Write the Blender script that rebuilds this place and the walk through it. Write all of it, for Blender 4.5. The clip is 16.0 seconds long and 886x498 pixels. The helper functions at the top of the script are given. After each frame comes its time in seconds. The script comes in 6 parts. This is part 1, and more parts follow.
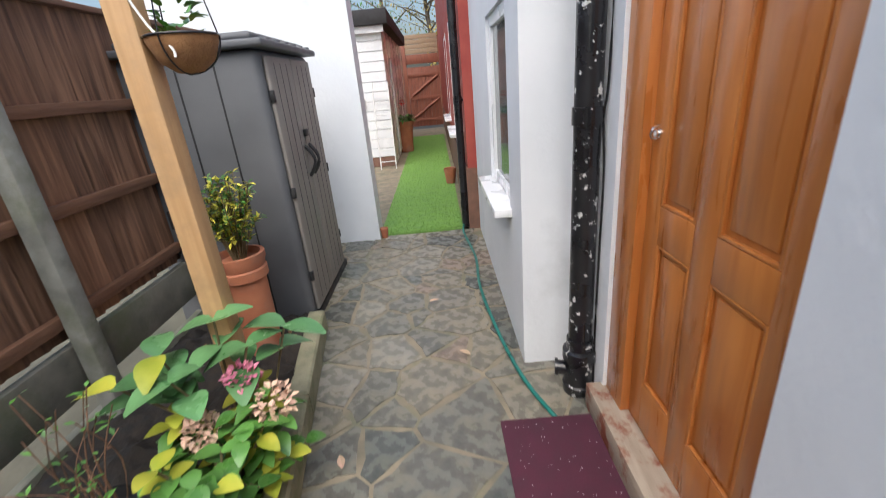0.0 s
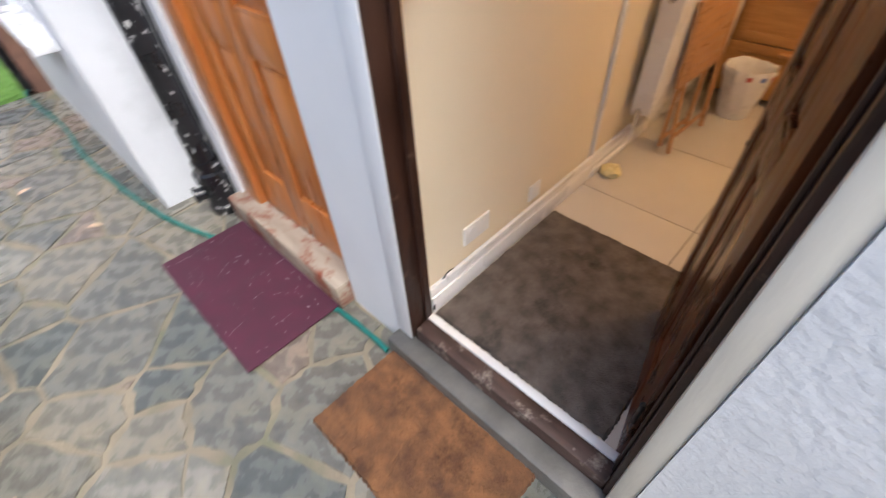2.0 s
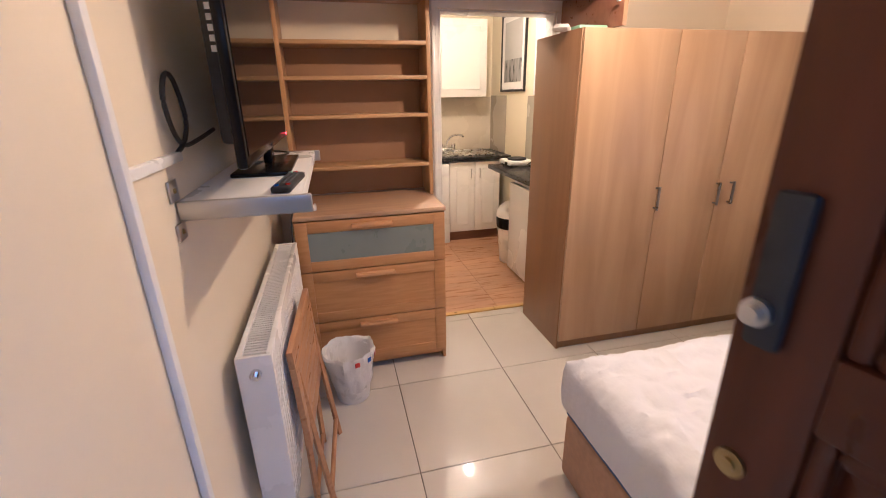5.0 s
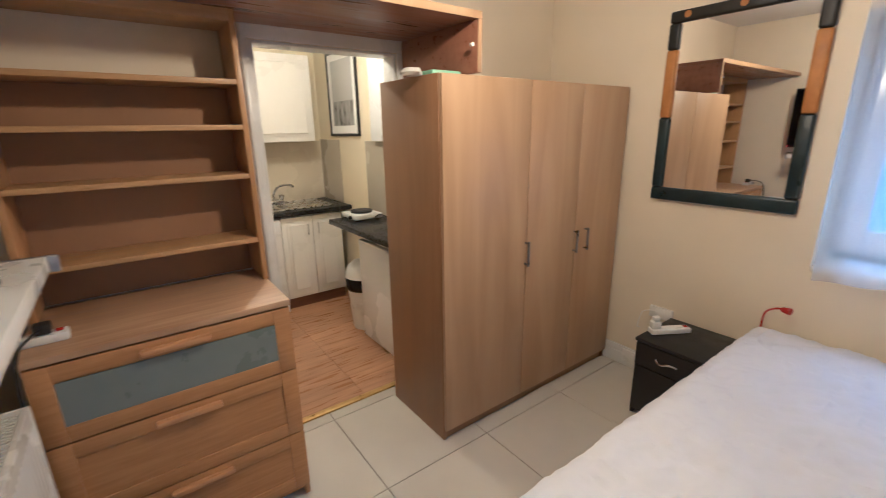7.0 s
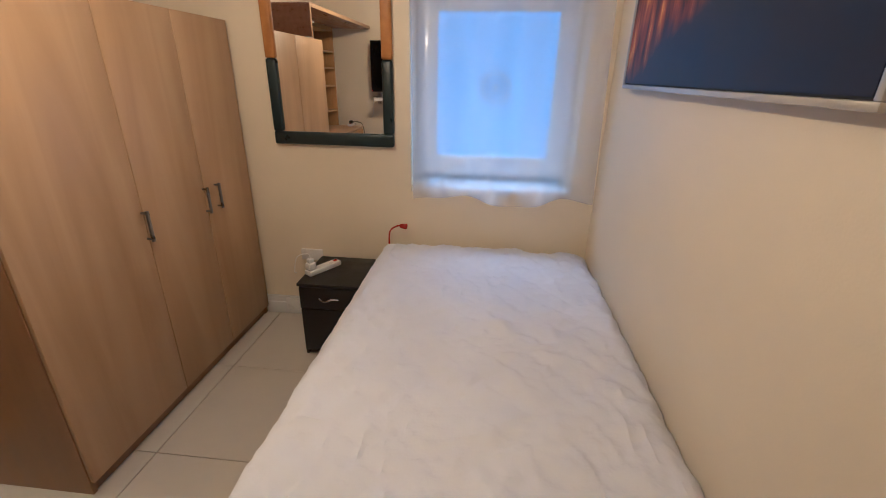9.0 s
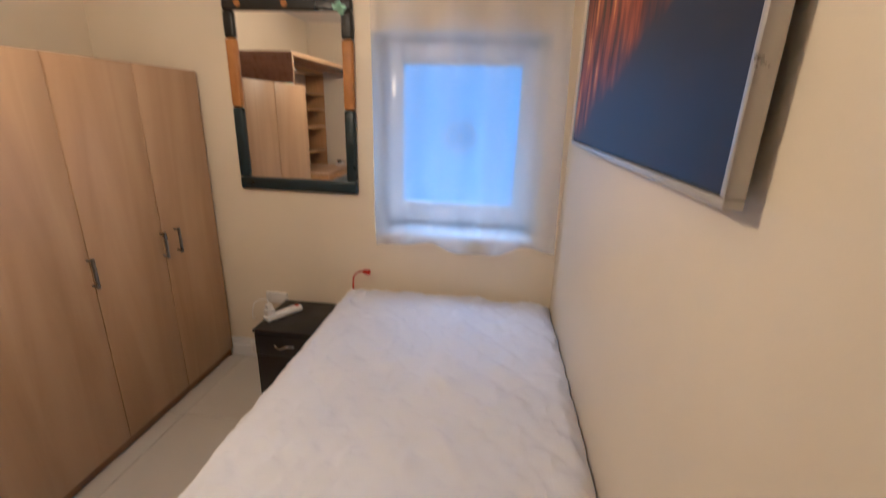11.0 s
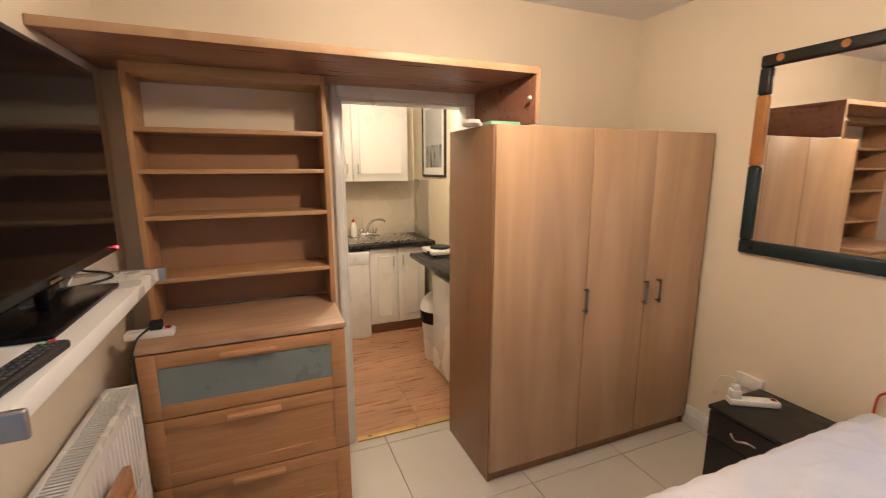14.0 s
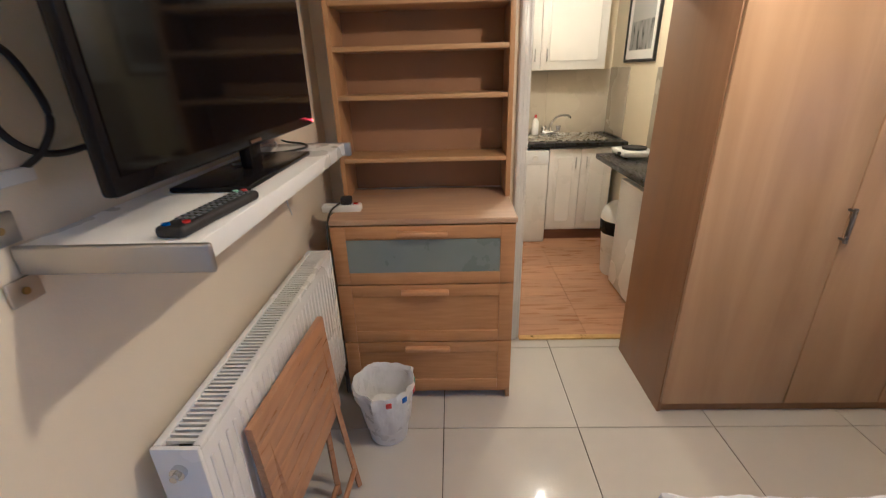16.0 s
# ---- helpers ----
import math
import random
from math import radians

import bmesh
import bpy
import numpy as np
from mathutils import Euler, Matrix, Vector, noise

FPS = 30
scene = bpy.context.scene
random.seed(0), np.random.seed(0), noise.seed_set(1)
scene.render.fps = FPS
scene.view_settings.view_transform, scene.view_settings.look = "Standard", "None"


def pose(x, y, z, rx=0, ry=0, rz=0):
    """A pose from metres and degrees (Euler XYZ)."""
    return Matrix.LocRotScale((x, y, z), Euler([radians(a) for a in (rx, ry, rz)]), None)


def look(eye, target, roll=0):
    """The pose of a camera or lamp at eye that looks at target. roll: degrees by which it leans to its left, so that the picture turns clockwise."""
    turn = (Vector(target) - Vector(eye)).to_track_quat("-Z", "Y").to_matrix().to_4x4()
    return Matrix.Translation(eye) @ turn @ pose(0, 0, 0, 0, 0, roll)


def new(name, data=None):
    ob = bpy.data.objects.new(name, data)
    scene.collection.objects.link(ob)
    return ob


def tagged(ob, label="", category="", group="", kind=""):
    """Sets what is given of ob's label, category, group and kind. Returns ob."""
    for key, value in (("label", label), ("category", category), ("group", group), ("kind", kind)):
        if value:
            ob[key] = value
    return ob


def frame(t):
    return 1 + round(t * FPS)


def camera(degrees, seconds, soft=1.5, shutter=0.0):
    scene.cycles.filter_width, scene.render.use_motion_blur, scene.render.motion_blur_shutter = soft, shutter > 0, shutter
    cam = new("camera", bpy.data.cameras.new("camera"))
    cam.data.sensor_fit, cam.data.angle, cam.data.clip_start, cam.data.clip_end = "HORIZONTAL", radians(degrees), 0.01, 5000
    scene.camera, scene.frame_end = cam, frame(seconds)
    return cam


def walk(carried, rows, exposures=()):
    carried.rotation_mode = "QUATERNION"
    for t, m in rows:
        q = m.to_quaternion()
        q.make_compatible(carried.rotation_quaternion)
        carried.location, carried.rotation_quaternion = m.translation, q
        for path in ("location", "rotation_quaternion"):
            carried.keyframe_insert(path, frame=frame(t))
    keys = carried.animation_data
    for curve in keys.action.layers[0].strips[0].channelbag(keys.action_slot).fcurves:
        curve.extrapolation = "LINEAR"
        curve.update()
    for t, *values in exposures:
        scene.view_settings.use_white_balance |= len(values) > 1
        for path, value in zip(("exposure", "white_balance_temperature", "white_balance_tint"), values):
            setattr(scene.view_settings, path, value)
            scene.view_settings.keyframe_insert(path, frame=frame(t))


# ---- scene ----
# Camera and its walk
cam = camera(91.9, 16.0, soft=0.95, shutter=0.35)
PATH = [
    (0, (0.372, 0.55, 1.432), (0.35, 2.412, 0.702), -5.3),
    (0.5, (0.373, 0.306, 1.394), (0.37, 2.092, 0.493), -6.3),
    (1, (0.398, 0.144, 1.364), (0.47, 1.8, 0.245), -9.0),
    (1.5, (0.452, 0.095, 1.336), (0.921, 1.491, -0.017), -7.0),
    (2, (0.507, 0.153, 1.348), (1.493, 1.173, -0.062), -3.5),
    (2.5, (0.512, 0.277, 1.368), (1.953, 0.93, 0.144), -2.2),
    (3, (0.65, 0.338, 1.383), (2.287, 0.738, 0.306), -0.4),
    (3.3, (0.822, 0.403, 1.383), (2.526, 0.738, 0.391), -0.6),
    (3.5, (0.92, 0.439, 1.397), (2.672, 0.732, 0.477), -0.9),
    (3.7, (1.015, 0.481, 1.425), (2.811, 0.687, 0.569), -0.9),
    (4, (1.125, 0.54, 1.45), (2.965, 0.551, 0.667), -1.4),
    (4.2, (1.2, 0.582, 1.458), (3.043, 0.424, 0.697), -1.2),
    (6.3, (1.933, 0.568, 1.598), (3.701, -0.156, 1.008), -1.4),
    (6.5, (1.99, 0.569, 1.602), (3.696, -0.299, 1.02), -0.9),
    (7, (2.044, 0.477, 1.588), (3.591, -0.67, 1.046), -0.9),
    (7.5, (2.091, 0.393, 1.603), (3.386, -1.031, 1.061), -1.0),
    (8, (2.128, 0.358, 1.603), (2.93, -1.387, 1.047), -1.6),
    (8.5, (2.169, 0.397, 1.587), (2.498, -1.475, 0.963), 0.2),
    (8.7, (2.156, 0.407, 1.557), (2.356, -1.448, 0.836), 1.0),
    (10.8, (1.872, 0.312, 1.636), (2.06, -2.056, 0.582), 1.3),
    (11, (1.872, 0.324, 1.645), (2.148, -2.132, 0.844), 1.8),
    (11.5, (1.877, 0.363, 1.663), (2.291, -2.165, 1.237), 2.7),
    (12, (1.882, 0.395, 1.676), (2.57, -2.09, 1.364), 2.2),
    (12.5, (1.857, 0.377, 1.678), (2.825, -1.353, 1.416), 0.8),
    (13, (1.835, 0.33, 1.658), (3.215, -1.088, 1.364), 0.1),
    (13.5, (1.845, 0.315, 1.635), (3.524, -0.716, 1.289), -0.4),
    (14, (1.838, 0.315, 1.617), (3.655, -0.434, 1.247), -0.1),
    (14.5, (1.879, 0.353, 1.612), (3.771, -0.16, 1.216), 0.4),
    (15, (1.907, 0.344, 1.591), (3.848, 0.182, 1.139), 0.5),
    (15.5, (1.929, 0.321, 1.55), (3.831, 0.403, 0.936), -0.3),
    (16, (1.991, 0.291, 1.513), (3.836, 0.343, 0.744), -1.6),
]
EXPOSURES = [
    (0.0, 0.65, 5900, 8), (0.5, 0.78, 5700, 8), (1.0, 1.0, 5650, 8), (1.5, 1.15, 5650, 9), (2.0, 1.08, 5650, 9), (2.5, 0.82, 5700, 9), (3.0, 1.05, 5900, 10), (3.5, 1.22, 6200, 14), (4.2, 1.36, 5000, 20),
    (6.3, 1.12, 3770, 3), (7.0, 0.87, 3740, 3), (8.0, 0.52, 4000, 4), (11.0, 0.6, 3950, 6), (12.5, 0.54, 4000, 5), (13.0, 0.52, 4050, 6), (13.5, 0.6, 4200, 7), (14.5, 1.25, 3900, 5), (16.0, 0.98, 3750, 3),
]
walk(cam, [(t, look(eye, target, roll)) for t, eye, target, roll in PATH], EXPOSURES)

# World: overcast sky, weak broad sun
world = bpy.data.worlds.new("overcast")
scene.world = world
world.use_nodes = True
wn = world.node_tree
sky = wn.nodes.new("ShaderNodeTexSky")
sky.sky_type = "NISHITA"
sky.sun_disc = False
sky.sun_elevation, sky.sun_rotation = radians(55), radians(200)
sky.air_density, sky.dust_density, sky.ozone_density = 1.2, 6.0, 1.0
wn.links.new(sky.outputs[0], wn.nodes["Background"].inputs[0])
wn.nodes["Background"].inputs[1].default_value = 0.15
sun = new("sun", bpy.data.lights.new("sun", "SUN"))
sun.data.energy, sun.data.angle, sun.data.color = 1.2, radians(30), (1.0, 0.96, 0.9)
sun.matrix_world = look((0, 0, 10), (-1.0, 3.4, 4.5))

# Lamps of the place: one bulb in the bedroom, one in the kitchen
def bulb(name, at, watts, colour, radius):
    lamp = new(name, bpy.data.lights.new(name, "POINT"))
    lamp.data.energy, lamp.data.color, lamp.data.shadow_soft_size = watts, colour, radius
    lamp.location = at
    return lamp

ROOM_LAMP = (2.87, -0.51, 2.205)
KITCHEN_LAMP = (4.9, -0.5, 2.3)
bulb("bedroom_bulb", ROOM_LAMP, 29.0, (1.0, 0.55, 0.21), 0.035)
bulb("kitchen_bulb", KITCHEN_LAMP, 26.0, (1.0, 0.58, 0.24), 0.02)


# ---- mesh helpers ----
def box(bm, a, b, bev=0.0, seg=2, rot=None):
    c = (Vector(a) + Vector(b)) / 2
    s = Vector([abs(q - p) for p, q in zip(a, b)])
    m = Matrix.LocRotScale(c, rot, s)
    r = bmesh.ops.create_cube(bm, size=1, matrix=m)
    if bev > 0:
        edges = list({e for v in r["verts"] for e in v.link_edges})
        bmesh.ops.bevel(bm, geom=edges, offset=min(bev, min(s) * 0.45), segments=seg, affect="EDGES", profile=0.5)
    return bm


def cyl(bm, p, q, r, seg=16, r2=None, caps=True):
    p, q = Vector(p), Vector(q)
    d = q - p
    m = Matrix.Translation((p + q) / 2) @ d.to_track_quat("Z", "Y").to_matrix().to_4x4()
    bmesh.ops.create_cone(bm, cap_ends=caps, segments=seg, radius1=r, radius2=r if r2 is None else r2, depth=d.length, matrix=m)
    return bm


def tube(bm, pts, r, seg=8):
    pts = [Vector(p) for p in pts]
    rings = []
    for i, p in enumerate(pts):
        d = (pts[min(i + 1, len(pts) - 1)] - pts[max(i - 1, 0)]).normalized()
        side = d.cross(Vector((0, 0, 1)))
        side = side.normalized() if side.length > 1e-3 else Vector((1, 0, 0))
        up = side.cross(d)
        rr = r(i / (len(pts) - 1)) if callable(r) else r
        rings.append([bm.verts.new(p + rr * (math.cos(k * math.tau / seg) * side + math.sin(k * math.tau / seg) * up)) for k in range(seg)])
    for a, b in zip(rings, rings[1:]):
        for k in range(seg):
            bm.faces.new((a[k], a[(k + 1) % seg], b[(k + 1) % seg], b[k]))
    bm.faces.new(rings[0][::-1])
    bm.faces.new(rings[-1])
    return bm


def smooth_path(pts, n=8):
    pts = [Vector(p) for p in pts]
    out = []
    for i in range(len(pts) - 1):
        p0, p1, p2, p3 = pts[max(i - 1, 0)], pts[i], pts[i + 1], pts[min(i + 2, len(pts) - 1)]
        for k in range(n):
            t = k / n
            out.append(0.5 * (2 * p1 + (p2 - p0) * t + (2 * p0 - 5 * p1 + 4 * p2 - p3) * t * t + (3 * p1 - p0 - 3 * p2 + p3) * t ** 3))
    return out + [pts[-1]]


def lathe(bm, profile, c=(0, 0, 0), seg=28):
    c = Vector(c)
    rings = [[bm.verts.new(c + Vector((r * math.cos(k * math.tau / seg), r * math.sin(k * math.tau / seg), z))) for k in range(seg)] for r, z in profile]
    for a, b in zip(rings, rings[1:]):
        for k in range(seg):
            bm.faces.new((a[k], a[(k + 1) % seg], b[(k + 1) % seg], b[k]))
    if profile[0][0] > 1e-4:
        bm.faces.new(rings[0][::-1])
    if profile[-1][0] > 1e-4:
        bm.faces.new(rings[-1])
    return bm


def prism(bm, poly, z0, z1, inset=0.0):
    lo = [bm.verts.new((x, y, z0)) for x, y in poly]
    hi = [bm.verts.new((x, y, z1)) for x, y in poly]
    n = len(poly)
    bm.faces.new(lo[::-1])
    top = bm.faces.new(hi)
    for k in range(n):
        bm.faces.new((lo[k], lo[(k + 1) % n], hi[(k + 1) % n], hi[k]))
    if inset:
        bmesh.ops.bevel(bm, geom=list(top.edges), offset=inset, segments=1, affect="EDGES")
    return bm


def B():
    return bmesh.new()


def mesh_of(name, bm, material, flat=False):
    bmesh.ops.recalc_face_normals(bm, faces=bm.faces[:])
    me = bpy.data.meshes.new(name)
    bm.to_mesh(me)
    bm.free()
    for m in material if isinstance(material, (list, tuple)) else (material,):
        me.materials.append(m)
    if not flat:
        me.polygons.foreach_set("use_smooth", [True] * len(me.polygons))
        me.set_sharp_from_angle(angle=radians(38))
    return me


def part(name, bm, material, parent, label="", flat=False):
    ob = new(name, mesh_of(name, bm, material, flat))
    ob.parent = parent
    if name in ("stem", "twig", "foliage", "fronds", "plant"):
        ob["kind"] = "stuff"
    return tagged(ob, label)


def thing(name, at, label, category, group="", turn=0.0, kind=""):
    ob = new(name)
    ob.empty_display_size = 0.1
    ob.matrix_basis = pose(*at, 0, 0, turn)
    return tagged(ob, label, category, group, kind)


def solid(name, bm, material, label="", category="", kind="", group="", flat=False):
    return tagged(new(name, mesh_of(name, bm, material, flat)), label, category, group, kind)


# ---- materials ----
def mat(name, c1, c2, scale=6.0, stretch=(1, 1, 1), rough=0.5, rvar=0.15, bump=0.1, bscale=80.0, metal=0.0, rand=0.0, island=False,
        coat=0.0, spec=0.5, stain=None, stain_scale=1.5, stain_lo=0.5, stain_hi=0.7, detail=6.0, warp=0.0):
    m = bpy.data.materials.new(name)
    m.use_nodes = True
    t = m.node_tree
    n, l = t.nodes, t.links
    bsdf = n["Principled BSDF"]
    tc = n.new("ShaderNodeTexCoord")
    mp = n.new("ShaderNodeMapping")
    mp.inputs["Scale"].default_value = stretch
    src = tc.outputs["Object"]
    if rand:
        oi = n.new("ShaderNodeObjectInfo")
        off = n.new("ShaderNodeVectorMath")
        off.operation = "ADD"
        sc = n.new("ShaderNodeMath")
        sc.operation = "MULTIPLY"
        sc.inputs[1].default_value = 37.0
        l.new(oi.outputs["Random"], sc.inputs[0])
        l.new(src, off.inputs[0])
        l.new(sc.outputs[0], off.inputs[1])
        src = off.outputs[0]
    l.new(src, mp.inputs["Vector"])
    nz = n.new("ShaderNodeTexNoise")
    nz.inputs["Scale"].default_value, nz.inputs["Detail"].default_value, nz.inputs["Distortion"].default_value = scale, detail, warp
    l.new(mp.outputs[0], nz.inputs["Vector"])
    ramp = n.new("ShaderNodeValToRGB")
    ramp.color_ramp.elements[0].position, ramp.color_ramp.elements[1].position = 0.32, 0.68
    ramp.color_ramp.elements[0].color, ramp.color_ramp.elements[1].color = (*c1, 1), (*c2, 1)
    l.new(nz.outputs["Fac"], ramp.inputs[0])
    col = ramp.outputs[0]
    if stain:
        n2 = n.new("ShaderNodeTexNoise")
        n2.inputs["Scale"].default_value, n2.inputs["Detail"].default_value, n2.inputs["Roughness"].default_value = stain_scale, 8, 0.65
        l.new(src, n2.inputs["Vector"])
        r2 = n.new("ShaderNodeMapRange")
        r2.inputs["From Min"].default_value, r2.inputs["From Max"].default_value = stain_lo, stain_hi
        l.new(n2.outputs["Fac"], r2.inputs["Value"])
        mx = n.new("ShaderNodeMix")
        mx.data_type = "RGBA"
        l.new(r2.outputs[0], mx.inputs["Factor"])
        l.new(col, mx.inputs[6])
        mx.inputs[7].default_value = (*stain, 1)
        col = mx.outputs[2]
    if rand or island:
        hs = n.new("ShaderNodeHueSaturation")
        mr = n.new("ShaderNodeMapRange")
        amount = rand or 0.3
        mr.inputs["To Min"].default_value, mr.inputs["To Max"].default_value = 1 - amount, 1 + amount
        if island:
            geo = n.new("ShaderNodeNewGeometry")
            l.new(geo.outputs["Random Per Island"], mr.inputs["Value"])
        else:
            l.new(oi.outputs["Random"], mr.inputs["Value"])
        l.new(mr.outputs[0], hs.inputs["Value"])
        l.new(col, hs.inputs["Color"])
        col = hs.outputs[0]
    l.new(col, bsdf.inputs["Base Color"])
    nb = n.new("ShaderNodeTexNoise")
    nb.inputs["Scale"].default_value, nb.inputs["Detail"].default_value = bscale, 5
    l.new(mp.outputs[0] if stretch != (1, 1, 1) else src, nb.inputs["Vector"])
    if bump:
        bp = n.new("ShaderNodeBump")
        bp.inputs["Strength"].default_value, bp.inputs["Distance"].default_value = min(1.0, bump * 2), 0.004
        l.new(nb.outputs["Fac"], bp.inputs["Height"])
        l.new(bp.outputs[0], bsdf.inputs["Normal"])
    rr = n.new("ShaderNodeMapRange")
    rr.inputs["From Min"].default_value, rr.inputs["From Max"].default_value = 0.3, 0.7
    rr.inputs["To Min"].default_value, rr.inputs["To Max"].default_value = max(0.02, rough - rvar), min(1.0, rough + rvar)
    l.new(nz.outputs["Fac"], rr.inputs["Value"])
    l.new(rr.outputs[0], bsdf.inputs["Roughness"])
    bsdf.inputs["Metallic"].default_value = metal
    bsdf.inputs["Coat Weight"].default_value = coat
    bsdf.inputs["Specular IOR Level"].default_value = spec
    return m


def stone_mat():
    """Random slab colours, by piece, with wet sheen and lichen."""
    m = mat("crazy_paving_stone", (0.115, 0.112, 0.098), (0.235, 0.224, 0.195), 13, rough=0.28, rvar=0.2, bump=0.5, bscale=45, stain=(0.25, 0.215, 0.14), stain_scale=7, stain_lo=0.5, stain_hi=0.85)
    t = m.node_tree
    n, l = t.nodes, t.links
    bsdf = n["Principled BSDF"]
    old = bsdf.inputs["Base Color"].links[0].from_socket
    oi = n.new("ShaderNodeObjectInfo")
    ramp = n.new("ShaderNodeValToRGB")
    ramp.color_ramp.interpolation = "CONSTANT"
    tones = [(0.0, (0.95, 0.93, 0.87)), (0.2, (0.60, 0.66, 0.67)), (0.36, (1.08, 1.03, 0.92)), (0.55, (0.82, 0.83, 0.80)), (0.74, (1.16, 0.97, 0.87)), (0.80, (1.2, 1.18, 1.12)), (0.9, (0.55, 0.59, 0.60))]
    ramp.color_ramp.elements[0].color = (*tones[0][1], 1)
    ramp.color_ramp.elements[1].position, ramp.color_ramp.elements[1].color = tones[1][0], (*tones[1][1], 1)
    for p, c in tones[2:]:
        ramp.color_ramp.elements.new(p).color = (*c, 1)
    l.new(oi.outputs["Random"], ramp.inputs[0])
    mx = n.new("ShaderNodeMix")
    mx.data_type, mx.blend_type = "RGBA", "MULTIPLY"
    mx.inputs["Factor"].default_value = 1.0
    l.new(old, mx.inputs[6])
    l.new(ramp.outputs[0], mx.inputs[7])
    l.new(mx.outputs[2], bsdf.inputs["Base Color"])
    return m


M = {}
M["cream_wall"] = mat("cream_wall_paint", (0.74, 0.66, 0.50), (0.79, 0.71, 0.55), 1.4, rough=0.55, rvar=0.08, bump=0.06, bscale=140)
M["ceiling"] = mat("white_ceiling_paint", (0.74, 0.73, 0.71), (0.79, 0.78, 0.76), 1.2, rough=0.7, bump=0.05, bscale=120)
M["render"] = mat("white_masonry_paint", (0.675, 0.70, 0.73), (0.765, 0.785, 0.81), 1.6, rough=0.7, bump=0.35, bscale=28, stain=(0.55, 0.57, 0.58), stain_scale=1.2, stain_lo=0.58, stain_hi=0.8)
M["roughcast"] = mat("rough_white_masonry", (0.70, 0.715, 0.725), (0.775, 0.785, 0.79), 5, rough=0.65, bump=0.7, bscale=38)
M["white_gloss"] = mat("white_gloss_paint", (0.74, 0.74, 0.73), (0.80, 0.80, 0.79), 2.5, rough=0.3, bump=0.03, bscale=60)
M["upvc"] = mat("white_upvc", (0.78, 0.79, 0.80), (0.82, 0.83, 0.84), 2, rough=0.25, bump=0.01)
M["tile"] = mat("cream_porcelain_tile", (0.55, 0.52, 0.465), (0.59, 0.56, 0.50), 2.2, rough=0.06, rvar=0.02, bump=0.01, bscale=30, rand=0.03)
M["grout"] = mat("dark_grout", (0.10, 0.085, 0.07), (0.16, 0.14, 0.11), 20, rough=0.9)
M["oak_chest"] = mat("oak_veneer", (0.41, 0.212, 0.066), (0.49, 0.27, 0.092), 5, stretch=(14, 1.2, 14), rough=0.42, rvar=0.08, bump=0.05, bscale=12, warp=0.4)
M["oak_upright"] = mat("oak_veneer_upright", (0.40, 0.225, 0.075), (0.48, 0.285, 0.105), 5, stretch=(14, 14, 1.2), rough=0.42, rvar=0.08, bump=0.05, bscale=12, warp=0.4)
M["shelf_oak"] = mat("shelf_oak_veneer", (0.42, 0.255, 0.095), (0.50, 0.315, 0.125), 5, stretch=(12, 1.0, 12), rough=0.45, rvar=0.08, bump=0.04, bscale=12)
M["shelf_back"] = mat("brown_hardboard", (0.31, 0.175, 0.078), (0.36, 0.205, 0.092), 4, rough=0.6, bump=0.04)
M["butcher"] = mat("worn_oak_top", (0.37, 0.23, 0.12), (0.52, 0.36, 0.21), 3.5, stretch=(11, 1.0, 5), rough=0.45, bump=0.05, bscale=14)
M["wardrobe"] = mat("light_oak_laminate", (0.39, 0.25, 0.12), (0.50, 0.34, 0.18), 2.2, stretch=(3.2, 3.2, 0.35), rough=0.42, rvar=0.08, bump=0.03, bscale=14, warp=0.7)
# wardrobe laminate with shade put into its colour, for sides, top and plinth
M["wardrobe_shaded"] = mat("shaded_oak_laminate", (0.25, 0.137, 0.055), (0.31, 0.178, 0.078), 1.8, stretch=(8, 8, 0.6), rough=0.42, rvar=0.08, bump=0.03, bscale=14)
M["pelmet"] = mat("red_brown_laminate", (0.235, 0.105, 0.055), (0.30, 0.145, 0.08), 4.0, stretch=(6, 0.7, 6), rough=0.38, bump=0.03, bscale=12)
M["laminate_floor"] = mat("oak_laminate_floor", (0.33, 0.175, 0.075), (0.46, 0.27, 0.13), 4.0, stretch=(10, 0.9, 10), rough=0.35, bump=0.03, bscale=14, rand=0.10, warp=0.6)
M["dark_door"] = mat("dark_stained_wood", (0.034, 0.0075, 0.002), (0.105, 0.027, 0.006), 3, stretch=(4, 4, 0.8), rough=0.3, rvar=0.14, bump=0.08, bscale=16, stain=(0.17, 0.07, 0.035), stain_scale=13, stain_lo=0.66, stain_hi=0.74, spec=0.3)
M["dark_frame"] = mat("worn_brown_frame_paint", (0.017, 0.007, 0.004), (0.046, 0.018, 0.010), 8, stretch=(3, 3, 0.7), rough=0.5, bump=0.2, bscale=35, stain=(0.12, 0.075, 0.05), stain_scale=14, stain_lo=0.62, stain_hi=0.72)
M["orange_door"] = mat("varnished_pine", (0.375, 0.116, 0.022), (0.53, 0.195, 0.043), 3.2, stretch=(6, 6, 0.6), rough=0.33, rvar=0.1, bump=0.025, bscale=16, warp=0.8, coat=0.2)
M["brass"] = mat("tarnished_brass", (0.24, 0.17, 0.06), (0.42, 0.33, 0.14), 30, rough=0.36, rvar=0.14, bump=0.08, metal=1.0)
M["chrome"] = mat("chrome", (0.62, 0.62, 0.63), (0.72, 0.72, 0.73), 10, rough=0.16, rvar=0.06, bump=0.0, metal=1.0)
M["steel"] = mat("brushed_steel", (0.46, 0.45, 0.43), (0.50, 0.485, 0.465), 3, rough=0.34, rvar=0.03, bump=0.0, metal=1.0)
M["dark_steel"] = mat("dull_steel", (0.20, 0.19, 0.18), (0.28, 0.27, 0.26), 14, rough=0.35, bump=0.02, metal=1.0)
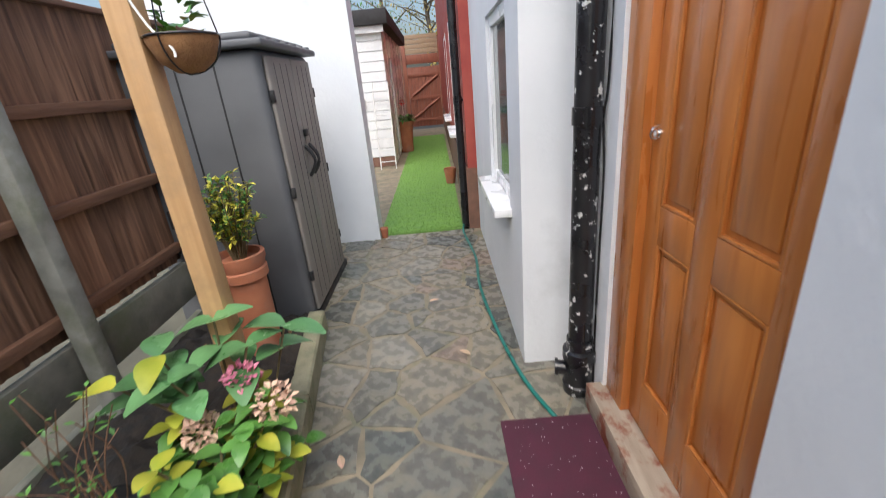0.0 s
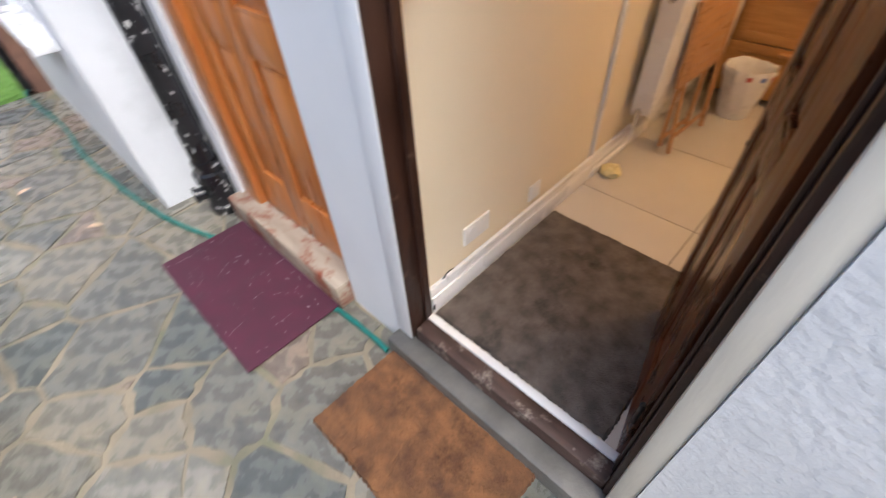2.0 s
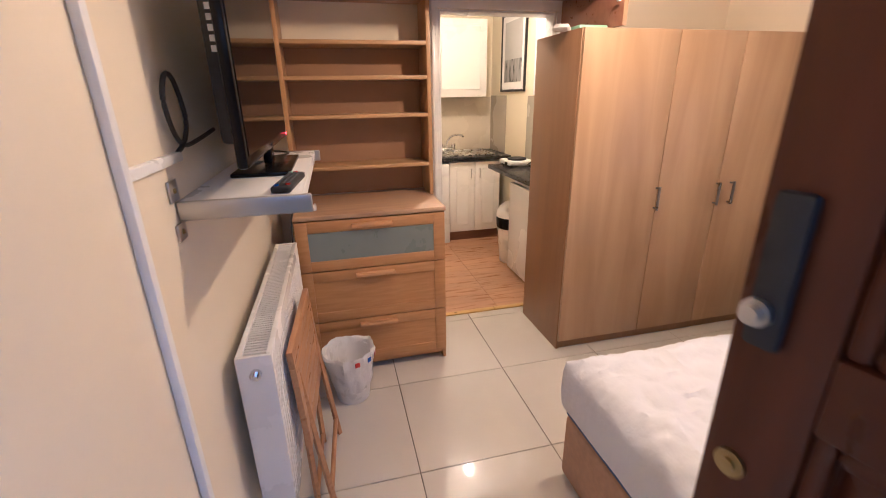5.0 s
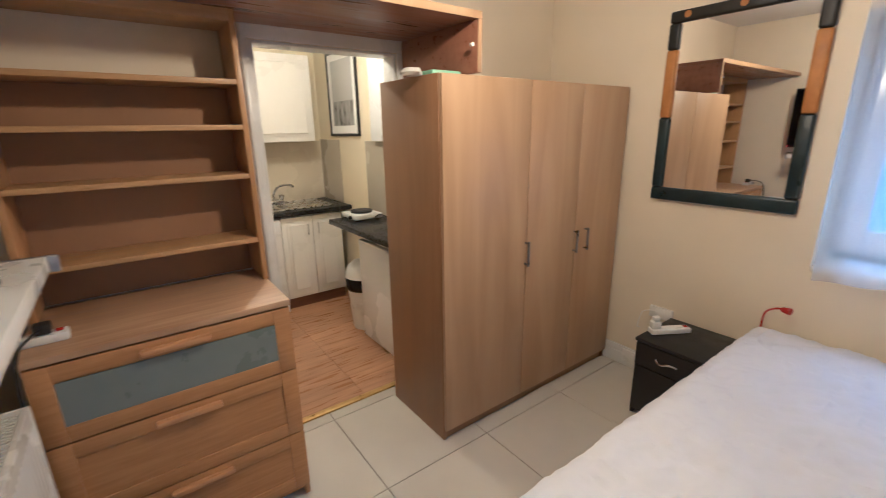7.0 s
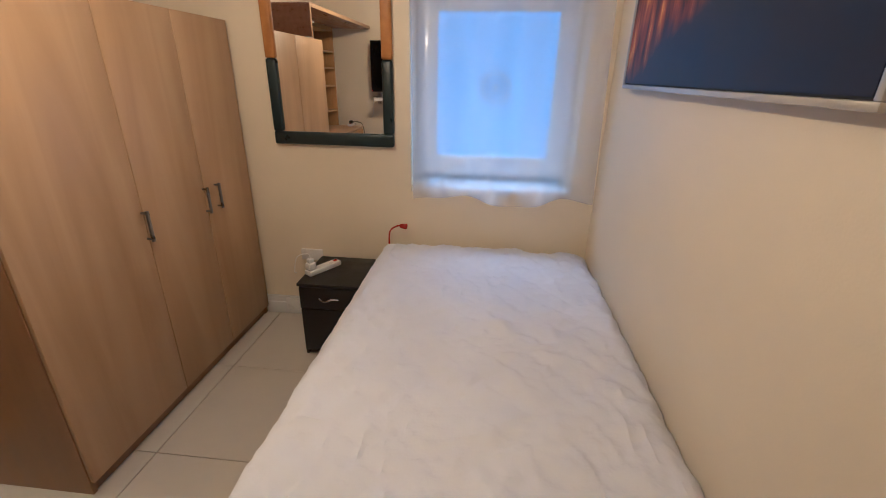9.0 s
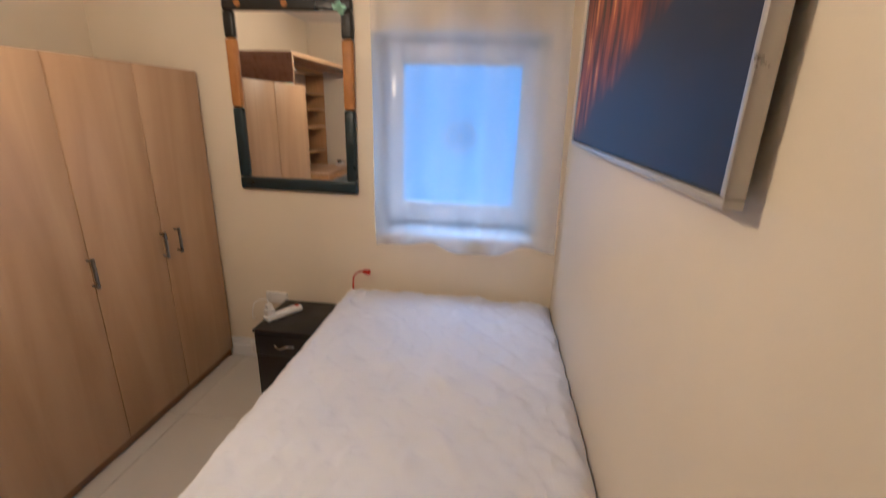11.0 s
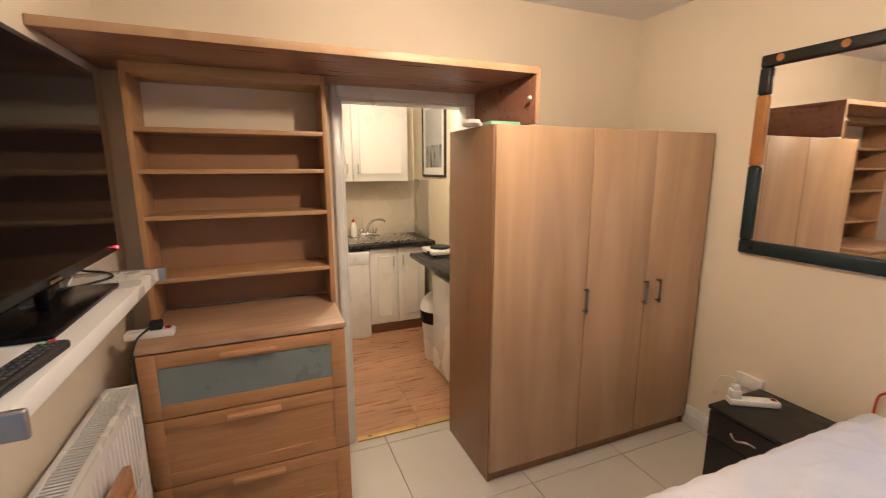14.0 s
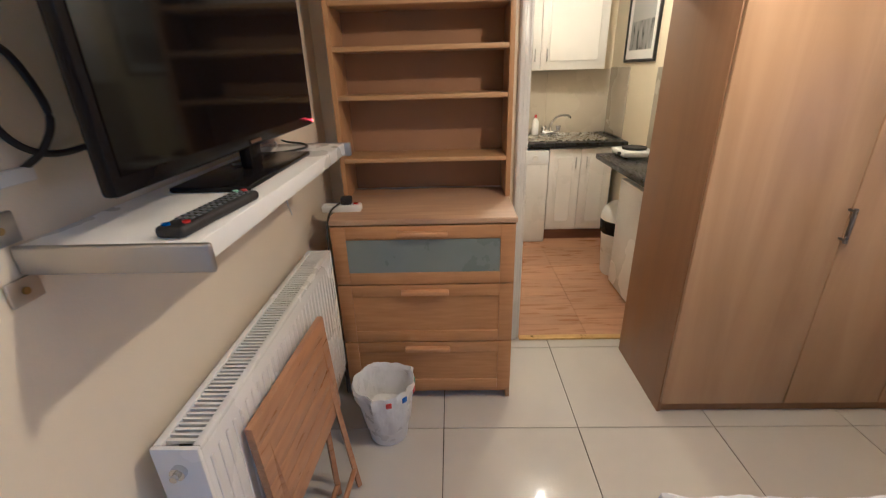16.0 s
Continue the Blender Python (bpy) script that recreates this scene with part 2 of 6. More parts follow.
M["black_gloss"] = mat("black_gloss_plastic", (0.006, 0.006, 0.007), (0.010, 0.010, 0.011), 4, rough=0.2, rvar=0.05, bump=0.0, spec=0.15)
M["screen"] = mat("dark_screen_glass", (0.003, 0.003, 0.0035), (0.005, 0.005, 0.0055), 2, rough=0.08, rvar=0.02, bump=0.0, spec=0.16)
M["black_matt"] = mat("black_matt", (0.012, 0.012, 0.013), (0.025, 0.025, 0.026), 20, rough=0.55, bump=0.1)
M["black_ash"] = mat("black_ash_laminate", (0.006, 0.006, 0.007), (0.014, 0.014, 0.015), 8, stretch=(1, 1, 12), rough=0.45, bump=0.06)
M["radiator"] = mat("white_radiator_enamel", (0.74, 0.73, 0.70), (0.79, 0.78, 0.75), 3, rough=0.3, bump=0.02)
M["white_plastic"] = mat("white_plastic", (0.75, 0.74, 0.71), (0.80, 0.79, 0.77), 6, rough=0.35, bump=0.02)
M["bag"] = mat("white_carrier_bag", (0.70, 0.69, 0.67), (0.80, 0.79, 0.77), 14, rough=0.35, bump=0.3, bscale=40)
# white cotton; the blue of the window's daylight is mixed into its colour
M["mattress"] = mat("white_cotton_daylight_tint", (0.70, 0.715, 0.80), (0.755, 0.77, 0.845), 3, rough=0.85, bump=0.45, bscale=26)
M["bed_base"] = mat("tan_bed_base_fabric", (0.40, 0.25, 0.15), (0.48, 0.31, 0.19), 40, rough=0.8, bump=0.2)
M["blue_cloth"] = mat("blue_cloth", (0.03, 0.09, 0.25), (0.05, 0.13, 0.33), 30, rough=0.8)
M["carpet"] = mat("grey_brown_carpet_mat", (0.06, 0.05, 0.042), (0.15, 0.125, 0.105), 14, rough=0.95, bump=0.6, bscale=160, stain=(0.03, 0.024, 0.02), stain_scale=4, stain_lo=0.55, stain_hi=0.7)
M["purple_mat"] = mat("purple_ribbed_mat", (0.060, 0.012, 0.026), (0.090, 0.022, 0.042), 12, rough=0.9, bump=0.6, bscale=180)
M["coir"] = mat("brown_coir_mat", (0.075, 0.032, 0.013), (0.225, 0.105, 0.041), 14, rough=0.95, bump=0.7, bscale=170, stain=(0.05, 0.02, 0.008), stain_scale=5, stain_lo=0.55, stain_hi=0.68)
M["stone"] = stone_mat()
M["mortar"] = mat("mossy_mortar", (0.17, 0.145, 0.10), (0.31, 0.26, 0.18), 7, rough=0.8, bump=0.5, bscale=60, stain=(0.12, 0.13, 0.075), stain_scale=3, stain_lo=0.5, stain_hi=0.7)
M["post_concrete"] = mat("weathered_post_concrete", (0.20, 0.195, 0.165), (0.34, 0.33, 0.285), 9, rough=0.85, bump=0.4, bscale=60, stain=(0.16, 0.17, 0.10), stain_scale=4, stain_lo=0.5, stain_hi=0.75)
M["kerb"] = mat("mossy_kerb_concrete", (0.17, 0.165, 0.10), (0.31, 0.29, 0.19), 8, rough=0.85, bump=0.5, bscale=50, stain=(0.12, 0.145, 0.05), stain_scale=5, stain_lo=0.48, stain_hi=0.7)
M["concrete"] = mat("mossy_concrete", (0.115, 0.11, 0.086), (0.21, 0.197, 0.155), 7, rough=0.85, bump=0.4, bscale=50, stain=(0.10, 0.115, 0.06), stain_scale=2.5, stain_lo=0.48, stain_hi=0.7)
M["step_stone"] = mat("dark_wet_stone_step", (0.085, 0.083, 0.075), (0.16, 0.152, 0.135), 8, rough=0.45, bump=0.3, bscale=60)
M["worn_sill"] = mat("flaking_painted_sill", (0.30, 0.24, 0.18), (0.42, 0.35, 0.27), 5, stretch=(6, 0.8, 6), rough=0.7, bump=0.25, bscale=30, stain=(0.22, 0.055, 0.022), stain_scale=6, stain_lo=0.5, stain_hi=0.6)
M["old_sill"] = mat("worn_brown_sill_paint", (0.045, 0.026, 0.02), (0.10, 0.062, 0.05), 6, stretch=(6, 1, 6), rough=0.6, bump=0.2, bscale=30, stain=(0.32, 0.27, 0.22), stain_scale=9, stain_lo=0.56, stain_hi=0.66)
M["turf"] = mat("artificial_turf", (0.13, 0.27, 0.045), (0.20, 0.36, 0.075), 14, rough=0.8, bump=0.8, bscale=240, island=False)
M["soil"] = mat("wet_soil", (0.008, 0.006, 0.0045), (0.032, 0.024, 0.017), 22, rough=0.9, bump=0.9, bscale=60)
M["fence"] = mat("brown_stained_fence_board", (0.10, 0.047, 0.025), (0.31, 0.165, 0.095), 3.5, stretch=(9, 9, 0.55), rough=0.75, bump=0.35, bscale=14, rand=0.22, warp=0.5)
M["fence_rail"] = mat("brown_stained_rail", (0.14, 0.065, 0.035), (0.22, 0.11, 0.062), 4, stretch=(10, 0.8, 10), rough=0.75, bump=0.3, bscale=14)
M["post_timber"] = mat("new_softwood_post", (0.45, 0.27, 0.12), (0.56, 0.36, 0.18), 4, stretch=(9, 9, 0.5), rough=0.6, bump=0.12, bscale=14, stain=(0.36, 0.24, 0.13), stain_scale=3)
M["shed_dark"] = mat("dark_grey_resin", (0.095, 0.098, 0.104), (0.125, 0.128, 0.134), 3, rough=0.55, bump=0.12, bscale=120, stain=(0.14, 0.145, 0.14), stain_scale=5, stain_lo=0.6, stain_hi=0.8)
M["shed_light"] = mat("taupe_resin_door", (0.19, 0.172, 0.152), (0.255, 0.23, 0.205), 4, stretch=(4, 4, 0.7), rough=0.6, bump=0.12, bscale=60, stain=(0.29, 0.27, 0.24), stain_scale=4, stain_lo=0.6, stain_hi=0.8)
M["terracotta"] = mat("terracotta", (0.34, 0.115, 0.055), (0.45, 0.175, 0.09), 6, rough=0.75, bump=0.2, bscale=60, stain=(0.30, 0.16, 0.11), stain_scale=4)
M["coco"] = mat("coco_fibre_liner", (0.24, 0.115, 0.045), (0.36, 0.19, 0.08), 25, rough=0.95, bump=0.8, bscale=120)
M["hose"] = mat("green_hose", (0.012, 0.14, 0.115), (0.02, 0.19, 0.155), 20, rough=0.4, bump=0.02)
M["pipe"] = mat("black_flaking_pipe_paint", (0.008, 0.008, 0.010), (0.018, 0.018, 0.020), 6, rough=0.28, bump=0.15, bscale=40, stain=(0.62, 0.62, 0.60), stain_scale=19, stain_lo=0.595, stain_hi=0.61)
M["pipe_plain"] = mat("black_pipe_paint", (0.008, 0.008, 0.010), (0.018, 0.018, 0.020), 6, rough=0.3, bump=0.05)
M["brick_red"] = mat("red_painted_brick", (0.30, 0.045, 0.035), (0.40, 0.085, 0.06), 5, rough=0.6, bump=0.3, bscale=25)
M["brick_dark"] = mat("old_brown_brick", (0.13, 0.07, 0.05), (0.24, 0.13, 0.09), 9, rough=0.85, bump=0.5, bscale=40)
M["gate"] = mat("red_brown_gate_paint", (0.17, 0.05, 0.028), (0.25, 0.085, 0.045), 4, stretch=(8, 8, 0.8), rough=0.6, bump=0.2, bscale=16)
M["old_panel"] = mat("weathered_panel_wood", (0.25, 0.17, 0.10), (0.36, 0.26, 0.17), 4, stretch=(8, 1, 8), rough=0.8, bump=0.2)
M["roof_felt"] = mat("black_roof_felt", (0.02, 0.02, 0.022), (0.045, 0.045, 0.047), 10, rough=0.8, bump=0.3)
M["bark"] = mat("grey_bark", (0.10, 0.08, 0.06), (0.19, 0.155, 0.12), 12, rough=0.9, bump=0.6)
M["leaf"] = mat("green_leaf", (0.065, 0.17, 0.030), (0.12, 0.27, 0.055), 9, rough=0.32, bump=0.15, bscale=40, island=True)
M["leaf_yellow"] = mat("yellow_green_leaf", (0.27, 0.33, 0.03), (0.46, 0.44, 0.05), 9, rough=0.4, bump=0.15, bscale=40, island=True)
M["leaf_variegated"] = mat("yellow_variegated_leaf", (0.46, 0.44, 0.04), (0.64, 0.56, 0.08), 9, rough=0.4, bump=0.15, bscale=40, island=True)
M["leaf_big"] = mat("large_green_leaf", (0.085, 0.205, 0.075), (0.14, 0.29, 0.11), 6, rough=0.28, bump=0.25, bscale=50, island=True)
M["fern"] = mat("fern_green", (0.045, 0.16, 0.028), (0.09, 0.25, 0.05), 9, rough=0.5, bump=0.1, island=True)
M["silver"] = mat("silver_grey_leaf", (0.30, 0.36, 0.36), (0.44, 0.50, 0.50), 9, rough=0.8, bump=0.1, island=True)
M["autumn"] = mat("autumn_leaf", (0.30, 0.22, 0.04), (0.42, 0.33, 0.07), 6, rough=0.6, island=True)
M["petal_pink"] = mat("pink_petal", (0.52, 0.14, 0.24), (0.64, 0.25, 0.33), 18, rough=0.7, island=True)
M["petal_pale"] = mat("faded_cream_petal", (0.55, 0.42, 0.26), (0.66, 0.42, 0.33), 12, rough=0.75, island=True)
M["stem"] = mat("brown_stem", (0.12, 0.09, 0.04), (0.20, 0.16, 0.08), 12, rough=0.8)
M["worktop"] = mat("black_worktop", (0.010, 0.010, 0.011), (0.018, 0.018, 0.019), 60, rough=0.28, rvar=0.04, bump=0.03)
M["cab_white"] = mat("cream_white_cabinet", (0.77, 0.75, 0.70), (0.82, 0.80, 0.75), 2, rough=0.35, bump=0.02)
M["splash"] = mat("beige_wall_tile", (0.56, 0.50, 0.38), (0.59, 0.53, 0.40), 3, rough=0.3, bump=0.02, rand=0.012)
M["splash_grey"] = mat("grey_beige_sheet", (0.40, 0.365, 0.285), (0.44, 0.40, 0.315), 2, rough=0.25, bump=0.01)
M["plinth"] = mat("brown_plinth", (0.13, 0.055, 0.025), (0.19, 0.085, 0.04), 5, stretch=(8, 1, 8), rough=0.5)
M["sink"] = mat("stainless_sink", (0.50, 0.49, 0.46), (0.60, 0.58, 0.55), 20, rough=0.28, bump=0.02, metal=1.0)
M["gold"] = mat("brass_strip", (0.50, 0.33, 0.08), (0.62, 0.43, 0.13), 20, rough=0.4, metal=0.6)
M["navy"] = mat("dark_navy_frame_paint", (0.006, 0.016, 0.022), (0.012, 0.028, 0.036), 10, rough=0.4, bump=0.15, bscale=40)
M["black_frame"] = mat("black_frame_paint", (0.008, 0.008, 0.009), (0.016, 0.015, 0.014), 10, rough=0.4, bump=0.15, bscale=40)
M["orange_frame"] = mat("ochre_frame_paint", (0.33, 0.135, 0.012), (0.46, 0.21, 0.03), 14, rough=0.5, bump=0.15, bscale=40, stain=(0.25, 0.03, 0.012), stain_scale=14, stain_lo=0.66, stain_hi=0.7)
M["silver_frame"] = mat("silver_frame_paint", (0.48, 0.47, 0.45), (0.56, 0.55, 0.53), 8, rough=0.38, bump=0.03, metal=0.5)
M["red_plastic"] = mat("red_plastic", (0.42, 0.02, 0.012), (0.52, 0.035, 0.02), 8, rough=0.3)
M["yellow_tub"] = mat("pale_yellow_plastic", (0.70, 0.62, 0.30), (0.78, 0.70, 0.40), 12, rough=0.5)
M["blue_plastic"] = mat("blue_plastic", (0.01, 0.08, 0.42), (0.02, 0.13, 0.55), 8, rough=0.3)
M["table_wood"] = mat("acacia_slats", (0.36, 0.185, 0.075), (0.48, 0.27, 0.12), 4, stretch=(2.0, 14, 14), rough=0.4, bump=0.04, bscale=14, warp=0.5)
M["door_trim"] = mat("yellowed_white_trim", (0.62, 0.58, 0.49), (0.72, 0.68, 0.58), 5, stretch=(3, 3, 0.6), rough=0.4, bump=0.1, bscale=40, stain=(0.36, 0.28, 0.18), stain_scale=9, stain_lo=0.66, stain_hi=0.75)
M["handle_wood"] = mat("pale_oak_handle", (0.50, 0.27, 0.10), (0.58, 0.33, 0.13), 5, stretch=(14, 1.2, 14), rough=0.4, bump=0.03)
M["paper"] = mat("white_paper", (0.74, 0.73, 0.70), (0.79, 0.78, 0.75), 3, rough=0.7)
M["green_pack"] = mat("pale_green_pack", (0.25, 0.52, 0.36), (0.38, 0.62, 0.46), 12, rough=0.5)
M["ground"] = mat("bare_ground", (0.09, 0.085, 0.06), (0.15, 0.14, 0.10), 3, rough=0.95, bump=0.4, bscale=20)
M["beige_wall"] = mat("pale_kitchen_wall", (0.73, 0.66, 0.47), (0.78, 0.71, 0.52), 1.5, rough=0.55, bump=0.05, bscale=120)


def glass_mat(name, tint, rough, bump_scale=0.0, bump=0.0):
    m = bpy.data.materials.new(name)
    m.use_nodes = True
    t = m.node_tree
    b = t.nodes["Principled BSDF"]
    b.inputs["Base Color"].default_value = (*tint, 1)
    b.inputs["Roughness"].default_value = rough
    b.inputs["Transmission Weight"].default_value = 1.0
    b.inputs["IOR"].default_value = 1.45
    if bump:
        tc = t.nodes.new("ShaderNodeTexCoord")
        v = t.nodes.new("ShaderNodeTexVoronoi")
        v.inputs["Scale"].default_value = bump_scale
        v.feature = "SMOOTH_F1"
        bp = t.nodes.new("ShaderNodeBump")
        bp.inputs["Strength"].default_value, bp.inputs["Distance"].default_value = bump, 0.01
        t.links.new(tc.outputs["Object"], v.inputs["Vector"])
        t.links.new(v.outputs["Distance"], bp.inputs["Height"])
        t.links.new(bp.outputs[0], b.inputs["Normal"])
        # light and dark of the rippled glass, painted into its tint as noise
        mp, nz, ramp = t.nodes.new("ShaderNodeMapping"), t.nodes.new("ShaderNodeTexNoise"), t.nodes.new("ShaderNodeValToRGB")
        mp.inputs["Scale"].default_value = (1, 1, 3.2)
        nz.inputs["Scale"].default_value, nz.inputs["Detail"].default_value = 16, 7
        ramp.color_ramp.elements[0].position, ramp.color_ramp.elements[1].position = 0.38, 0.66
        ramp.color_ramp.elements[0].color = (*[c * 0.72 for c in tint], 1)
        ramp.color_ramp.elements[1].color = (*[min(1.0, c * 1.12) for c in tint], 1)
        t.links.new(tc.outputs["Object"], mp.inputs["Vector"])
        t.links.new(mp.outputs[0], nz.inputs["Vector"])
        t.links.new(nz.outputs["Fac"], ramp.inputs[0])
        t.links.new(ramp.outputs[0], b.inputs["Base Color"])
    return m


M["glass_obscure"] = glass_mat("obscure_window_glass", (0.45, 0.58, 0.72), 0.30, 45, 1.0)
M["vent_plastic"] = glass_mat("clear_vent_plastic", (0.60, 0.68, 0.76), 0.55)
M["glass_dark"] = mat("reflective_window_glass", (0.10, 0.13, 0.13), (0.15, 0.18, 0.17), 2, rough=0.05, rvar=0.02, bump=0.0)
M["glass_frost"] = mat("frosted_glass_front", (0.20, 0.235, 0.225), (0.235, 0.27, 0.26), 3, rough=0.35, bump=0.0)
mirror_m = bpy.data.materials.new("mirror_glass")
mirror_m.use_nodes = True
mb = mirror_m.node_tree.nodes["Principled BSDF"]
mb.inputs["Base Color"].default_value, mb.inputs["Metallic"].default_value, mb.inputs["Roughness"].default_value = (0.88, 0.88, 0.87, 1), 1.0, 0.015
M["mirror"] = mirror_m


def sheer_mat():
    m = bpy.data.materials.new("sheer_voile")
    m.use_nodes = True
    t = m.node_tree
    n, l = t.nodes, t.links
    out = n["Material Output"]
    n.remove(n["Principled BSDF"])
    d, tr, cl = n.new("ShaderNodeBsdfDiffuse"), n.new("ShaderNodeBsdfTranslucent"), n.new("ShaderNodeBsdfTransparent")
    d.inputs[0].default_value = tr.inputs[0].default_value = (0.86, 0.86, 0.86, 1)
    a, b = n.new("ShaderNodeMixShader"), n.new("ShaderNodeMixShader")
    a.inputs[0].default_value = 0.5
    tc, nz, mr = n.new("ShaderNodeTexCoord"), n.new("ShaderNodeTexNoise"), n.new("ShaderNodeMapRange")
    nz.inputs["Scale"].default_value = 420
    mr.inputs["To Min"].default_value, mr.inputs["To Max"].default_value = 0.50, 0.64
    l.new(tc.outputs["Object"], nz.inputs["Vector"])
    l.new(nz.outputs["Fac"], mr.inputs["Value"])
    l.new(mr.outputs[0], b.inputs[0])
    l.new(d.outputs[0], a.inputs[1])
    l.new(tr.outputs[0], a.inputs[2])
    l.new(a.outputs[0], b.inputs[1])
    l.new(cl.outputs[0], b.inputs[2])
    l.new(b.outputs[0], out.inputs[0])
    return m


M["voile"] = sheer_mat()


def lamp_mat(name, colour, strength):
    m = bpy.data.materials.new(name)
    m.use_nodes = True
    b = m.node_tree.nodes["Principled BSDF"]
    b.inputs["Emission Color"].default_value = (*colour, 1)
    b.inputs["Emission Strength"].default_value = strength
    return m


M["bulb"] = lamp_mat("lit_bulb", (1.0, 0.75, 0.45), 14.0)
M["led_red"] = lamp_mat("red_standby_light", (1.0, 0.02, 0.02), 6.0)

# ---- setting ----
GZ = -0.12          # yard level; the bedroom floor is at 0
NY, SY, EX, WX = 0.935, -2.10, 4.20, 1.48   # bedroom wall faces
CEIL = 2.585


def walls(name, boxes, material, bev=0.0):
    bm = B()
    for a, b in boxes:
        box(bm, a, b, bev)
    return solid(name, bm, material, kind="structure")


# house front towards the yard, with two door openings
walls("wall_west", [((1.05, -3.2, GZ - 0.1), (1.478, 0.10, 2.95)), ((1.05, 0.10, 2.06), (1.478, 0.985, 2.95)),
                    ((1.05, 0.985, GZ - 0.1), (1.30, 1.283, 2.95)), ((1.05, 1.283, 1.98), (1.30, 2.20, 2.95)), ((1.05, 2.20, GZ - 0.1), (1.30, 2.62, 2.95))], M["render"])
walls("wall_west_inner", [((1.479, SY, 0), (1.484, 0.10, CEIL))], M["cream_wall"])
walls("wall_south", [((1.48, SY - 0.32, -0.1), (1.62, SY, CEIL)), ((2.56, SY - 0.32, -0.1), (4.32, SY, CEIL)),
                     ((1.62, SY - 0.32, -0.1), (2.56, SY, 0.90)), ((1.62, SY - 0.32, 2.03), (2.56, SY, CEIL))], M["cream_wall"])
walls("wall_north", [((1.12, NY, -0.1), (4.32, NY + 0.05, CEIL))], M["cream_wall"])
walls("wall_east", [((EX, SY, -0.1), (EX + 0.12, -0.825, CEIL)), ((EX, -0.075, -0.1), (EX + 0.12, NY, CEIL)), ((EX, -0.825, 1.98), (EX + 0.12, -0.075, CEIL))], M["cream_wall"])
walls("ceiling", [((1.12, SY - 0.3, CEIL), (4.35, NY + 0.08, CEIL + 0.12)), ((4.36, -1.4, 2.45), (6.6, 1.1, 2.56))], M["ceiling"])
walls("wall_kitchen_east", [((6.40, -1.34, -0.1), (6.52, 1.02, 2.46))], M["beige_wall"])
walls("wall_kitchen_south", [((4.32, -1.34, -0.1), (6.40, -1.22, 2.46))], M["beige_wall"])
walls("wall_kitchen_north", [((4.32, 0.90, -0.1), (6.40, 1.02, 2.46))], M["beige_wall"])

# projecting bay with the white window, and the house beyond it
walls("wall_bay", [((0.755, 2.60, GZ - 0.1), (1.30, 2.95, 3.1)), ((0.755, 3.78, GZ - 0.1), (1.30, 5.05, 3.1)), ((0.755, 2.95, GZ - 0.1), (1.30, 3.78, 0.70)),
                   ((0.755, 2.95, 1.80), (1.30, 3.78, 3.1)), ((0.95, 2.95, 0.70), (1.30, 3.78, 1.80))], M["render"])
walls("wall_red_house", [((0.66, 5.06, 0.55), (1.4, 16.6, 5.5))], M["brick_red"])
walls("wall_red_house_base", [((0.64, 5.06, GZ - 0.1), (1.4, 16.6, 0.55))], M["brick_dark"])
walls("wall_yard", [((-2.4, 4.95, GZ - 0.1), (-0.345, 5.22, 2.75))], M["render"])

# unseen wall added outside the bedroom window to dim the light through it
walls("wall_light_block", [((-1.5, -4.1, GZ - 0.1), (6.6, -3.95, 2.9))], M["concrete"])

# ground: one sheet
bm = B()
bmesh.ops.create_grid(bm, x_segments=2, y_segments=2, size=300, matrix=Matrix.Translation((0, 0, GZ - 0.05)))
solid("ground", bm, M["ground"], kind="structure")

# turf runner
def turf():
    bm = B()
    rng = random.Random(5)
    x0, x1, y0, y1 = -0.36, 0.57, 5.08, 14.2
    box(bm, (x0, y0, GZ - 0.04), (x1, y1, GZ + 0.006))
    for i in range(9000):
        y = y0 + (y1 - y0) * rng.random() ** 1.8
        x = rng.uniform(x0, x1)
        a = rng.uniform(0, math.tau)
        h, w = rng.uniform(0.012, 0.022), 0.004
        lean = Vector((rng.uniform(-0.01, 0.01), rng.uniform(-0.01, 0.01), h))
        p = Vector((x, y, GZ + 0.004))
        s = Vector((math.cos(a), math.sin(a), 0)) * w
        bm.faces.new([bm.verts.new(p - s), bm.verts.new(p + s), bm.verts.new(p + lean)])
    return solid("artificial_grass", bm, M["turf"], "bright green artificial grass runner on the alley floor", "artificial grass", kind="stuff", flat=True)
turf()


def window_white(name, x, y0, y1, z0, z1, sill=True, face=-1):
    """A white plastic window in a wall whose face is at x, looking towards -x."""
    w = tagged(new(name), kind="structure")
    for nm, a, b in [("window_frame", (x, y0, z0), (x + 0.06, y0 + 0.07, z1)), ("window_frame", (x, y1 - 0.07, z0), (x + 0.06, y1, z1)),
                     ("window_frame", (x, y0 + 0.07, z0), (x + 0.06, y1 - 0.07, z0 + 0.07)), ("window_frame", (x, y0 + 0.07, z1 - 0.07), (x + 0.06, y1 - 0.07, z1))]:
        part(nm, box(B(), a, b, 0.006), M["upvc"], w)
    part("pane", box(B(), (x + 0.02, y0 + 0.07, z0 + 0.07), (x + 0.03, y1 - 0.07, z1 - 0.07)), M["glass_dark"], w)
    if sill:
        part("window_sill", box(B(), (x - 0.12, y0 - 0.06, z0 - 0.05), (x + 0.03, y1 + 0.06, z0), 0.006), M["upvc"], w)
    return w


window_white("window_2", 0.775, 2.952, 3.778, 0.72, 1.798)
for wname, ya, yb in (("window_3", 6.5, 7.6), ("window_4", 9.0, 10.2)):
    window_white(wname, 0.655, ya, yb, 0.75, 2.2)

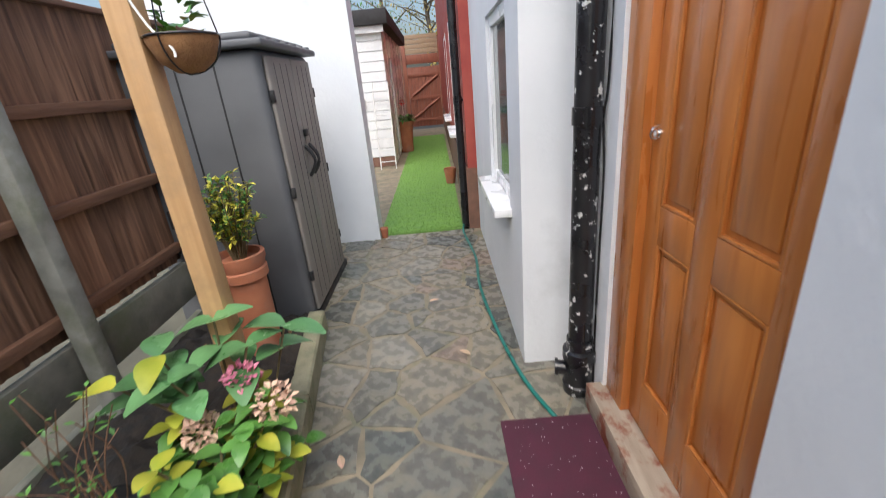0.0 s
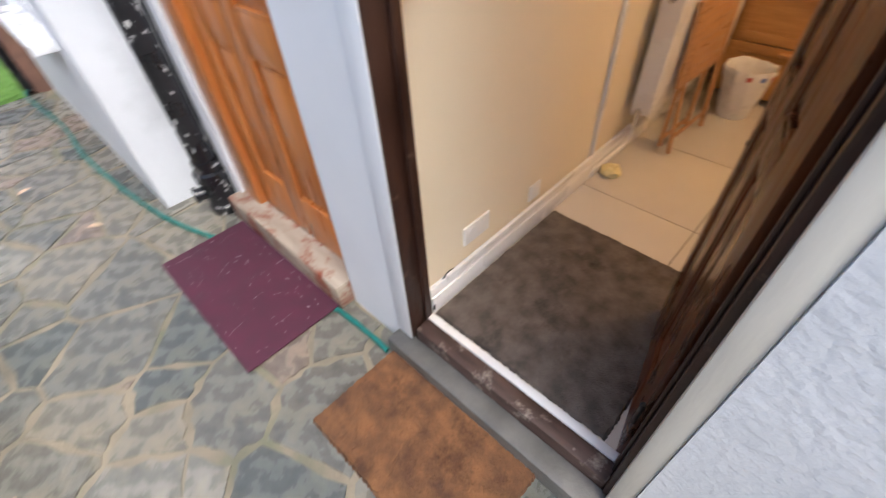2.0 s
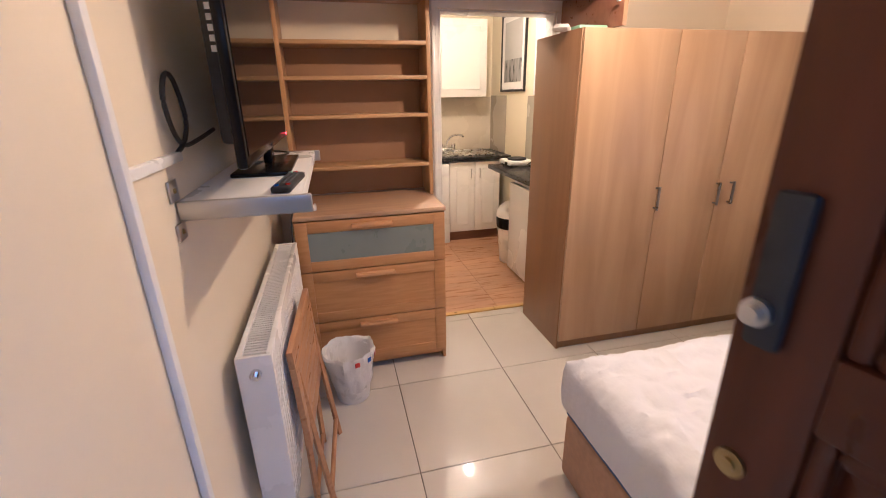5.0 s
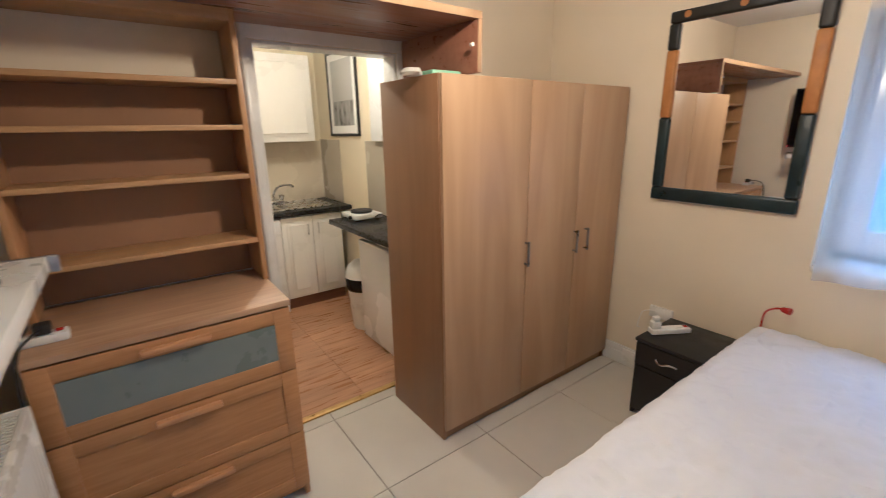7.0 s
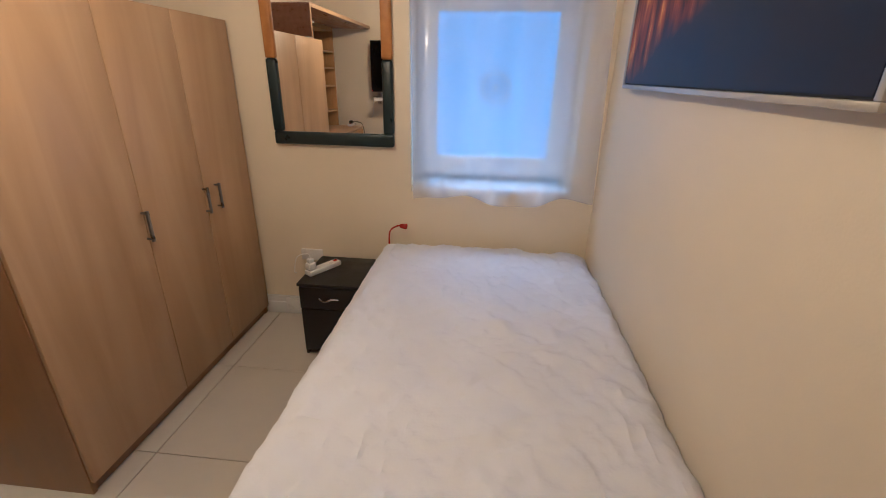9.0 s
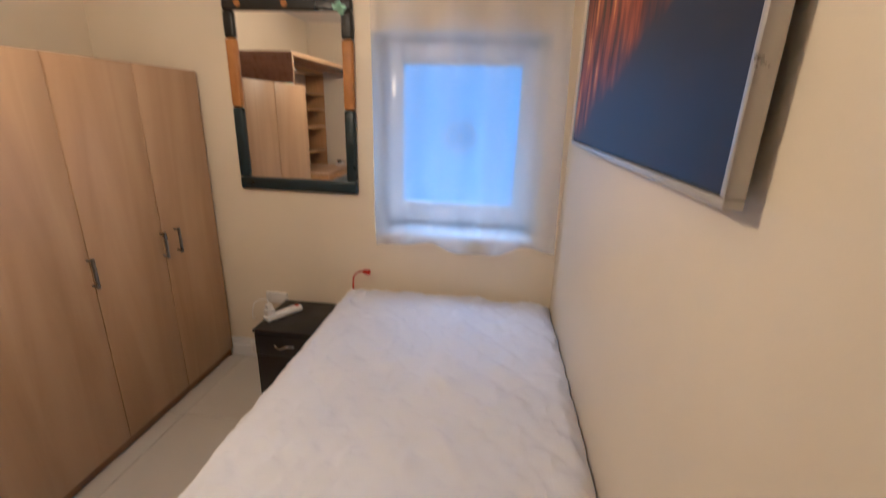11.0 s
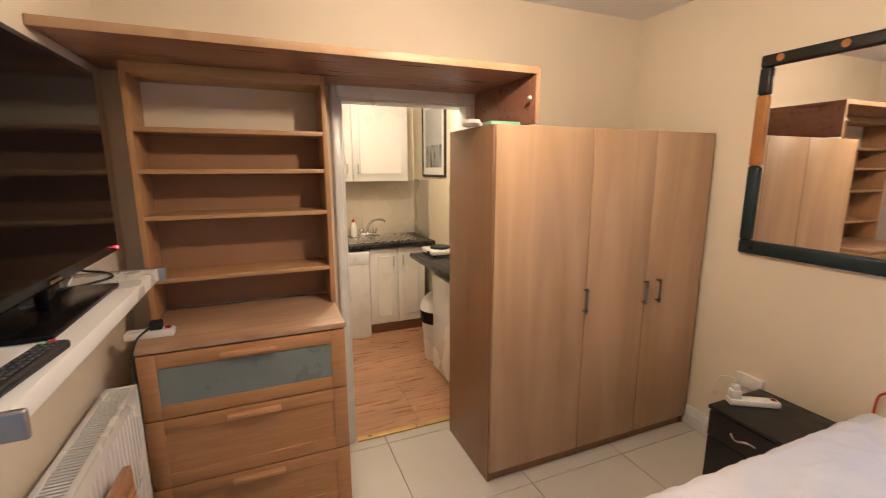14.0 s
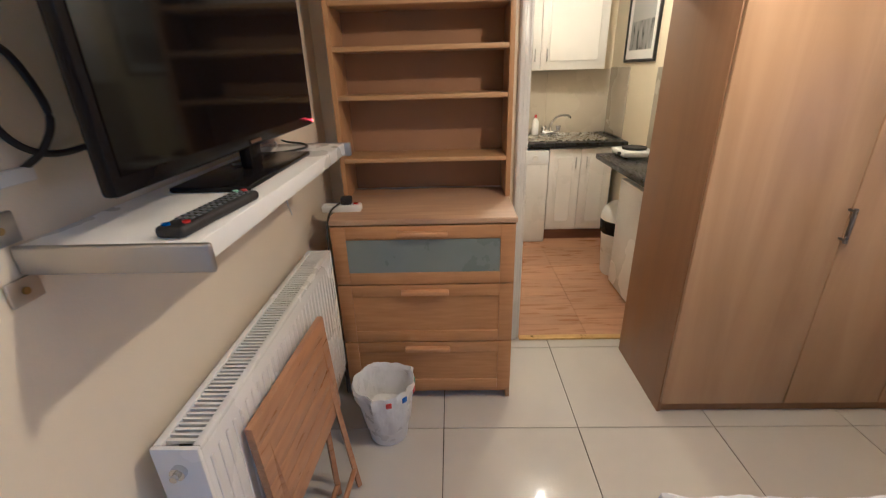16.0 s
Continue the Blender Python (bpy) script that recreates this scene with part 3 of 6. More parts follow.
# bedroom window in the south recess
def south_window():
    w = tagged(new("window_1"), kind="structure")
    y = -2.40
    x0, x1, z0, z1 = 1.622, 2.558, 0.964, 2.03
    for a, b in [((x0, y, z0), (x0 + 0.126, y + 0.06, z1)), ((x1 - 0.122, y, z0), (x1, y + 0.06, z1)), ((x0 + 0.126, y, z0), (x1 - 0.122, y + 0.06, z0 + 0.12)), ((x0 + 0.126, y, z1 - 0.137), (x1 - 0.122, y + 0.06, z1))]:
        part("window_frame", box(B(), a, b, 0.008), M["upvc"], w)
    g = part("pane", box(B(), (x0 + 0.121, y + 0.02, z0 + 0.115), (x1 - 0.117, y + 0.026, z1 - 0.132)), M["glass_obscure"], w)
    g.visible_shadow = False
    part("window_sill", box(B(), (1.622, -2.345, 0.902), (2.558, -2.085, 0.935), 0.008), M["white_gloss"], w)
    v = part("air_vent", lathe(B(), [(0.0, 0.028), (0.05, 0.026), (0.075, 0.018), (0.082, 0.0)], seg=32), M["vent_plastic"], w, "round pale plastic window vent")
    v.matrix_basis = pose(2.087, y + 0.03, 1.49, -90)
    ring = [Vector((2.087 + 0.083 * math.cos(k * math.tau / 32), y + 0.034, 1.49 + 0.083 * math.sin(k * math.tau / 32))) for k in range(33)]
    part("vent_ring", tube(B(), ring, 0.008, 8), M["white_plastic"], w)
    part("vent_hub", cyl(B(), (2.087, y + 0.05, 1.49), (2.087, y + 0.062, 1.49), 0.016, 14), M["white_plastic"], w)
    part("window_latch", box(B(), (2.07, y + 0.06, 1.005), (2.17, y + 0.075, 1.02), 0.004), M["white_plastic"], w)
south_window()

# sky light standing in the recess outside the pane
area = new("window_daylight", bpy.data.lights.new("window_daylight", "AREA"))
area.data.shape, area.data.size, area.data.size_y, area.data.energy, area.data.color = "RECTANGLE", 0.9, 1.1, 2.2, (0.50, 0.745, 0.94)
area.matrix_world = look((2.09, -2.62, 1.5), (2.09, 0.0, 1.4))

# kitchen doorway trim
walls("trim", [((EX - 0.018, -0.0745, 0.0), (EX - 0.001, -0.026, 1.9795)), ((EX - 0.018, -0.945, 0.0), (EX - 0.001, -0.825, 1.9795)), ((EX - 0.018, -0.945, 1.98), (EX - 0.0015, -0.026, 2.07)),
               ((EX - 0.028, -0.056, 0.0), (EX - 0.0185, -0.031, 2.034)), ((EX - 0.027, -0.94, 2.035), (EX - 0.0185, -0.031, 2.066)),
               ((EX, -0.0905, 0), (EX + 0.119, -0.0755, 1.979)), ((EX, -0.8245, 0), (EX + 0.119, -0.81, 1.979)), ((EX, -0.81, 1.965), (EX + 0.119, -0.0905, 1.979))], M["white_gloss"], 0.004)
walls("threshold_strip", [((EX - 0.03, -0.81, 0.0), (EX + 0.012, -0.09, 0.012))], M["gold"], 0.004)

# skirting boards
def skirting(name, runs):
    bm = B()
    for (xa, ya), (xb, yb) in runs:
        box(bm, (min(xa, xb), min(ya, yb), 0.0), (max(xa, xb), max(ya, yb), 0.13), 0.004)
        t = 0.008
        box(bm, (min(xa, xb) - t * (xa != xb) * 0, min(ya, yb) - (t if ya > 0 else 0), 0.0), (max(xa, xb), max(ya, yb) + (t if ya < 0 else 0), 0.085), 0.004)
    solid(name, bm, M["white_gloss"], kind="structure")
skirting("baseboard", [((1.17, NY - 0.018), (4.19, NY - 0.001)), ((2.70, SY + 0.001), (3.58, SY + 0.018))])

# front doorway: frame, step, sills
walls("door_frame", [((1.052, 0.101, GZ + 0.09), (1.15, 0.128, 2.055)), ((1.0525, 0.906, GZ + 0.09), (1.15, 0.984, 2.055)), ((1.052, 0.128, 2.0), (1.15, 0.906, 2.055)),
                     ((1.10, 0.128, 0.03), (1.125, 0.138, 2.0)), ((1.118, 0.894, 0.03), (1.149, 0.906, 2.0))], M["dark_frame"], 0.006)
walls("wall_west_edge", [((1.047, 0.909, GZ - 0.1), (1.0520, 0.9855, 2.06))], M["render"], 0.002)
walls("door_seal", [((1.136, 0.1285, 0.03), (1.146, 0.1335, 1.99))], M["dark_steel"], 0.002)
walls("door_step", [((0.985, 0.08, GZ - 0.05), (1.066, 0.985, -0.035))], M["step_stone"], 0.008)
walls("door_sill", [((1.066, 0.1285, GZ), (1.132, 0.9055, 0.016))], M["old_sill"], 0.008)
walls("door_sill_strip", [((1.133, 0.139, GZ), (1.166, 0.925, 0.014))], M["white_gloss"], 0.006)
walls("door_trim", [((1.03, 0.062, GZ), (1.0515, 0.113, 2.06))], M["door_trim"], 0.006)
walls("wall_rough", [((1.025, -3.2, GZ - 0.1), (1.0495, 0.062, 2.95))], M["roughcast"])

# bedroom floor bed under the tiles, kitchen floor bed
walls("floor_kitchen", [((EX + 0.01, -1.22, -0.1), (6.40, 0.90, -0.006))], M["grout"])
floor_room = walls("floor", [((1.12, SY, -0.1), (EX + 0.01, NY, -0.006))], M["grout"])

# ---- bedroom things ----
def panel_front(w, h, t, rail, depth, axis="x"):
    """A framed front, w along y and h along z, face towards -x: outer frame with a recessed panel."""
    bm = B()
    box(bm, (0, 0, 0), (t, rail, h), 0.002)
    box(bm, (0, w - rail, 0), (t, w, h), 0.002)
    box(bm, (0, rail, 0), (t, w - rail, rail * 0.9), 0.002)
    box(bm, (0, rail, h - rail * 0.9), (t, w - rail, h), 0.002)
    box(bm, (depth, rail, rail * 0.9), (t, w - rail, h - rail * 0.9))
    return bm


def chest():
    c = thing("chest_of_drawers", (3.672, 0.03, 0), "oak three drawer chest with a frosted glass top drawer", "chest of drawers")
    W, D, H = 0.785, 0.50, 0.95
    part("side_panel", box(B(), (0.018, 0.0, 0.0), (D, 0.02, H - 0.025), 0.002), M["oak_upright"], c)
    part("side_panel", box(B(), (0.018, W - 0.02, 0.0), (D, W, H - 0.025), 0.002), M["oak_upright"], c)
    part("top", box(B(), (-0.004, -0.004, H - 0.025), (D, W + 0.004, H), 0.004), M["butcher"], c, "worn patchy oak top")
    part("back_panel", box(B(), (D - 0.01, 0.02, 0.03), (D, W - 0.02, H - 0.025)), M["shelf_back"], c)
    part("plinth_rail", box(B(), (0.03, 0.02, 0.03), (0.05, W - 0.02, 0.075)), M["oak_chest"], c)
    for z0, z1, glass in ((0.648, 0.918, True), (0.348, 0.642, False), (0.070, 0.342, False)):
        bm = panel_front(W - 0.006, z1 - z0, 0.022, 0.062, 0.007)
        bmesh.ops.translate(bm, verts=bm.verts, vec=(-0.002, 0.003, z0))
        d = part("drawer", bm, M["oak_chest"], c)
        if glass:
            part("glass_panel", box(B(), (0.001, 0.062, z0 + 0.056), (0.004, W - 0.065, z1 - 0.062)), M["glass_frost"], d, "grey green frosted glass panel")
        zh = z1 - 0.03
        part("handle", box(B(), (-0.028, W / 2 - 0.105, zh - 0.012), (0.0, W / 2 + 0.105, zh + 0.010), 0.006), M["handle_wood"], d)
    return c
chest()


def bookcase():
    x0, x1, y0, y1, z0, z1 = 3.975, 4.195, 0.022, 0.815, 0.952, 2.045
    c = thing("bookcase", (x0, y0, z0), "empty open oak bookcase standing on the chest", "bookcase")
    D, W, H = x1 - x0, y1 - y0, z1 - z0
    part("side_panel", box(B(), (0, 0, 0), (D, 0.022, H), 0.002), M["oak_upright"], c)
    part("side_panel", box(B(), (0, W - 0.022, 0), (D, W, H), 0.002), M["oak_upright"], c)
    part("top", box(B(), (0.0, 0.022, H - 0.05), (D, W - 0.022, H), 0.002), M["shelf_oak"], c)
    part("back_panel", box(B(), (D - 0.006, 0.022, 0.0), (D - 0.001, W - 0.022, 1.775 - z0)), M["shelf_back"], c)
    for z in (1.135, 1.410, 1.606, 1.778):
        part("shelf", box(B(), (0.0, 0.023, z - z0 - 0.011), (D - 0.007, W - 0.023, z - z0 + 0.009), 0.002), M["shelf_oak"], c)
    return c
bookcase()

def pelmet():
    c = thing("overhead_shelf", (3.565, -0.875, 1.822), "red brown laminate boxed shelf over the kitchen doorway", "shelf")
    L = NY + 0.875 - 0.002
    part("board", box(B(), (0, 0, 0.215), (0.634, L, 0.24), 0.002), M["pelmet"], c)
    part("edge_strip", box(B(), (-0.004, 0, 0.212), (0.0, L, 0.243), 0.001), M["wardrobe"], c, "worn pale edging strip")
    part("end_panel", box(B(), (0.0, 0, 0.0), (0.634, 0.022, 0.2145), 0.002), M["pelmet"], c)
    part("end_edge", box(B(), (-0.004, 0, 0.0), (-0.0002, 0.022, 0.2115), 0.001), M["wardrobe"], c)
    part("peg", cyl(B(), (-0.004, 0.05, 0.11), (0.012, 0.05, 0.11), 0.008), M["white_plastic"], c)
pelmet()


def wardrobe():
    c = thing("wardrobe", (3.562, -2.072, 0), "light oak laminate three door wardrobe with bar handles", "wardrobe")
    W, D, H = 1.422, 0.515, 1.812
    part("side_panel", box(B(), (0.02, W - 0.02, 0), (D, W, H), 0.002), M["wardrobe_shaded"], c)
    part("side_panel", box(B(), (0.02, 0, 0), (D, 0.02, H), 0.002), M["wardrobe_shaded"], c)
    part("top", box(B(), (0.02, 0.02, H - 0.02), (D, W - 0.02, H), 0.002), M["wardrobe_shaded"], c)
    part("back_panel", box(B(), (D - 0.006, 0.02, 0.06), (D, W - 0.02, H - 0.02)), M["paper"], c)
    part("plinth", box(B(), (0.03, 0.02, 0.0), (0.05, W - 0.02, 0.06)), M["wardrobe_shaded"], c)
    ys = [0.002, W - (1.629 - 0.65), W - (1.208 - 0.65), W - 0.002]
    hy = (W - (1.716 - 0.65), W - (1.614 - 0.65), W - (1.197 - 0.65))
    for k in range(3):
        d = part("door", box(B(), (0.0, ys[k] + 0.0024, 0.062), (0.018, ys[k + 1] - 0.0024, H - 0.002), 0.003), M["wardrobe"], c)
        z = 0.933
        bm = B()
        cyl(bm, (-0.028, hy[k], z - 0.068), (-0.028, hy[k], z + 0.068), 0.0078, 10)
        for s in (-0.058, 0.058):
            cyl(bm, (-0.028, hy[k], z + s), (0.001, hy[k], z + s), 0.005, 10)
        part("handle", bm, M["dark_steel"], d, "dull steel bar handle")
wardrobe()

bm = B()
box(bm, (3.66, -0.84, 1.8125), (3.76, -0.68, 1.835), 0.006)
bm2 = lathe(B(), [(0.04, 0.0), (0.05, 0.012), (0.03, 0.03), (0.0, 0.034)], (3.73, -0.90 + 0.28, 1.8125), 18)
for v in bm2.verts:
    v.co += Vector((noise.noise(v.co * 50), noise.noise(v.co * 50 + Vector((3, 0, 0))), 0)) * 0.016
solid("crumpled_tissue", bm2, M["paper"], "crumpled white tissue on the wardrobe top", "tissue")
solid("tissue_pack", bm, M["green_pack"], "pale green paper packet on the wardrobe", "packet")


def bed():
    c = thing("bed", (1.492, -2.085, 0), "single bed base with a bare white quilted mattress", "bed")
    W, L = 1.245, 1.88
    part("bed_base", box(B(), (0.01, 0.01, 0.02), (W - 0.01, L - 0.01, 0.31), 0.02, 3), M["bed_base"], c, "tan fabric bed base")
    for x in (0.08, W - 0.08):
        for y in (0.1, L - 0.1):
            part("foot", cyl(B(), (x, y, 0.0), (x, y, 0.022), 0.025, 12), M["black_matt"], c)
    part("base_trim", box(B(), (0.012, 0.012, 0.3105), (W - 0.012, L - 0.012, 0.335), 0.006), M["blue_cloth"], c, "blue fabric edge")
    # mattress: quilted diamonds, soft wrinkles
    nx, ny, h0, h1 = 96, 150, 0.336, 0.588
    bm = B()
    rows = []
    for j in range(ny + 1):
        row = []
        for i in range(nx + 1):
            u, v = i / nx, j / ny
            x, y = u * W, v * L
            e = min(x, W - x, y, L - y)
            drop = 0.06 * (1 - min(1.0, e / 0.09)) ** 2.2
            a, b = (x + y) / 0.17, (x - y) / 0.17
            q = abs(math.sin(math.pi * a)) ** 0.5 * abs(math.sin(math.pi * b)) ** 0.5
            n1 = noise.noise((x * 7, y * 4, 1.3)) * 0.010 + max(0, noise.noise((x * 9 + y * 6, y * 5 - x * 3, 5.5))) ** 2 * 0.03 + noise.noise((x * 26, y * 11, 4.1)) * 0.0055 + noise.noise((x * 11, y * 30, 7.1)) * 0.004 + noise.noise((x * 2, y * 1.6, 9)) * 0.008
            w1, w2 = noise.noise((x * 3 + 4, y * 3, 2.2)), noise.noise((x * 3, y * 3 + 7, 8.2))
            crease = 0.007 * max(0.0, 1 - abs(noise.noise((x * 9 + 1.6 * w1, y * 4.5 + 1.6 * w2, 3.0))) * 7) + 0.005 * max(0.0, 1 - abs(noise.noise((x * 6 + 2 * w2, y * 11 + 2 * w1, 6.0))) * 7)
            row.append(bm.verts.new((x, y, h1 - drop + q * 0.009 - 0.007 + n1 + 1.05 * crease)))
        rows.append(row)
    for j in range(ny):
        for i in range(nx):
            bm.faces.new((rows[j][i], rows[j][i + 1], rows[j + 1][i + 1], rows[j + 1][i]))
    ring = [rows[0][i] for i in range(nx)] + [rows[j][nx] for j in range(ny)] + [rows[ny][i] for i in range(nx, 0, -1)] + [rows[j][0] for j in range(ny, 0, -1)]
    prev = ring
    for z, out in ((0.50, 0.006), (0.42, 0.008), (0.36, 0.004), (h0, -0.004)):
        cx, cy = W / 2, L / 2
        cur = []
        for k, vtx in enumerate(ring):
            wob = out + 0.004 * noise.noise((vtx.co.x * 9, vtx.co.y * 9, z * 14))
            dx = -wob if vtx.co.x < 0.001 else (wob if vtx.co.x > W - 0.001 else 0)
            dy = -wob if vtx.co.y < 0.001 else (wob if vtx.co.y > L - 0.001 else 0)
            cur.append(bm.verts.new((vtx.co.x + dx, vtx.co.y + dy, z)))
        for k in range(len(ring)):
            bm.faces.new((prev[k], prev[(k + 1) % len(ring)], cur[(k + 1) % len(ring)], cur[k]))
        prev = cur
    bm.faces.new(prev[::-1])
    mat_ob = part("mattress", bm, M["mattress"], c, "white quilted mattress, bare and creased")
    bm = B()
    tube(bm, smooth_path([(W - 0.004, 0.04, 0.515), (W - 0.003, L * 0.5, 0.515), (W - 0.004, L - 0.04, 0.515)], 10), 0.005)
    part("piping", bm, M["mattress"], mat_ob)
bed()


def nightstand():
    c = thing("bedside_cabinet", (2.778, -2.03, 0), "black bedside cabinet with a drawer and open shelf", "bedside cabinet")
    W, D, H = 0.345, 0.383, 0.47
    part("top", box(B(), (-0.008, 0, H - 0.018), (W + 0.008, D + 0.012, H), 0.003), M["black_ash"], c)
    part("side_panel", box(B(), (0, 0, 0), (0.016, D, H - 0.018), 0.002), M["black_ash"], c)
    part("side_panel", box(B(), (W - 0.016, 0, 0), (W, D, H - 0.018), 0.002), M["black_ash"], c)
    part("bottom", box(B(), (0.016, 0, 0.03), (W - 0.016, D, 0.048)), M["black_ash"], c)
    part("back_panel", box(B(), (0.016, 0, 0.048), (W - 0.016, 0.008, H - 0.018)), M["black_ash"], c)
    part("door", box(B(), (0.004, D + 0.0005, 0.035), (W - 0.004, D + 0.012, 0.31), 0.003), M["black_ash"], c)
    d = part("drawer", box(B(), (0.004, D + 0.0005, 0.318), (W - 0.004, D + 0.016, H - 0.022), 0.003), M["black_ash"], c)
    pts = [(W / 2 - 0.055 + 0.11 * k / 12, D + 0.016 + 0.022 * math.sin(math.pi * k / 12), 0.385 + 0.008 * math.sin(math.tau * k / 12)) for k in range(13)]
    part("handle", tube(B(), pts, 0.006), M["chrome"], d, "wavy chrome handle")
nightstand()


def power_strip(at, turn, sockets, name="extension_lead", label="white extension socket strip with plug"):
    c = thing(name, at, label, "extension lead", turn=turn)
    L = 0.06 + 0.055 * sockets
    part("body", box(B(), (-L / 2, -0.028, 0), (L / 2, 0.028, 0.03), 0.006), M["white_plastic"], c)
    part("switch", box(B(), (-L / 2 + 0.012, -0.010, 0.0302), (-L / 2 + 0.034, 0.010, 0.035), 0.002), M["red_plastic"], c, "red rocker switch")
    return c

ps = power_strip((3.045, -1.83, 0.4705), 58, 3)
part("plug", box(B(), (0.06, -0.022, 0.0305), (0.11, 0.022, 0.075), 0.008), M["white_plastic"], ps)
part("charger", box(B(), (0.068, -0.015, 0.0755), (0.102, 0.015, 0.10), 0.005), M["white_plastic"], ps)
part("cable", tube(B(), smooth_path([(0.085, 0, 0.10), (0.10, 0.0, 0.135), (0.15, -0.03, 0.12), (0.16, -0.05, 0.03), (0.13, -0.08, 0.004)], 8), 0.0025), M["white_plastic"], ps)

# red gooseneck reading lamp at the bed head
c = thing("reading_lamp", (2.70, -2.09, 0.55), "small red gooseneck clip lamp at the bed head", "lamp")
part("neck", tube(B(), smooth_path([(0, 0.015, -0.1), (0.0, 0.015, 0.02), (-0.01, 0.02, 0.10), (-0.06, 0.05, 0.145), (-0.09, 0.06, 0.150)], 8), 0.005), M["red_plastic"], c)
part("head", cyl(B(), (-0.085, 0.058, 0.150), (-0.12, 0.07, 0.152), 0.013, 14, 0.018), M["red_plastic"], c)
part("clip", box(B(), (-0.02, -0.008, -0.13), (0.02, 0.03, -0.095), 0.004), M["red_plastic"], c)

# wall socket behind the cabinet, small cable clip
c = thing("wall_socket", (3.36, SY + 0.0185, 0.03), "white double socket on the skirting board", "socket")
part("plate", box(B(), (-0.075, 0, 0), (0.075, 0.012, 0.09), 0.004), M["white_plastic"], c)
part("switch", box(B(), (-0.02, 0.012, 0.055), (0.0, 0.016, 0.075), 0.002), M["white_plastic"], c)


def mirror():
    c = thing("wall_mirror", (2.652, SY + 0.0015, 1.163), "rectangular mirror in a painted navy, black and ochre frame", "mirror")
    W, H, f = 0.713, 1.012, 0.060
    def bar(a, b, m, lab=""):
        bm = B()
        box(bm, a, b, 0.012, 3)
        part("frame", bm, m, c, lab)
    bar((0, 0, 0), (W, 0.035, f + 0.012), M["navy"])
    bar((0, 0, H - f), (W, 0.035, H), M["black_frame"])
    for x in (0.0, W - f):
        bar((x, 0, f + 0.0125), (x + f, 0.035, 0.463), M["navy"])
        bar((x, 0, 0.4635), (x + f, 0.035, 0.818), M["orange_frame"], "ochre painted band with red marks")
        bar((x, 0, 0.8185), (x + f, 0.035, H - f - 0.0005), M["black_frame"])
    part("mirror_glass", box(B(), (f - 0.008, 0.006, f), (W - f + 0.008, 0.016, H - f + 0.006)), M["mirror"], c)
    for x in (0.36, 0.62):
        part("painted_flower", cyl(B(), (x, 0.0352, H - 0.026), (x, 0.0372, H - 0.026), 0.018, 9), M["orange_frame"], c)
    bm = B()
    for a, r in ((0.35, 0.055), (1.25, 0.05), (2.3, 0.036), (-0.4, 0.04)):
        ca, sa = math.cos(a), math.sin(a)
        ring = [(u * r, 0.34 * r * math.sin(math.pi * u) * q) for q in (1, -1) for u in ((0, 0.25, 0.5, 0.75) if q == 1 else (1, 0.75, 0.5, 0.25))]
        low = [bm.verts.new((0.075 - (u * ca - v * sa), 0.0352, H - 0.058 + (u * sa + v * ca))) for u, v in ring]
        top = [bm.verts.new((p.co.x, 0.0378, p.co.z)) for p in low]
        bm.faces.new(top)
        for e in range(8):
            bm.faces.new((low[e], low[(e + 1) % 8], top[(e + 1) % 8], top[e]))
    part("painted_leaf", bm, M["green_pack"], c, "pale green painted leaf")
mirror()


def voile():
    c = thing("curtain", (2.04, -2.045, 0), "sheer white voile eyelet curtain over the window", "curtain")
    nx, nz = 150, 40
    bm = B()
    rows = []
    for j in range(nz + 1):
        v = j / nz
        row = []
        for i in range(nx + 1):
            u = i / nx
            top, low = -0.49 + 1.00 * u, -0.535 + 1.035 * u
            x = top * (1 - v) + low * v
            hem = 0.86 + 0.035 * math.sin(u * 9.5 + 0.6) * (0.6 + 0.4 * math.sin(u * 4)) + 0.015
            z = 2.43 * (1 - v) + hem * v
            fold = math.sin(u * math.tau * 4.0 + 0.5 * v)
            y = 0.022 * fold * (1 - 0.35 * v) + 0.018 * v * math.sin(u * 23 + 1.0) + 0.012 * noise.noise((u * 5, v * 3, 2.0))
            row.append(bm.verts.new((x, y, z)))
        rows.append(row)
    for j in range(nz):
        for i in range(nx):
            bm.faces.new((rows[j][i], rows[j][i + 1], rows[j + 1][i + 1], rows[j + 1][i]))
    part("voile", bm, M["voile"], c)
    for x in (0.429, 0.302, 0.158, 0.021, -0.137, -0.262, -0.353, -0.455):
        bm = B()
        ring = [Vector((x + 0.026 * math.cos(k * math.tau / 20), 0.027, 2.378 + 0.028 * math.sin(k * math.tau / 20))) for k in range(21)]
        tube(bm, ring, 0.007, 6)
        part("eyelet", bm, M["chrome"], c, "chrome eyelet ring")
voile()
c = thing("curtain_rail", (0, -2.045, 2.378), "thin pale curtain pole on brackets", "curtain pole")
part("pole", cyl(B(), (1.50, 0, 0), (2.74, 0, 0), 0.008, 12), M["white_gloss"], c)
part("finial", cyl(B(), (2.735, 0, 0), (2.765, 0, 0), 0.013, 12), M["white_gloss"], c)
for x in (1.52, 2.66):
    part("bracket", box(B(), (x - 0.01, -0.054, -0.012), (x + 0.01, 0.01, 0.012), 0.003), M["white_gloss"], c)


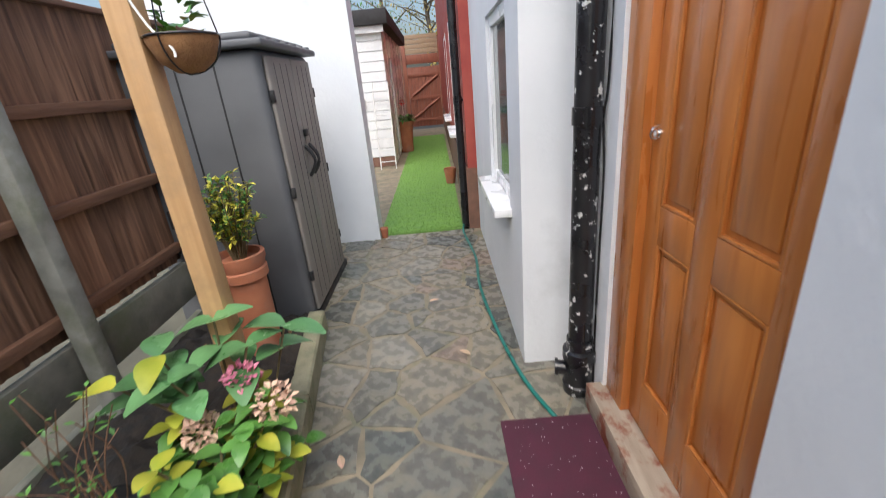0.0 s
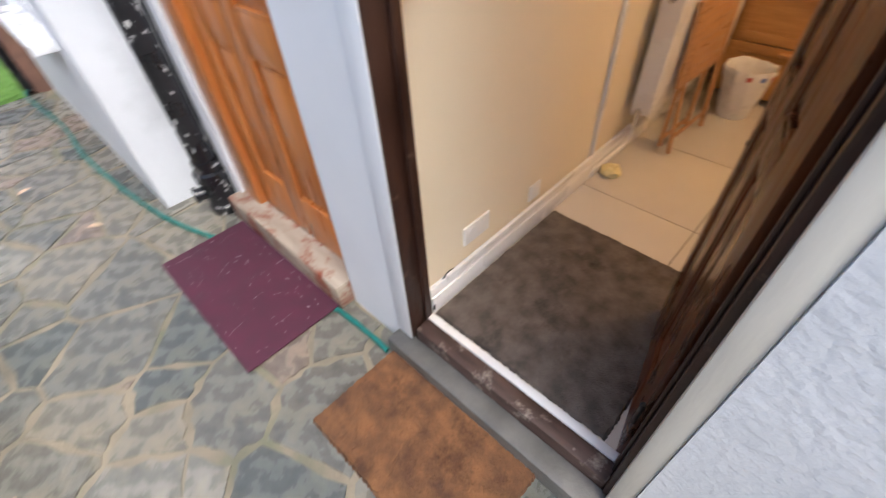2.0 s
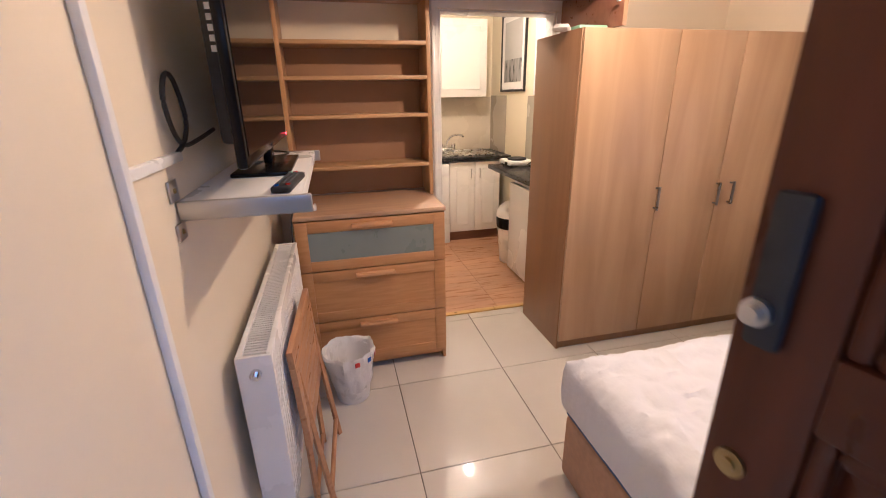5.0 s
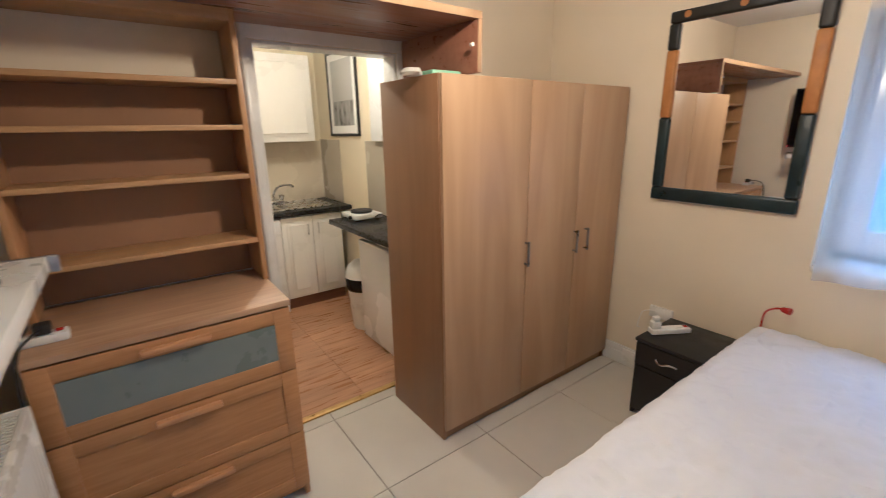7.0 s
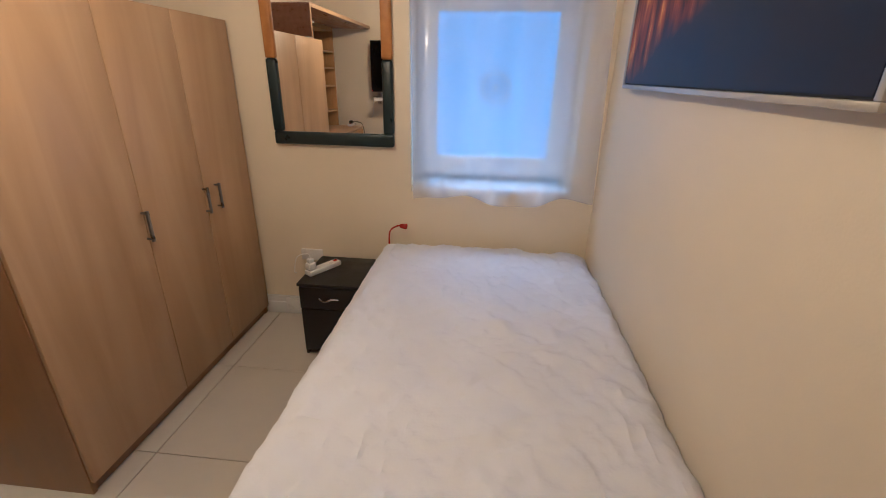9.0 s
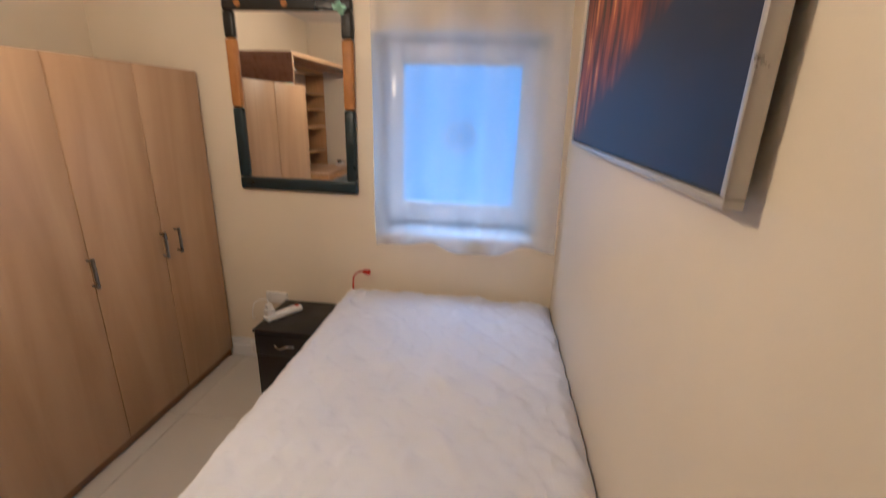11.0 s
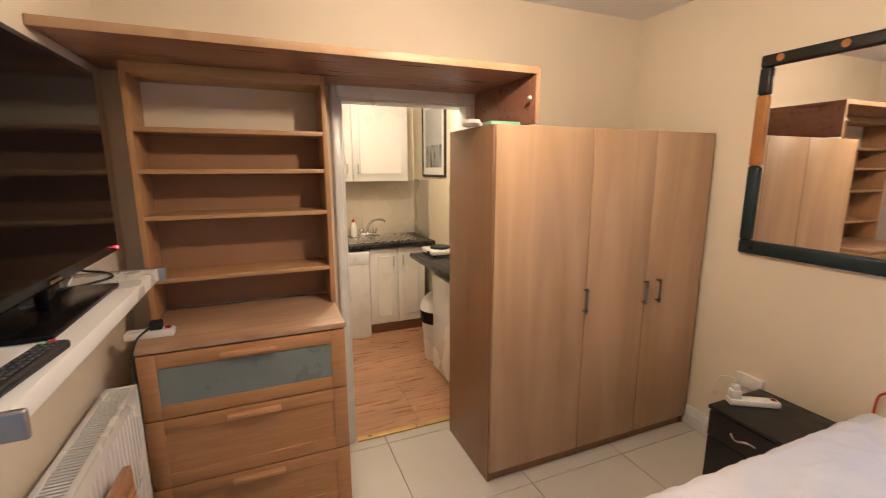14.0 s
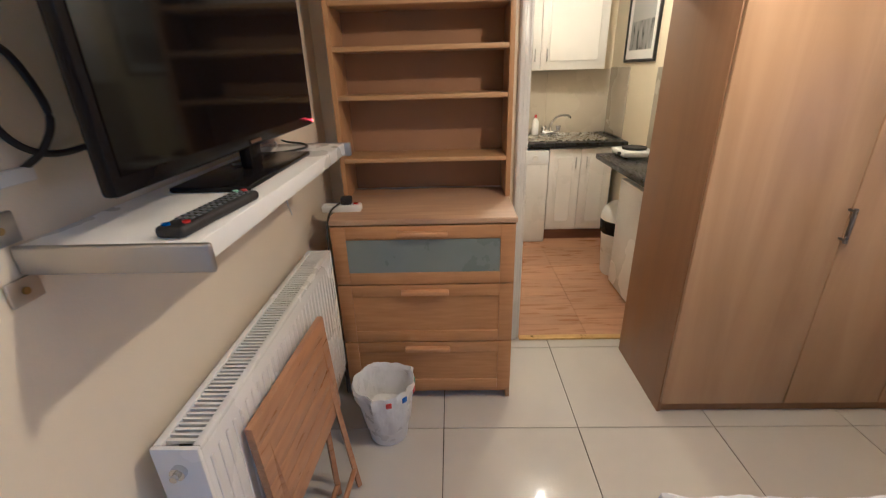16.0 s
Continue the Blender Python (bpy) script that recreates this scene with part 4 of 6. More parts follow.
def canvas_mat():
    """City steps at dusk: warm lit walls over dark blue ground, as broad painted masses."""
    m = bpy.data.materials.new("dusk_street_print")
    m.use_nodes = True
    t = m.node_tree
    n, l = t.nodes, t.links
    b = n["Principled BSDF"]
    tc, sep = n.new("ShaderNodeTexCoord"), n.new("ShaderNodeSeparateXYZ")
    l.new(tc.outputs["Object"], sep.inputs[0])
    nz = n.new("ShaderNodeTexNoise")
    nz.inputs["Scale"].default_value, nz.inputs["Detail"].default_value = 7.5, 8
    mp = n.new("ShaderNodeMapping")
    mp.inputs["Scale"].default_value = (1, 2.6, 0.55)
    l.new(tc.outputs["Object"], mp.inputs["Vector"])
    l.new(mp.outputs[0], nz.inputs["Vector"])
    ramp = n.new("ShaderNodeValToRGB")
    els = ramp.color_ramp.elements
    els[0].position, els[0].color = 0.34, (0.02, 0.008, 0.012, 1)
    els[1].position, els[1].color = 0.70, (0.75, 0.36, 0.06, 1)
    els.new(0.50, ).color = (0.22, 0.045, 0.012, 1)
    els.new(0.60).color = (0.40, 0.10, 0.02, 1)
    l.new(nz.outputs["Fac"], ramp.inputs[0])
    # height with slope along the street
    ad = n.new("ShaderNodeMath")
    ad.operation = "MULTIPLY_ADD"
    ad.inputs[1].default_value = -0.36
    l.new(sep.outputs["Y"], ad.inputs[0])
    l.new(sep.outputs["Z"], ad.inputs[2])
    n3 = n.new("ShaderNodeTexNoise")
    n3.inputs["Scale"].default_value, n3.inputs["Detail"].default_value = 6.0, 6
    l.new(tc.outputs["Object"], n3.inputs["Vector"])
    add = n.new("ShaderNodeMath")
    add.operation = "MULTIPLY_ADD"
    add.inputs[1].default_value = 0.30
    l.new(n3.outputs["Fac"], add.inputs[0])
    l.new(ad.outputs[0], add.inputs[2])
    mr = n.new("ShaderNodeMapRange")
    mr.inputs["From Min"].default_value, mr.inputs["From Max"].default_value = 0.16, 0.27
    l.new(add.outputs[0], mr.inputs["Value"])
    dark = n.new("ShaderNodeValToRGB")
    dark.color_ramp.elements[0].color, dark.color_ramp.elements[1].color = (0.012, 0.024, 0.062, 1), (0.030, 0.028, 0.045, 1)
    l.new(n3.outputs["Fac"], dark.inputs[0])
    mx = n.new("ShaderNodeMix")
    mx.data_type = "RGBA"
    l.new(mr.outputs[0], mx.inputs["Factor"])
    l.new(dark.outputs[0], mx.inputs[6])
    l.new(ramp.outputs[0], mx.inputs[7])
    l.new(mx.outputs[2], b.inputs["Base Color"])
    b.inputs["Roughness"].default_value = 0.4
    b.inputs["Specular IOR Level"].default_value = 0.2
    return m


def picture_big():
    c = thing("framed_print", (1.506, -1.71, 1.517), "large dusk street print in a deep silver frame", "picture")
    L, H, T, F = 1.372, 0.96, 0.031, 0.016
    for a, b in [((0, 0, 0), (T, L, F)), ((0, 0, H - F), (T, L, H)), ((0, 0, F + 0.0002), (T, F, H - F - 0.0002)), ((0, L - F, F + 0.0002), (T, L, H - F - 0.0002))]:
        part("frame", box(B(), a, b, 0.003), M["silver_frame"], c)
    part("hanger", box(B(), (-0.0215, L / 2 - 0.05, H - 0.12), (0.0, L / 2 + 0.05, H - 0.06)), M["black_matt"], c)
    part("inner_lip", box(B(), (0.005, F + 0.0005, F + 0.0005), (0.022, L - F - 0.0005, H - F - 0.0005)), M["black_matt"], c, "black shadow gap")
    part("print", box(B(), (0.0222, F + 0.006, F + 0.006), (0.027, L - F - 0.006, H - F - 0.006)), canvas_mat(), c, "dark blue and orange night street print")
picture_big()


# television corner
def ledge():
    c = thing("wall_shelf", (2.549, NY - 0.0015, 1.25), "white wall shelf with brushed steel end brackets", "shelf")
    L, D = 0.938, 0.272
    part("board", box(B(), (0.012, -D, 0.004), (L - 0.012, 0, 0.042), 0.002), M["white_gloss"], c)
    for x in (0.0, L - 0.012):
        part("bracket", box(B(), (x, -D - 0.022, -0.002), (x + 0.0118, 0, 0.044), 0.005, 3), M["steel"], c, "brushed steel bracket bar")
        for za, zb in ((0.047, 0.094), (-0.042, -0.003)):
            part("wall_plate", box(B(), (x - 0.030, -0.006, za), (x + 0.022, 0.0, zb), 0.002), M["steel"], c)
            part("screw", cyl(B(), (x - 0.006, -0.009, (za + zb) / 2), (x - 0.006, -0.006, (za + zb) / 2), 0.006, 10), M["brass"], c)
ledge()


def television():
    c = thing("television", (3.056, 0.786, 1.2925), "black flat screen television standing on the wall shelf", "television")
    W, H = 0.95, 0.555
    x0 = -0.475
    zb = 0.060
    part("casing", box(B(), (x0, -0.012, zb), (x0 + W, 0.014, zb + H), 0.008), M["black_gloss"], c)
    part("rear_housing", box(B(), (x0 + 0.1, 0.0142, zb + 0.05), (x0 + W - 0.1, 0.06, zb + H - 0.1), 0.012), M["black_matt"], c)
    part("screen", box(B(), (x0 + 0.016, -0.0145, zb + 0.03), (x0 + W - 0.016, -0.0122, zb + H - 0.016)), M["screen"], c)
    part("stand_neck", box(B(), (-0.035, -0.008, 0.012), (0.035, 0.02, zb + 0.01), 0.006), M["black_gloss"], c)
    part("stand_base", box(B(), (-0.215, -0.075, 0.0), (0.205, 0.09, 0.012), 0.004), M["black_gloss"], c)
    part("badge", box(B(), (-0.03, -0.0150, zb + 0.010), (0.03, -0.0125, zb + 0.018)), M["chrome"], c)
    part("standby_light", cyl(B(), (x0 + W - 0.012, -0.0145, zb + 0.014), (x0 + W - 0.012, -0.012, zb + 0.014), 0.004, 8), M["led_red"], c)
    bm = B()
    for k in range(6):
        box(bm, (x0 + 0.0990, 0.028, zb + 0.26 + 0.022 * k), (x0 + 0.1005, 0.044, zb + 0.274 + 0.022 * k))
    part("port_label", bm, M["paper"], c, "white port labels")
television()

def remote():
    c = thing("remote_control", (2.684, 0.70, 1.2927), "black remote control with coloured buttons", "remote control", turn=-6)
    part("body", box(B(), (-0.11, -0.024, 0.0), (0.11, 0.024, 0.018), 0.007, 3), M["black_matt"], c)
    for i in range(12):
        for j in range(3):
            part("button", box(B(), (-0.072 + i * 0.014, -0.015 + j * 0.012, 0.0181), (-0.063 + i * 0.014, -0.008 + j * 0.012, 0.0205), 0.001), M["shed_dark"], c)
    for x, y, m in ((-0.098, 0.010, "blue_plastic"), (-0.085, -0.014, "red_plastic"), (0.098, 0.0, "red_plastic"), (0.09, 0.012, "green_pack")):
        part("button", cyl(B(), (x, y, 0.018), (x, y, 0.021), 0.006, 10), M[m], c)
remote()

bm = tube(B(), smooth_path([(3.20, 0.83, 1.31), (3.30, 0.80, 1.297), (3.38, 0.76, 1.297), (3.46, 0.80, 1.297), (3.50, 0.86, 1.297), (3.545, 0.90, 1.297)], 8), 0.0035)
solid("power_cable", bm, M["black_matt"], "thin black cable lying on the wall shelf", "cable")
bm = tube(B(), smooth_path([(3.05, 0.84, 1.31), (3.18, 0.79, 1.297), (3.30, 0.84, 1.297), (3.42, 0.87, 1.297), (3.535, 0.925, 1.28), (3.56, 0.93, 1.10), (3.60, 0.93, 1.0)], 8), 0.003)
solid("white_cable", bm, M["white_plastic"], "thin white cable hanging off the wall shelf", "cable")
bm = tube(B(), smooth_path([(1.168, 0.905, 0.03), (1.20, 0.922, 0.08), (1.26, 0.924, 0.14), (1.30, 0.918, 0.145)], 6), 0.004)
solid("black_cable", bm, M["black_matt"], "short black cable running into the trunking", "cable")
# aerial lead looped on the wall, white trunking
bm = B()
tube(bm, smooth_path([(2.86, 0.90, 1.43), (2.752, 0.915, 1.412), (2.66, 0.92, 1.408), (2.60, 0.92, 1.44), (2.577, 0.92, 1.51), (2.60, 0.915, 1.56), (2.64, 0.912, 1.55), (2.668, 0.91, 1.47), (2.645, 0.915, 1.42), (2.61, 0.925, 1.395)], 8), 0.0055)
solid("aerial_lead", bm, M["black_matt"], "black aerial lead looped behind the television", "cable")
bm = B()
box(bm, (2.31, NY - 0.018, 0.13), (2.335, NY - 0.0005, 2.2), 0.003)
box(bm, (2.336, NY - 0.016, 1.376), (2.622, NY - 0.0005, 1.398), 0.003)
solid("cable_trunking", bm, M["white_gloss"], "white plastic cable trunking on the cream wall", "cable trunking")
bm = B()
box(bm, (1.25, NY - 0.034, 0.131), (2.30, NY - 0.0195, 0.155), 0.003)
solid("cable_trunking", bm, M["white_gloss"], "white cable trunking along the skirting board", "cable trunking")


def radiator():
    c = thing("radiator", (2.605, 0.802, 0.245), "white double panel radiator with a top grille", "radiator")
    L, D, H = 1.01, 0.095, 0.595
    for y in (0.0, D - 0.014):
        bm = B()
        box(bm, (0.012, y, 0.0), (L - 0.012, y + 0.014, H - 0.015), 0.004)
        panel = part("panel", bm, M["radiator"], c)
        for k in range(30 if y == 0 else 0):
            x = 0.035 + (L - 0.07) * k / 29
            part("rib", box(B(), (x - 0.006, y - 0.003, 0.03), (x + 0.006, y + 0.005, H - 0.05), 0.002, 1), M["radiator"], panel)
    for x in (0.0, L - 0.012):
        part("end_cap", box(B(), (x, -0.002, 0.02), (x + 0.012, D + 0.002, H), 0.004), M["radiator"], c)
    part("top_edge", box(B(), (0.012, -0.001, H - 0.015), (L - 0.012, 0.016, H), 0.003), M["radiator"], c)
    part("top_edge", box(B(), (0.012, D - 0.016, H - 0.015), (L - 0.012, D + 0.001, H), 0.003), M["radiator"], c)
    # black sheet below the slats stands in for the shade inside the radiator
    grille = part("grille", box(B(), (0.012, 0.016, H - 0.05), (L - 0.012, D - 0.016, H - 0.045)), M["black_matt"], c, "black sheet that paints the shade under the grille")
    n = 66
    for k in range(n):
        x = 0.03 + (L - 0.06) * k / (n - 1)
        part("slat", box(B(), (x - 0.0035, 0.0145, H - 0.012), (x + 0.0035, D - 0.0145, H - 0.004)), M["radiator"], grille)
    bm = B()
    cyl(bm, (-0.012, 0.047, H - 0.055), (0.001, 0.047, H - 0.055), 0.016, 12)
    cyl(bm, (-0.024, 0.047, H - 0.055), (-0.010, 0.047, H - 0.055), 0.008, 8)
    part("bleed_valve", bm, M["chrome"], c)
    bm = B()
    cyl(bm, (-0.035, 0.05, 0.03), (0.0, 0.05, 0.03), 0.011, 10)
    cyl(bm, (-0.03, 0.05, -0.02), (-0.03, 0.05, 0.06), 0.013, 10)
    part("lockshield_valve", bm, M["chrome"], c)
    bm = B()
    tube(bm, smooth_path([(-0.03, 0.05, -0.02), (-0.04, 0.05, -0.10), (-0.12, 0.06, -0.13), (-0.24, 0.075, -0.15), (-0.31, 0.08, -0.16), (-0.33, 0.085, -0.2)], 8), 0.008)
    part("pipe", bm, M["white_gloss"], c)
radiator()


def folding_table():
    c = thing("folding_table", (2.99, 0.79, 0.0), "folded slatted wooden table leaning on the radiator", "folding table", turn=-3)
    # top hangs upright, lower edge forward
    tilt = Euler((radians(-3), 0, 0)).to_quaternion()
    for k in range(6):
        bm = box(B(), (-0.25, -0.010, 0), (0.25, 0.010, 0.0632), 0.0015)
        m = Matrix.LocRotScale((0, -0.065 + 0.0, 0), tilt, None)
        bmesh.ops.translate(bm, verts=bm.verts, vec=(0, 0, 0.374 + k * 0.0635))
        bmesh.ops.transform(bm, matrix=m, verts=bm.verts)
        part("slat", bm, M["table_wood"], c)
    for x in (-0.2, 0.2):
        bm = tube(B(), [(x, -0.10, 0.015), (x, -0.022, 0.72)], 0.012, 4)
        part("leg", bm, M["table_wood"], c)
        bm = tube(B(), [(x * 0.8, -0.03, 0.015), (x * 0.8, -0.02, 0.68)], 0.012, 4)
        part("leg", bm, M["table_wood"], c)
    part("stretcher", cyl(B(), (-0.2, -0.09, 0.10), (0.2, -0.09, 0.10), 0.010, 10), M["table_wood"], c)
    part("stretcher", cyl(B(), (-0.17, -0.03, 0.06), (0.17, -0.03, 0.06), 0.010, 10), M["table_wood"], c)
folding_table()


def waste_bin():
    c = thing("waste_bin", (3.47, 0.60, 0.0), "white basket bin lined with a white carrier bag", "waste bin")
    part("basket", lathe(B(), [(0.082, 0.0), (0.084, 0.003), (0.10, 0.13), (0.118, 0.265), (0.112, 0.265), (0.095, 0.13), (0.078, 0.006), (0.0, 0.006)], seg=28), M["white_plastic"], c)
    bm = B()
    rings = []
    for r, z, w in ((0.094, 0.075, 0.004), (0.106, 0.12, 0.02), (0.116, 0.19, 0.024), (0.128, 0.255, 0.022), (0.133, 0.285, 0.024), (0.127, 0.297, 0.02), (0.114, 0.285, 0.006), (0.106, 0.22, 0.008), (0.098, 0.14, 0.012), (0.03, 0.10, 0.01)):
        rings.append([bm.verts.new(((r + w * noise.noise((math.cos(a) * 3.4, math.sin(a) * 3.4, z * 13))) * math.cos(a), (r + w * noise.noise((math.cos(a) * 3.4, math.sin(a) * 3.4, z * 13))) * math.sin(a), z + 0.018 * noise.noise((math.cos(a) * 1.5, math.sin(a) * 1.5, 3 + z)))) for a in [k * math.tau / 48 for k in range(48)]])
    for a, b in zip(rings, rings[1:]):
        for k in range(48):
            bm.faces.new((a[k], a[(k + 1) % 48], b[(k + 1) % 48], b[k]))
    bm.faces.new(rings[-1])
    bag = part("carrier_bag", bm, M["bag"], c, "crumpled white plastic bag")
    rng = random.Random(4)
    for k, m in enumerate(("red_plastic", "blue_plastic", "red_plastic", "green_pack", "red_plastic")):
        a = 2.2 + k * 0.55
        bm = box(B(), (-0.012, -0.002, -0.012), (0.012, 0.002, 0.012), 0.001)
        o = part("printed_mark", bm, M[m], bag)
        o.matrix_basis = pose(0.13 * math.cos(a + 1.2), 0.13 * math.sin(a + 1.2), 0.262, 0, 0, math.degrees(a + 1.2) + 90)
waste_bin()

bm = lathe(B(), [(0.045, 0.0), (0.055, 0.012), (0.050, 0.03), (0.03, 0.045), (0.01, 0.048), (0.0, 0.046)], (2.435, 0.85, 0.0), 22)
for v in bm.verts:
    v.co += Vector((noise.noise(v.co * 40), noise.noise(v.co * 40 + Vector((5, 0, 0))), 0)) * 0.014
    v.co.z = max(0.0, v.co.z + noise.noise(v.co * 50) * 0.012)
solid("crumpled_bag", bm, M["yellow_tub"], "small crumpled pale yellow bag on the floor tiles", "bag")

ps = power_strip((3.80, 0.782, 0.9505), 92, 2, label="white extension block on the chest")
part("plug", box(B(), (-0.045, -0.02, 0.0305), (0.0, 0.022, 0.065), 0.006), M["black_matt"], ps)
part("cable", tube(B(), smooth_path([(-0.02, 0.02, 0.05), (-0.0, 0.07, 0.05), (0.03, 0.12, 0.02), (0.045, 0.142, -0.10), (0.045, 0.15, -0.5), (0.045, 0.15, -0.88)], 8), 0.004), M["black_matt"], ps)

# switches and sockets by the front door
c = thing("light_switch", (1.29, NY - 0.001, 1.292), "cracked old cream timer switch panel on the wall", "switch")
part("plate", box(B(), (-0.022, -0.012, 0), (0.085, 0, 0.095), 0.003), M["white_plastic"], c)
part("timer_knob", cyl(B(), (0.028, -0.028, 0.045), (0.028, -0.012, 0.045), 0.022, 16), M["door_trim"], c)
part("base_lip", box(B(), (-0.02, -0.016, -0.006), (0.084, -0.001, 0.0), 0.001), M["worn_sill"], c)
c = thing("light_switch", (1.436, NY - 0.001, 1.292), "white double light switch plate", "switch")
part("plate", box(B(), (-0.042, -0.010, 0), (0.048, 0, 0.088), 0.003), M["white_plastic"], c)
for x in (-0.016, 0.016):
    part("screw", cyl(B(), (x * 1.8, -0.0115, 0.044), (x * 1.8, -0.010, 0.044), 0.003, 8), M["steel"], c)
bm = box(B(), (3.15, SY + 0.0005, 0.415), (3.29, SY + 0.02, 0.487), 0.002)
solid("wall_ledge", bm, M["white_plastic"], "small white plastic ledge stuck on the wall", "ledge")
c = thing("wall_socket", (1.44, NY - 0.001, 0.205), "white socket plate above the skirting", "socket")
part("plate", box(B(), (-0.072, -0.010, 0), (0.074, 0, 0.086), 0.003), M["white_plastic"], c)
for x in (-0.035, 0.035):
    part("switch", box(B(), (x - 0.008, -0.014, 0.055), (x + 0.008, -0.010, 0.075), 0.002), M["white_plastic"], c)
c = thing("wall_socket", (1.83, NY - 0.001, 0.16), "small white cable outlet plate", "socket")
part("plate", box(B(), (-0.04, -0.008, 0), (0.04, 0, 0.08), 0.003), M["white_plastic"], c)


def ceiling_lamp(at, z):
    c = thing("ceiling_lamp", (at[0], at[1], z), "bare warm bulb on a white pendant cord", "ceiling lamp")
    d = at[2] - z
    part("rose", lathe(B(), [(0.05, -0.002), (0.048, -0.02), (0.012, -0.03), (0.0, -0.03)], seg=24), M["white_plastic"], c)
    part("cord", cyl(B(), (0, 0, -0.029), (0, 0, d + 0.085), 0.0035, 8), M["white_plastic"], c)
    part("lampholder", lathe(B(), [(0.006, d + 0.096), (0.018, d + 0.09), (0.019, d + 0.046), (0.0, d + 0.046)], seg=18), M["white_plastic"], c)
    part("bulb", lathe(B(), [(0.0, d - 0.006), (0.016, d - 0.002), (0.026, d + 0.014), (0.022, d + 0.03), (0.013, d + 0.044), (0.0, d + 0.045)], seg=20), M["bulb"], c).visible_shadow = False
ceiling_lamp(ROOM_LAMP, CEIL)
ceiling_lamp(KITCHEN_LAMP, 2.45)

def pile(x0, y0, x1, y1, z0, h, seed, nx=110, ny=100):
    """A mat with a fuzzy uneven pile and ragged rim."""
    bm = B()
    rng = random.Random(seed)
    rows = []
    for j in range(ny + 1):
        row = []
        for i in range(nx + 1):
            rim = i in (0, nx) or j in (0, ny)
            x, y = x0 + (x1 - x0) * i / nx, y0 + (y1 - y0) * j / ny
            z = z0 if rim else z0 + h + rng.uniform(-0.0022, 0.0022) + 0.002 * noise.noise((x * 9, y * 9, seed))
            row.append(bm.verts.new((x + rng.uniform(-0.003, 0.003), y + rng.uniform(-0.003, 0.003), z)))
        rows.append(row)
    for j in range(ny):
        for i in range(nx):
            bm.faces.new((rows[j][i], rows[j][i + 1], rows[j + 1][i + 1], rows[j + 1][i]))
    return bm


bm = pile(1.172, 0.19, 1.985, 0.905, 0.0015, 0.013, 3)
solid("door_mat", bm, M["carpet"], "grey brown carpet mat inside the front door", "door mat")


# ---- front door, standing open ----
def front_door():
    c = thing("door_1", (1.153, 0.152, 0.03), "dark stained panelled front door standing open", "door", kind="structure", turn=12)
    W, T, H = 0.598, 0.040, 1.96
    xs = [(0.0, 0.135), (0.135, 0.300), (0.300, 0.388), (0.388, 0.530), (0.530, W)]
    zs = [(0.0, 0.2), (0.2, 0.825), (0.825, 0.918), (0.918, 1.243), (1.243, 1.307), (1.307, 1.82), (1.82, H)]
    bm = B()
    for k in (0, 2, 4):
        box(bm, (xs[k][0], -T, 0), (xs[k][1], 0, H), 0.003)
    for k in (0, 2, 4, 6):
        for q in (1, 3):
            box(bm, (xs[q][0], -T, zs[k][0]), (xs[q][1], 0, zs[k][1]), 0.003)
    leaf = part("door_leaf", bm, M["dark_door"], c)
    for q in (1, 3):
        for k in (1, 3, 5):
            (xa, xb), (za, zb) = xs[q], zs[k]
            bm = B()
            box(bm, (xa, -T + 0.010, za), (xb, -0.018, zb))
            # raised field with wide chamfers
            m = 0.040
            lo = [bm.verts.new(p) for p in ((xa + 0.018, -0.018, za + 0.018), (xb - 0.018, -0.018, za + 0.018), (xb - 0.018, -0.018, zb - 0.018), (xa + 0.018, -0.018, zb - 0.018))]
            hi = [bm.verts.new(p) for p in ((xa + m, -0.006, za + m), (xb - m, -0.006, za + m), (xb - m, -0.006, zb - m), (xa + m, -0.006, zb - m))]
            bm.faces.new(hi)
            for e in range(4):
                bm.faces.new((lo[e], lo[(e + 1) % 4], hi[(e + 1) % 4], hi[e]))
            part("door_panel", bm, M["dark_door"], leaf)
            bm = B()
            for a, b in [((xa, -0.018, za), (xa + 0.016, -0.003, zb)), ((xb - 0.016, -0.018, za), (xb, -0.003, zb)), ((xa + 0.016, -0.018, za), (xb - 0.016, -0.003, za + 0.016)), ((xa + 0.016, -0.018, zb - 0.016), (xb - 0.016, -0.003, zb))]:
                box(bm, a, b, 0.006)
            part("panel_moulding", bm, M["dark_door"], leaf)
    x, z = 0.345, 1.266
    bm = cyl(B(), (x, 0.0, z), (x, 0.006, z), 0.036, 28)
    cyl(bm, (x, 0.006, z), (x, 0.012, z), 0.028, 28)
    cyl(bm, (x, 0.012, z), (x, 0.018, z), 0.016, 20)
    knob = part("door_knob", bm, M["black_matt"], c, "round tarnished brass knob")
    k = part("knob_head", lathe(B(), [(0.010, 0.0), (0.013, 0.006), (0.009, 0.012), (0.009, 0.026), (0.014, 0.032), (0.026, 0.040), (0.031, 0.050), (0.031, 0.056), (0.027, 0.062), (0.024, 0.060), (0.010, 0.063), (0.0, 0.064)], seg=32), M["brass"], knob)
    k.matrix_basis = pose(x, 0.016, z, -90)
    bm = B()
    for s in range(36):
        a = s * math.tau / 36
        cyl(bm, (x + 0.0255 * math.cos(a), 0.0785, z + 0.0255 * math.sin(a)), (x + 0.030 * math.cos(a + 0.15), 0.0725, z + 0.030 * math.sin(a + 0.15)), 0.0018, 5)
    part("rope_edge", bm, M["brass"], knob)
    bm = cyl(B(), (0.574, 0.0, 1.178), (0.574, 0.004, 1.178), 0.0125, 18)
    cyl(bm, (0.574, 0.004, 1.178), (0.574, 0.007, 1.178), 0.0055, 12)
    part("keyhole_plate", bm, M["brass"], c)
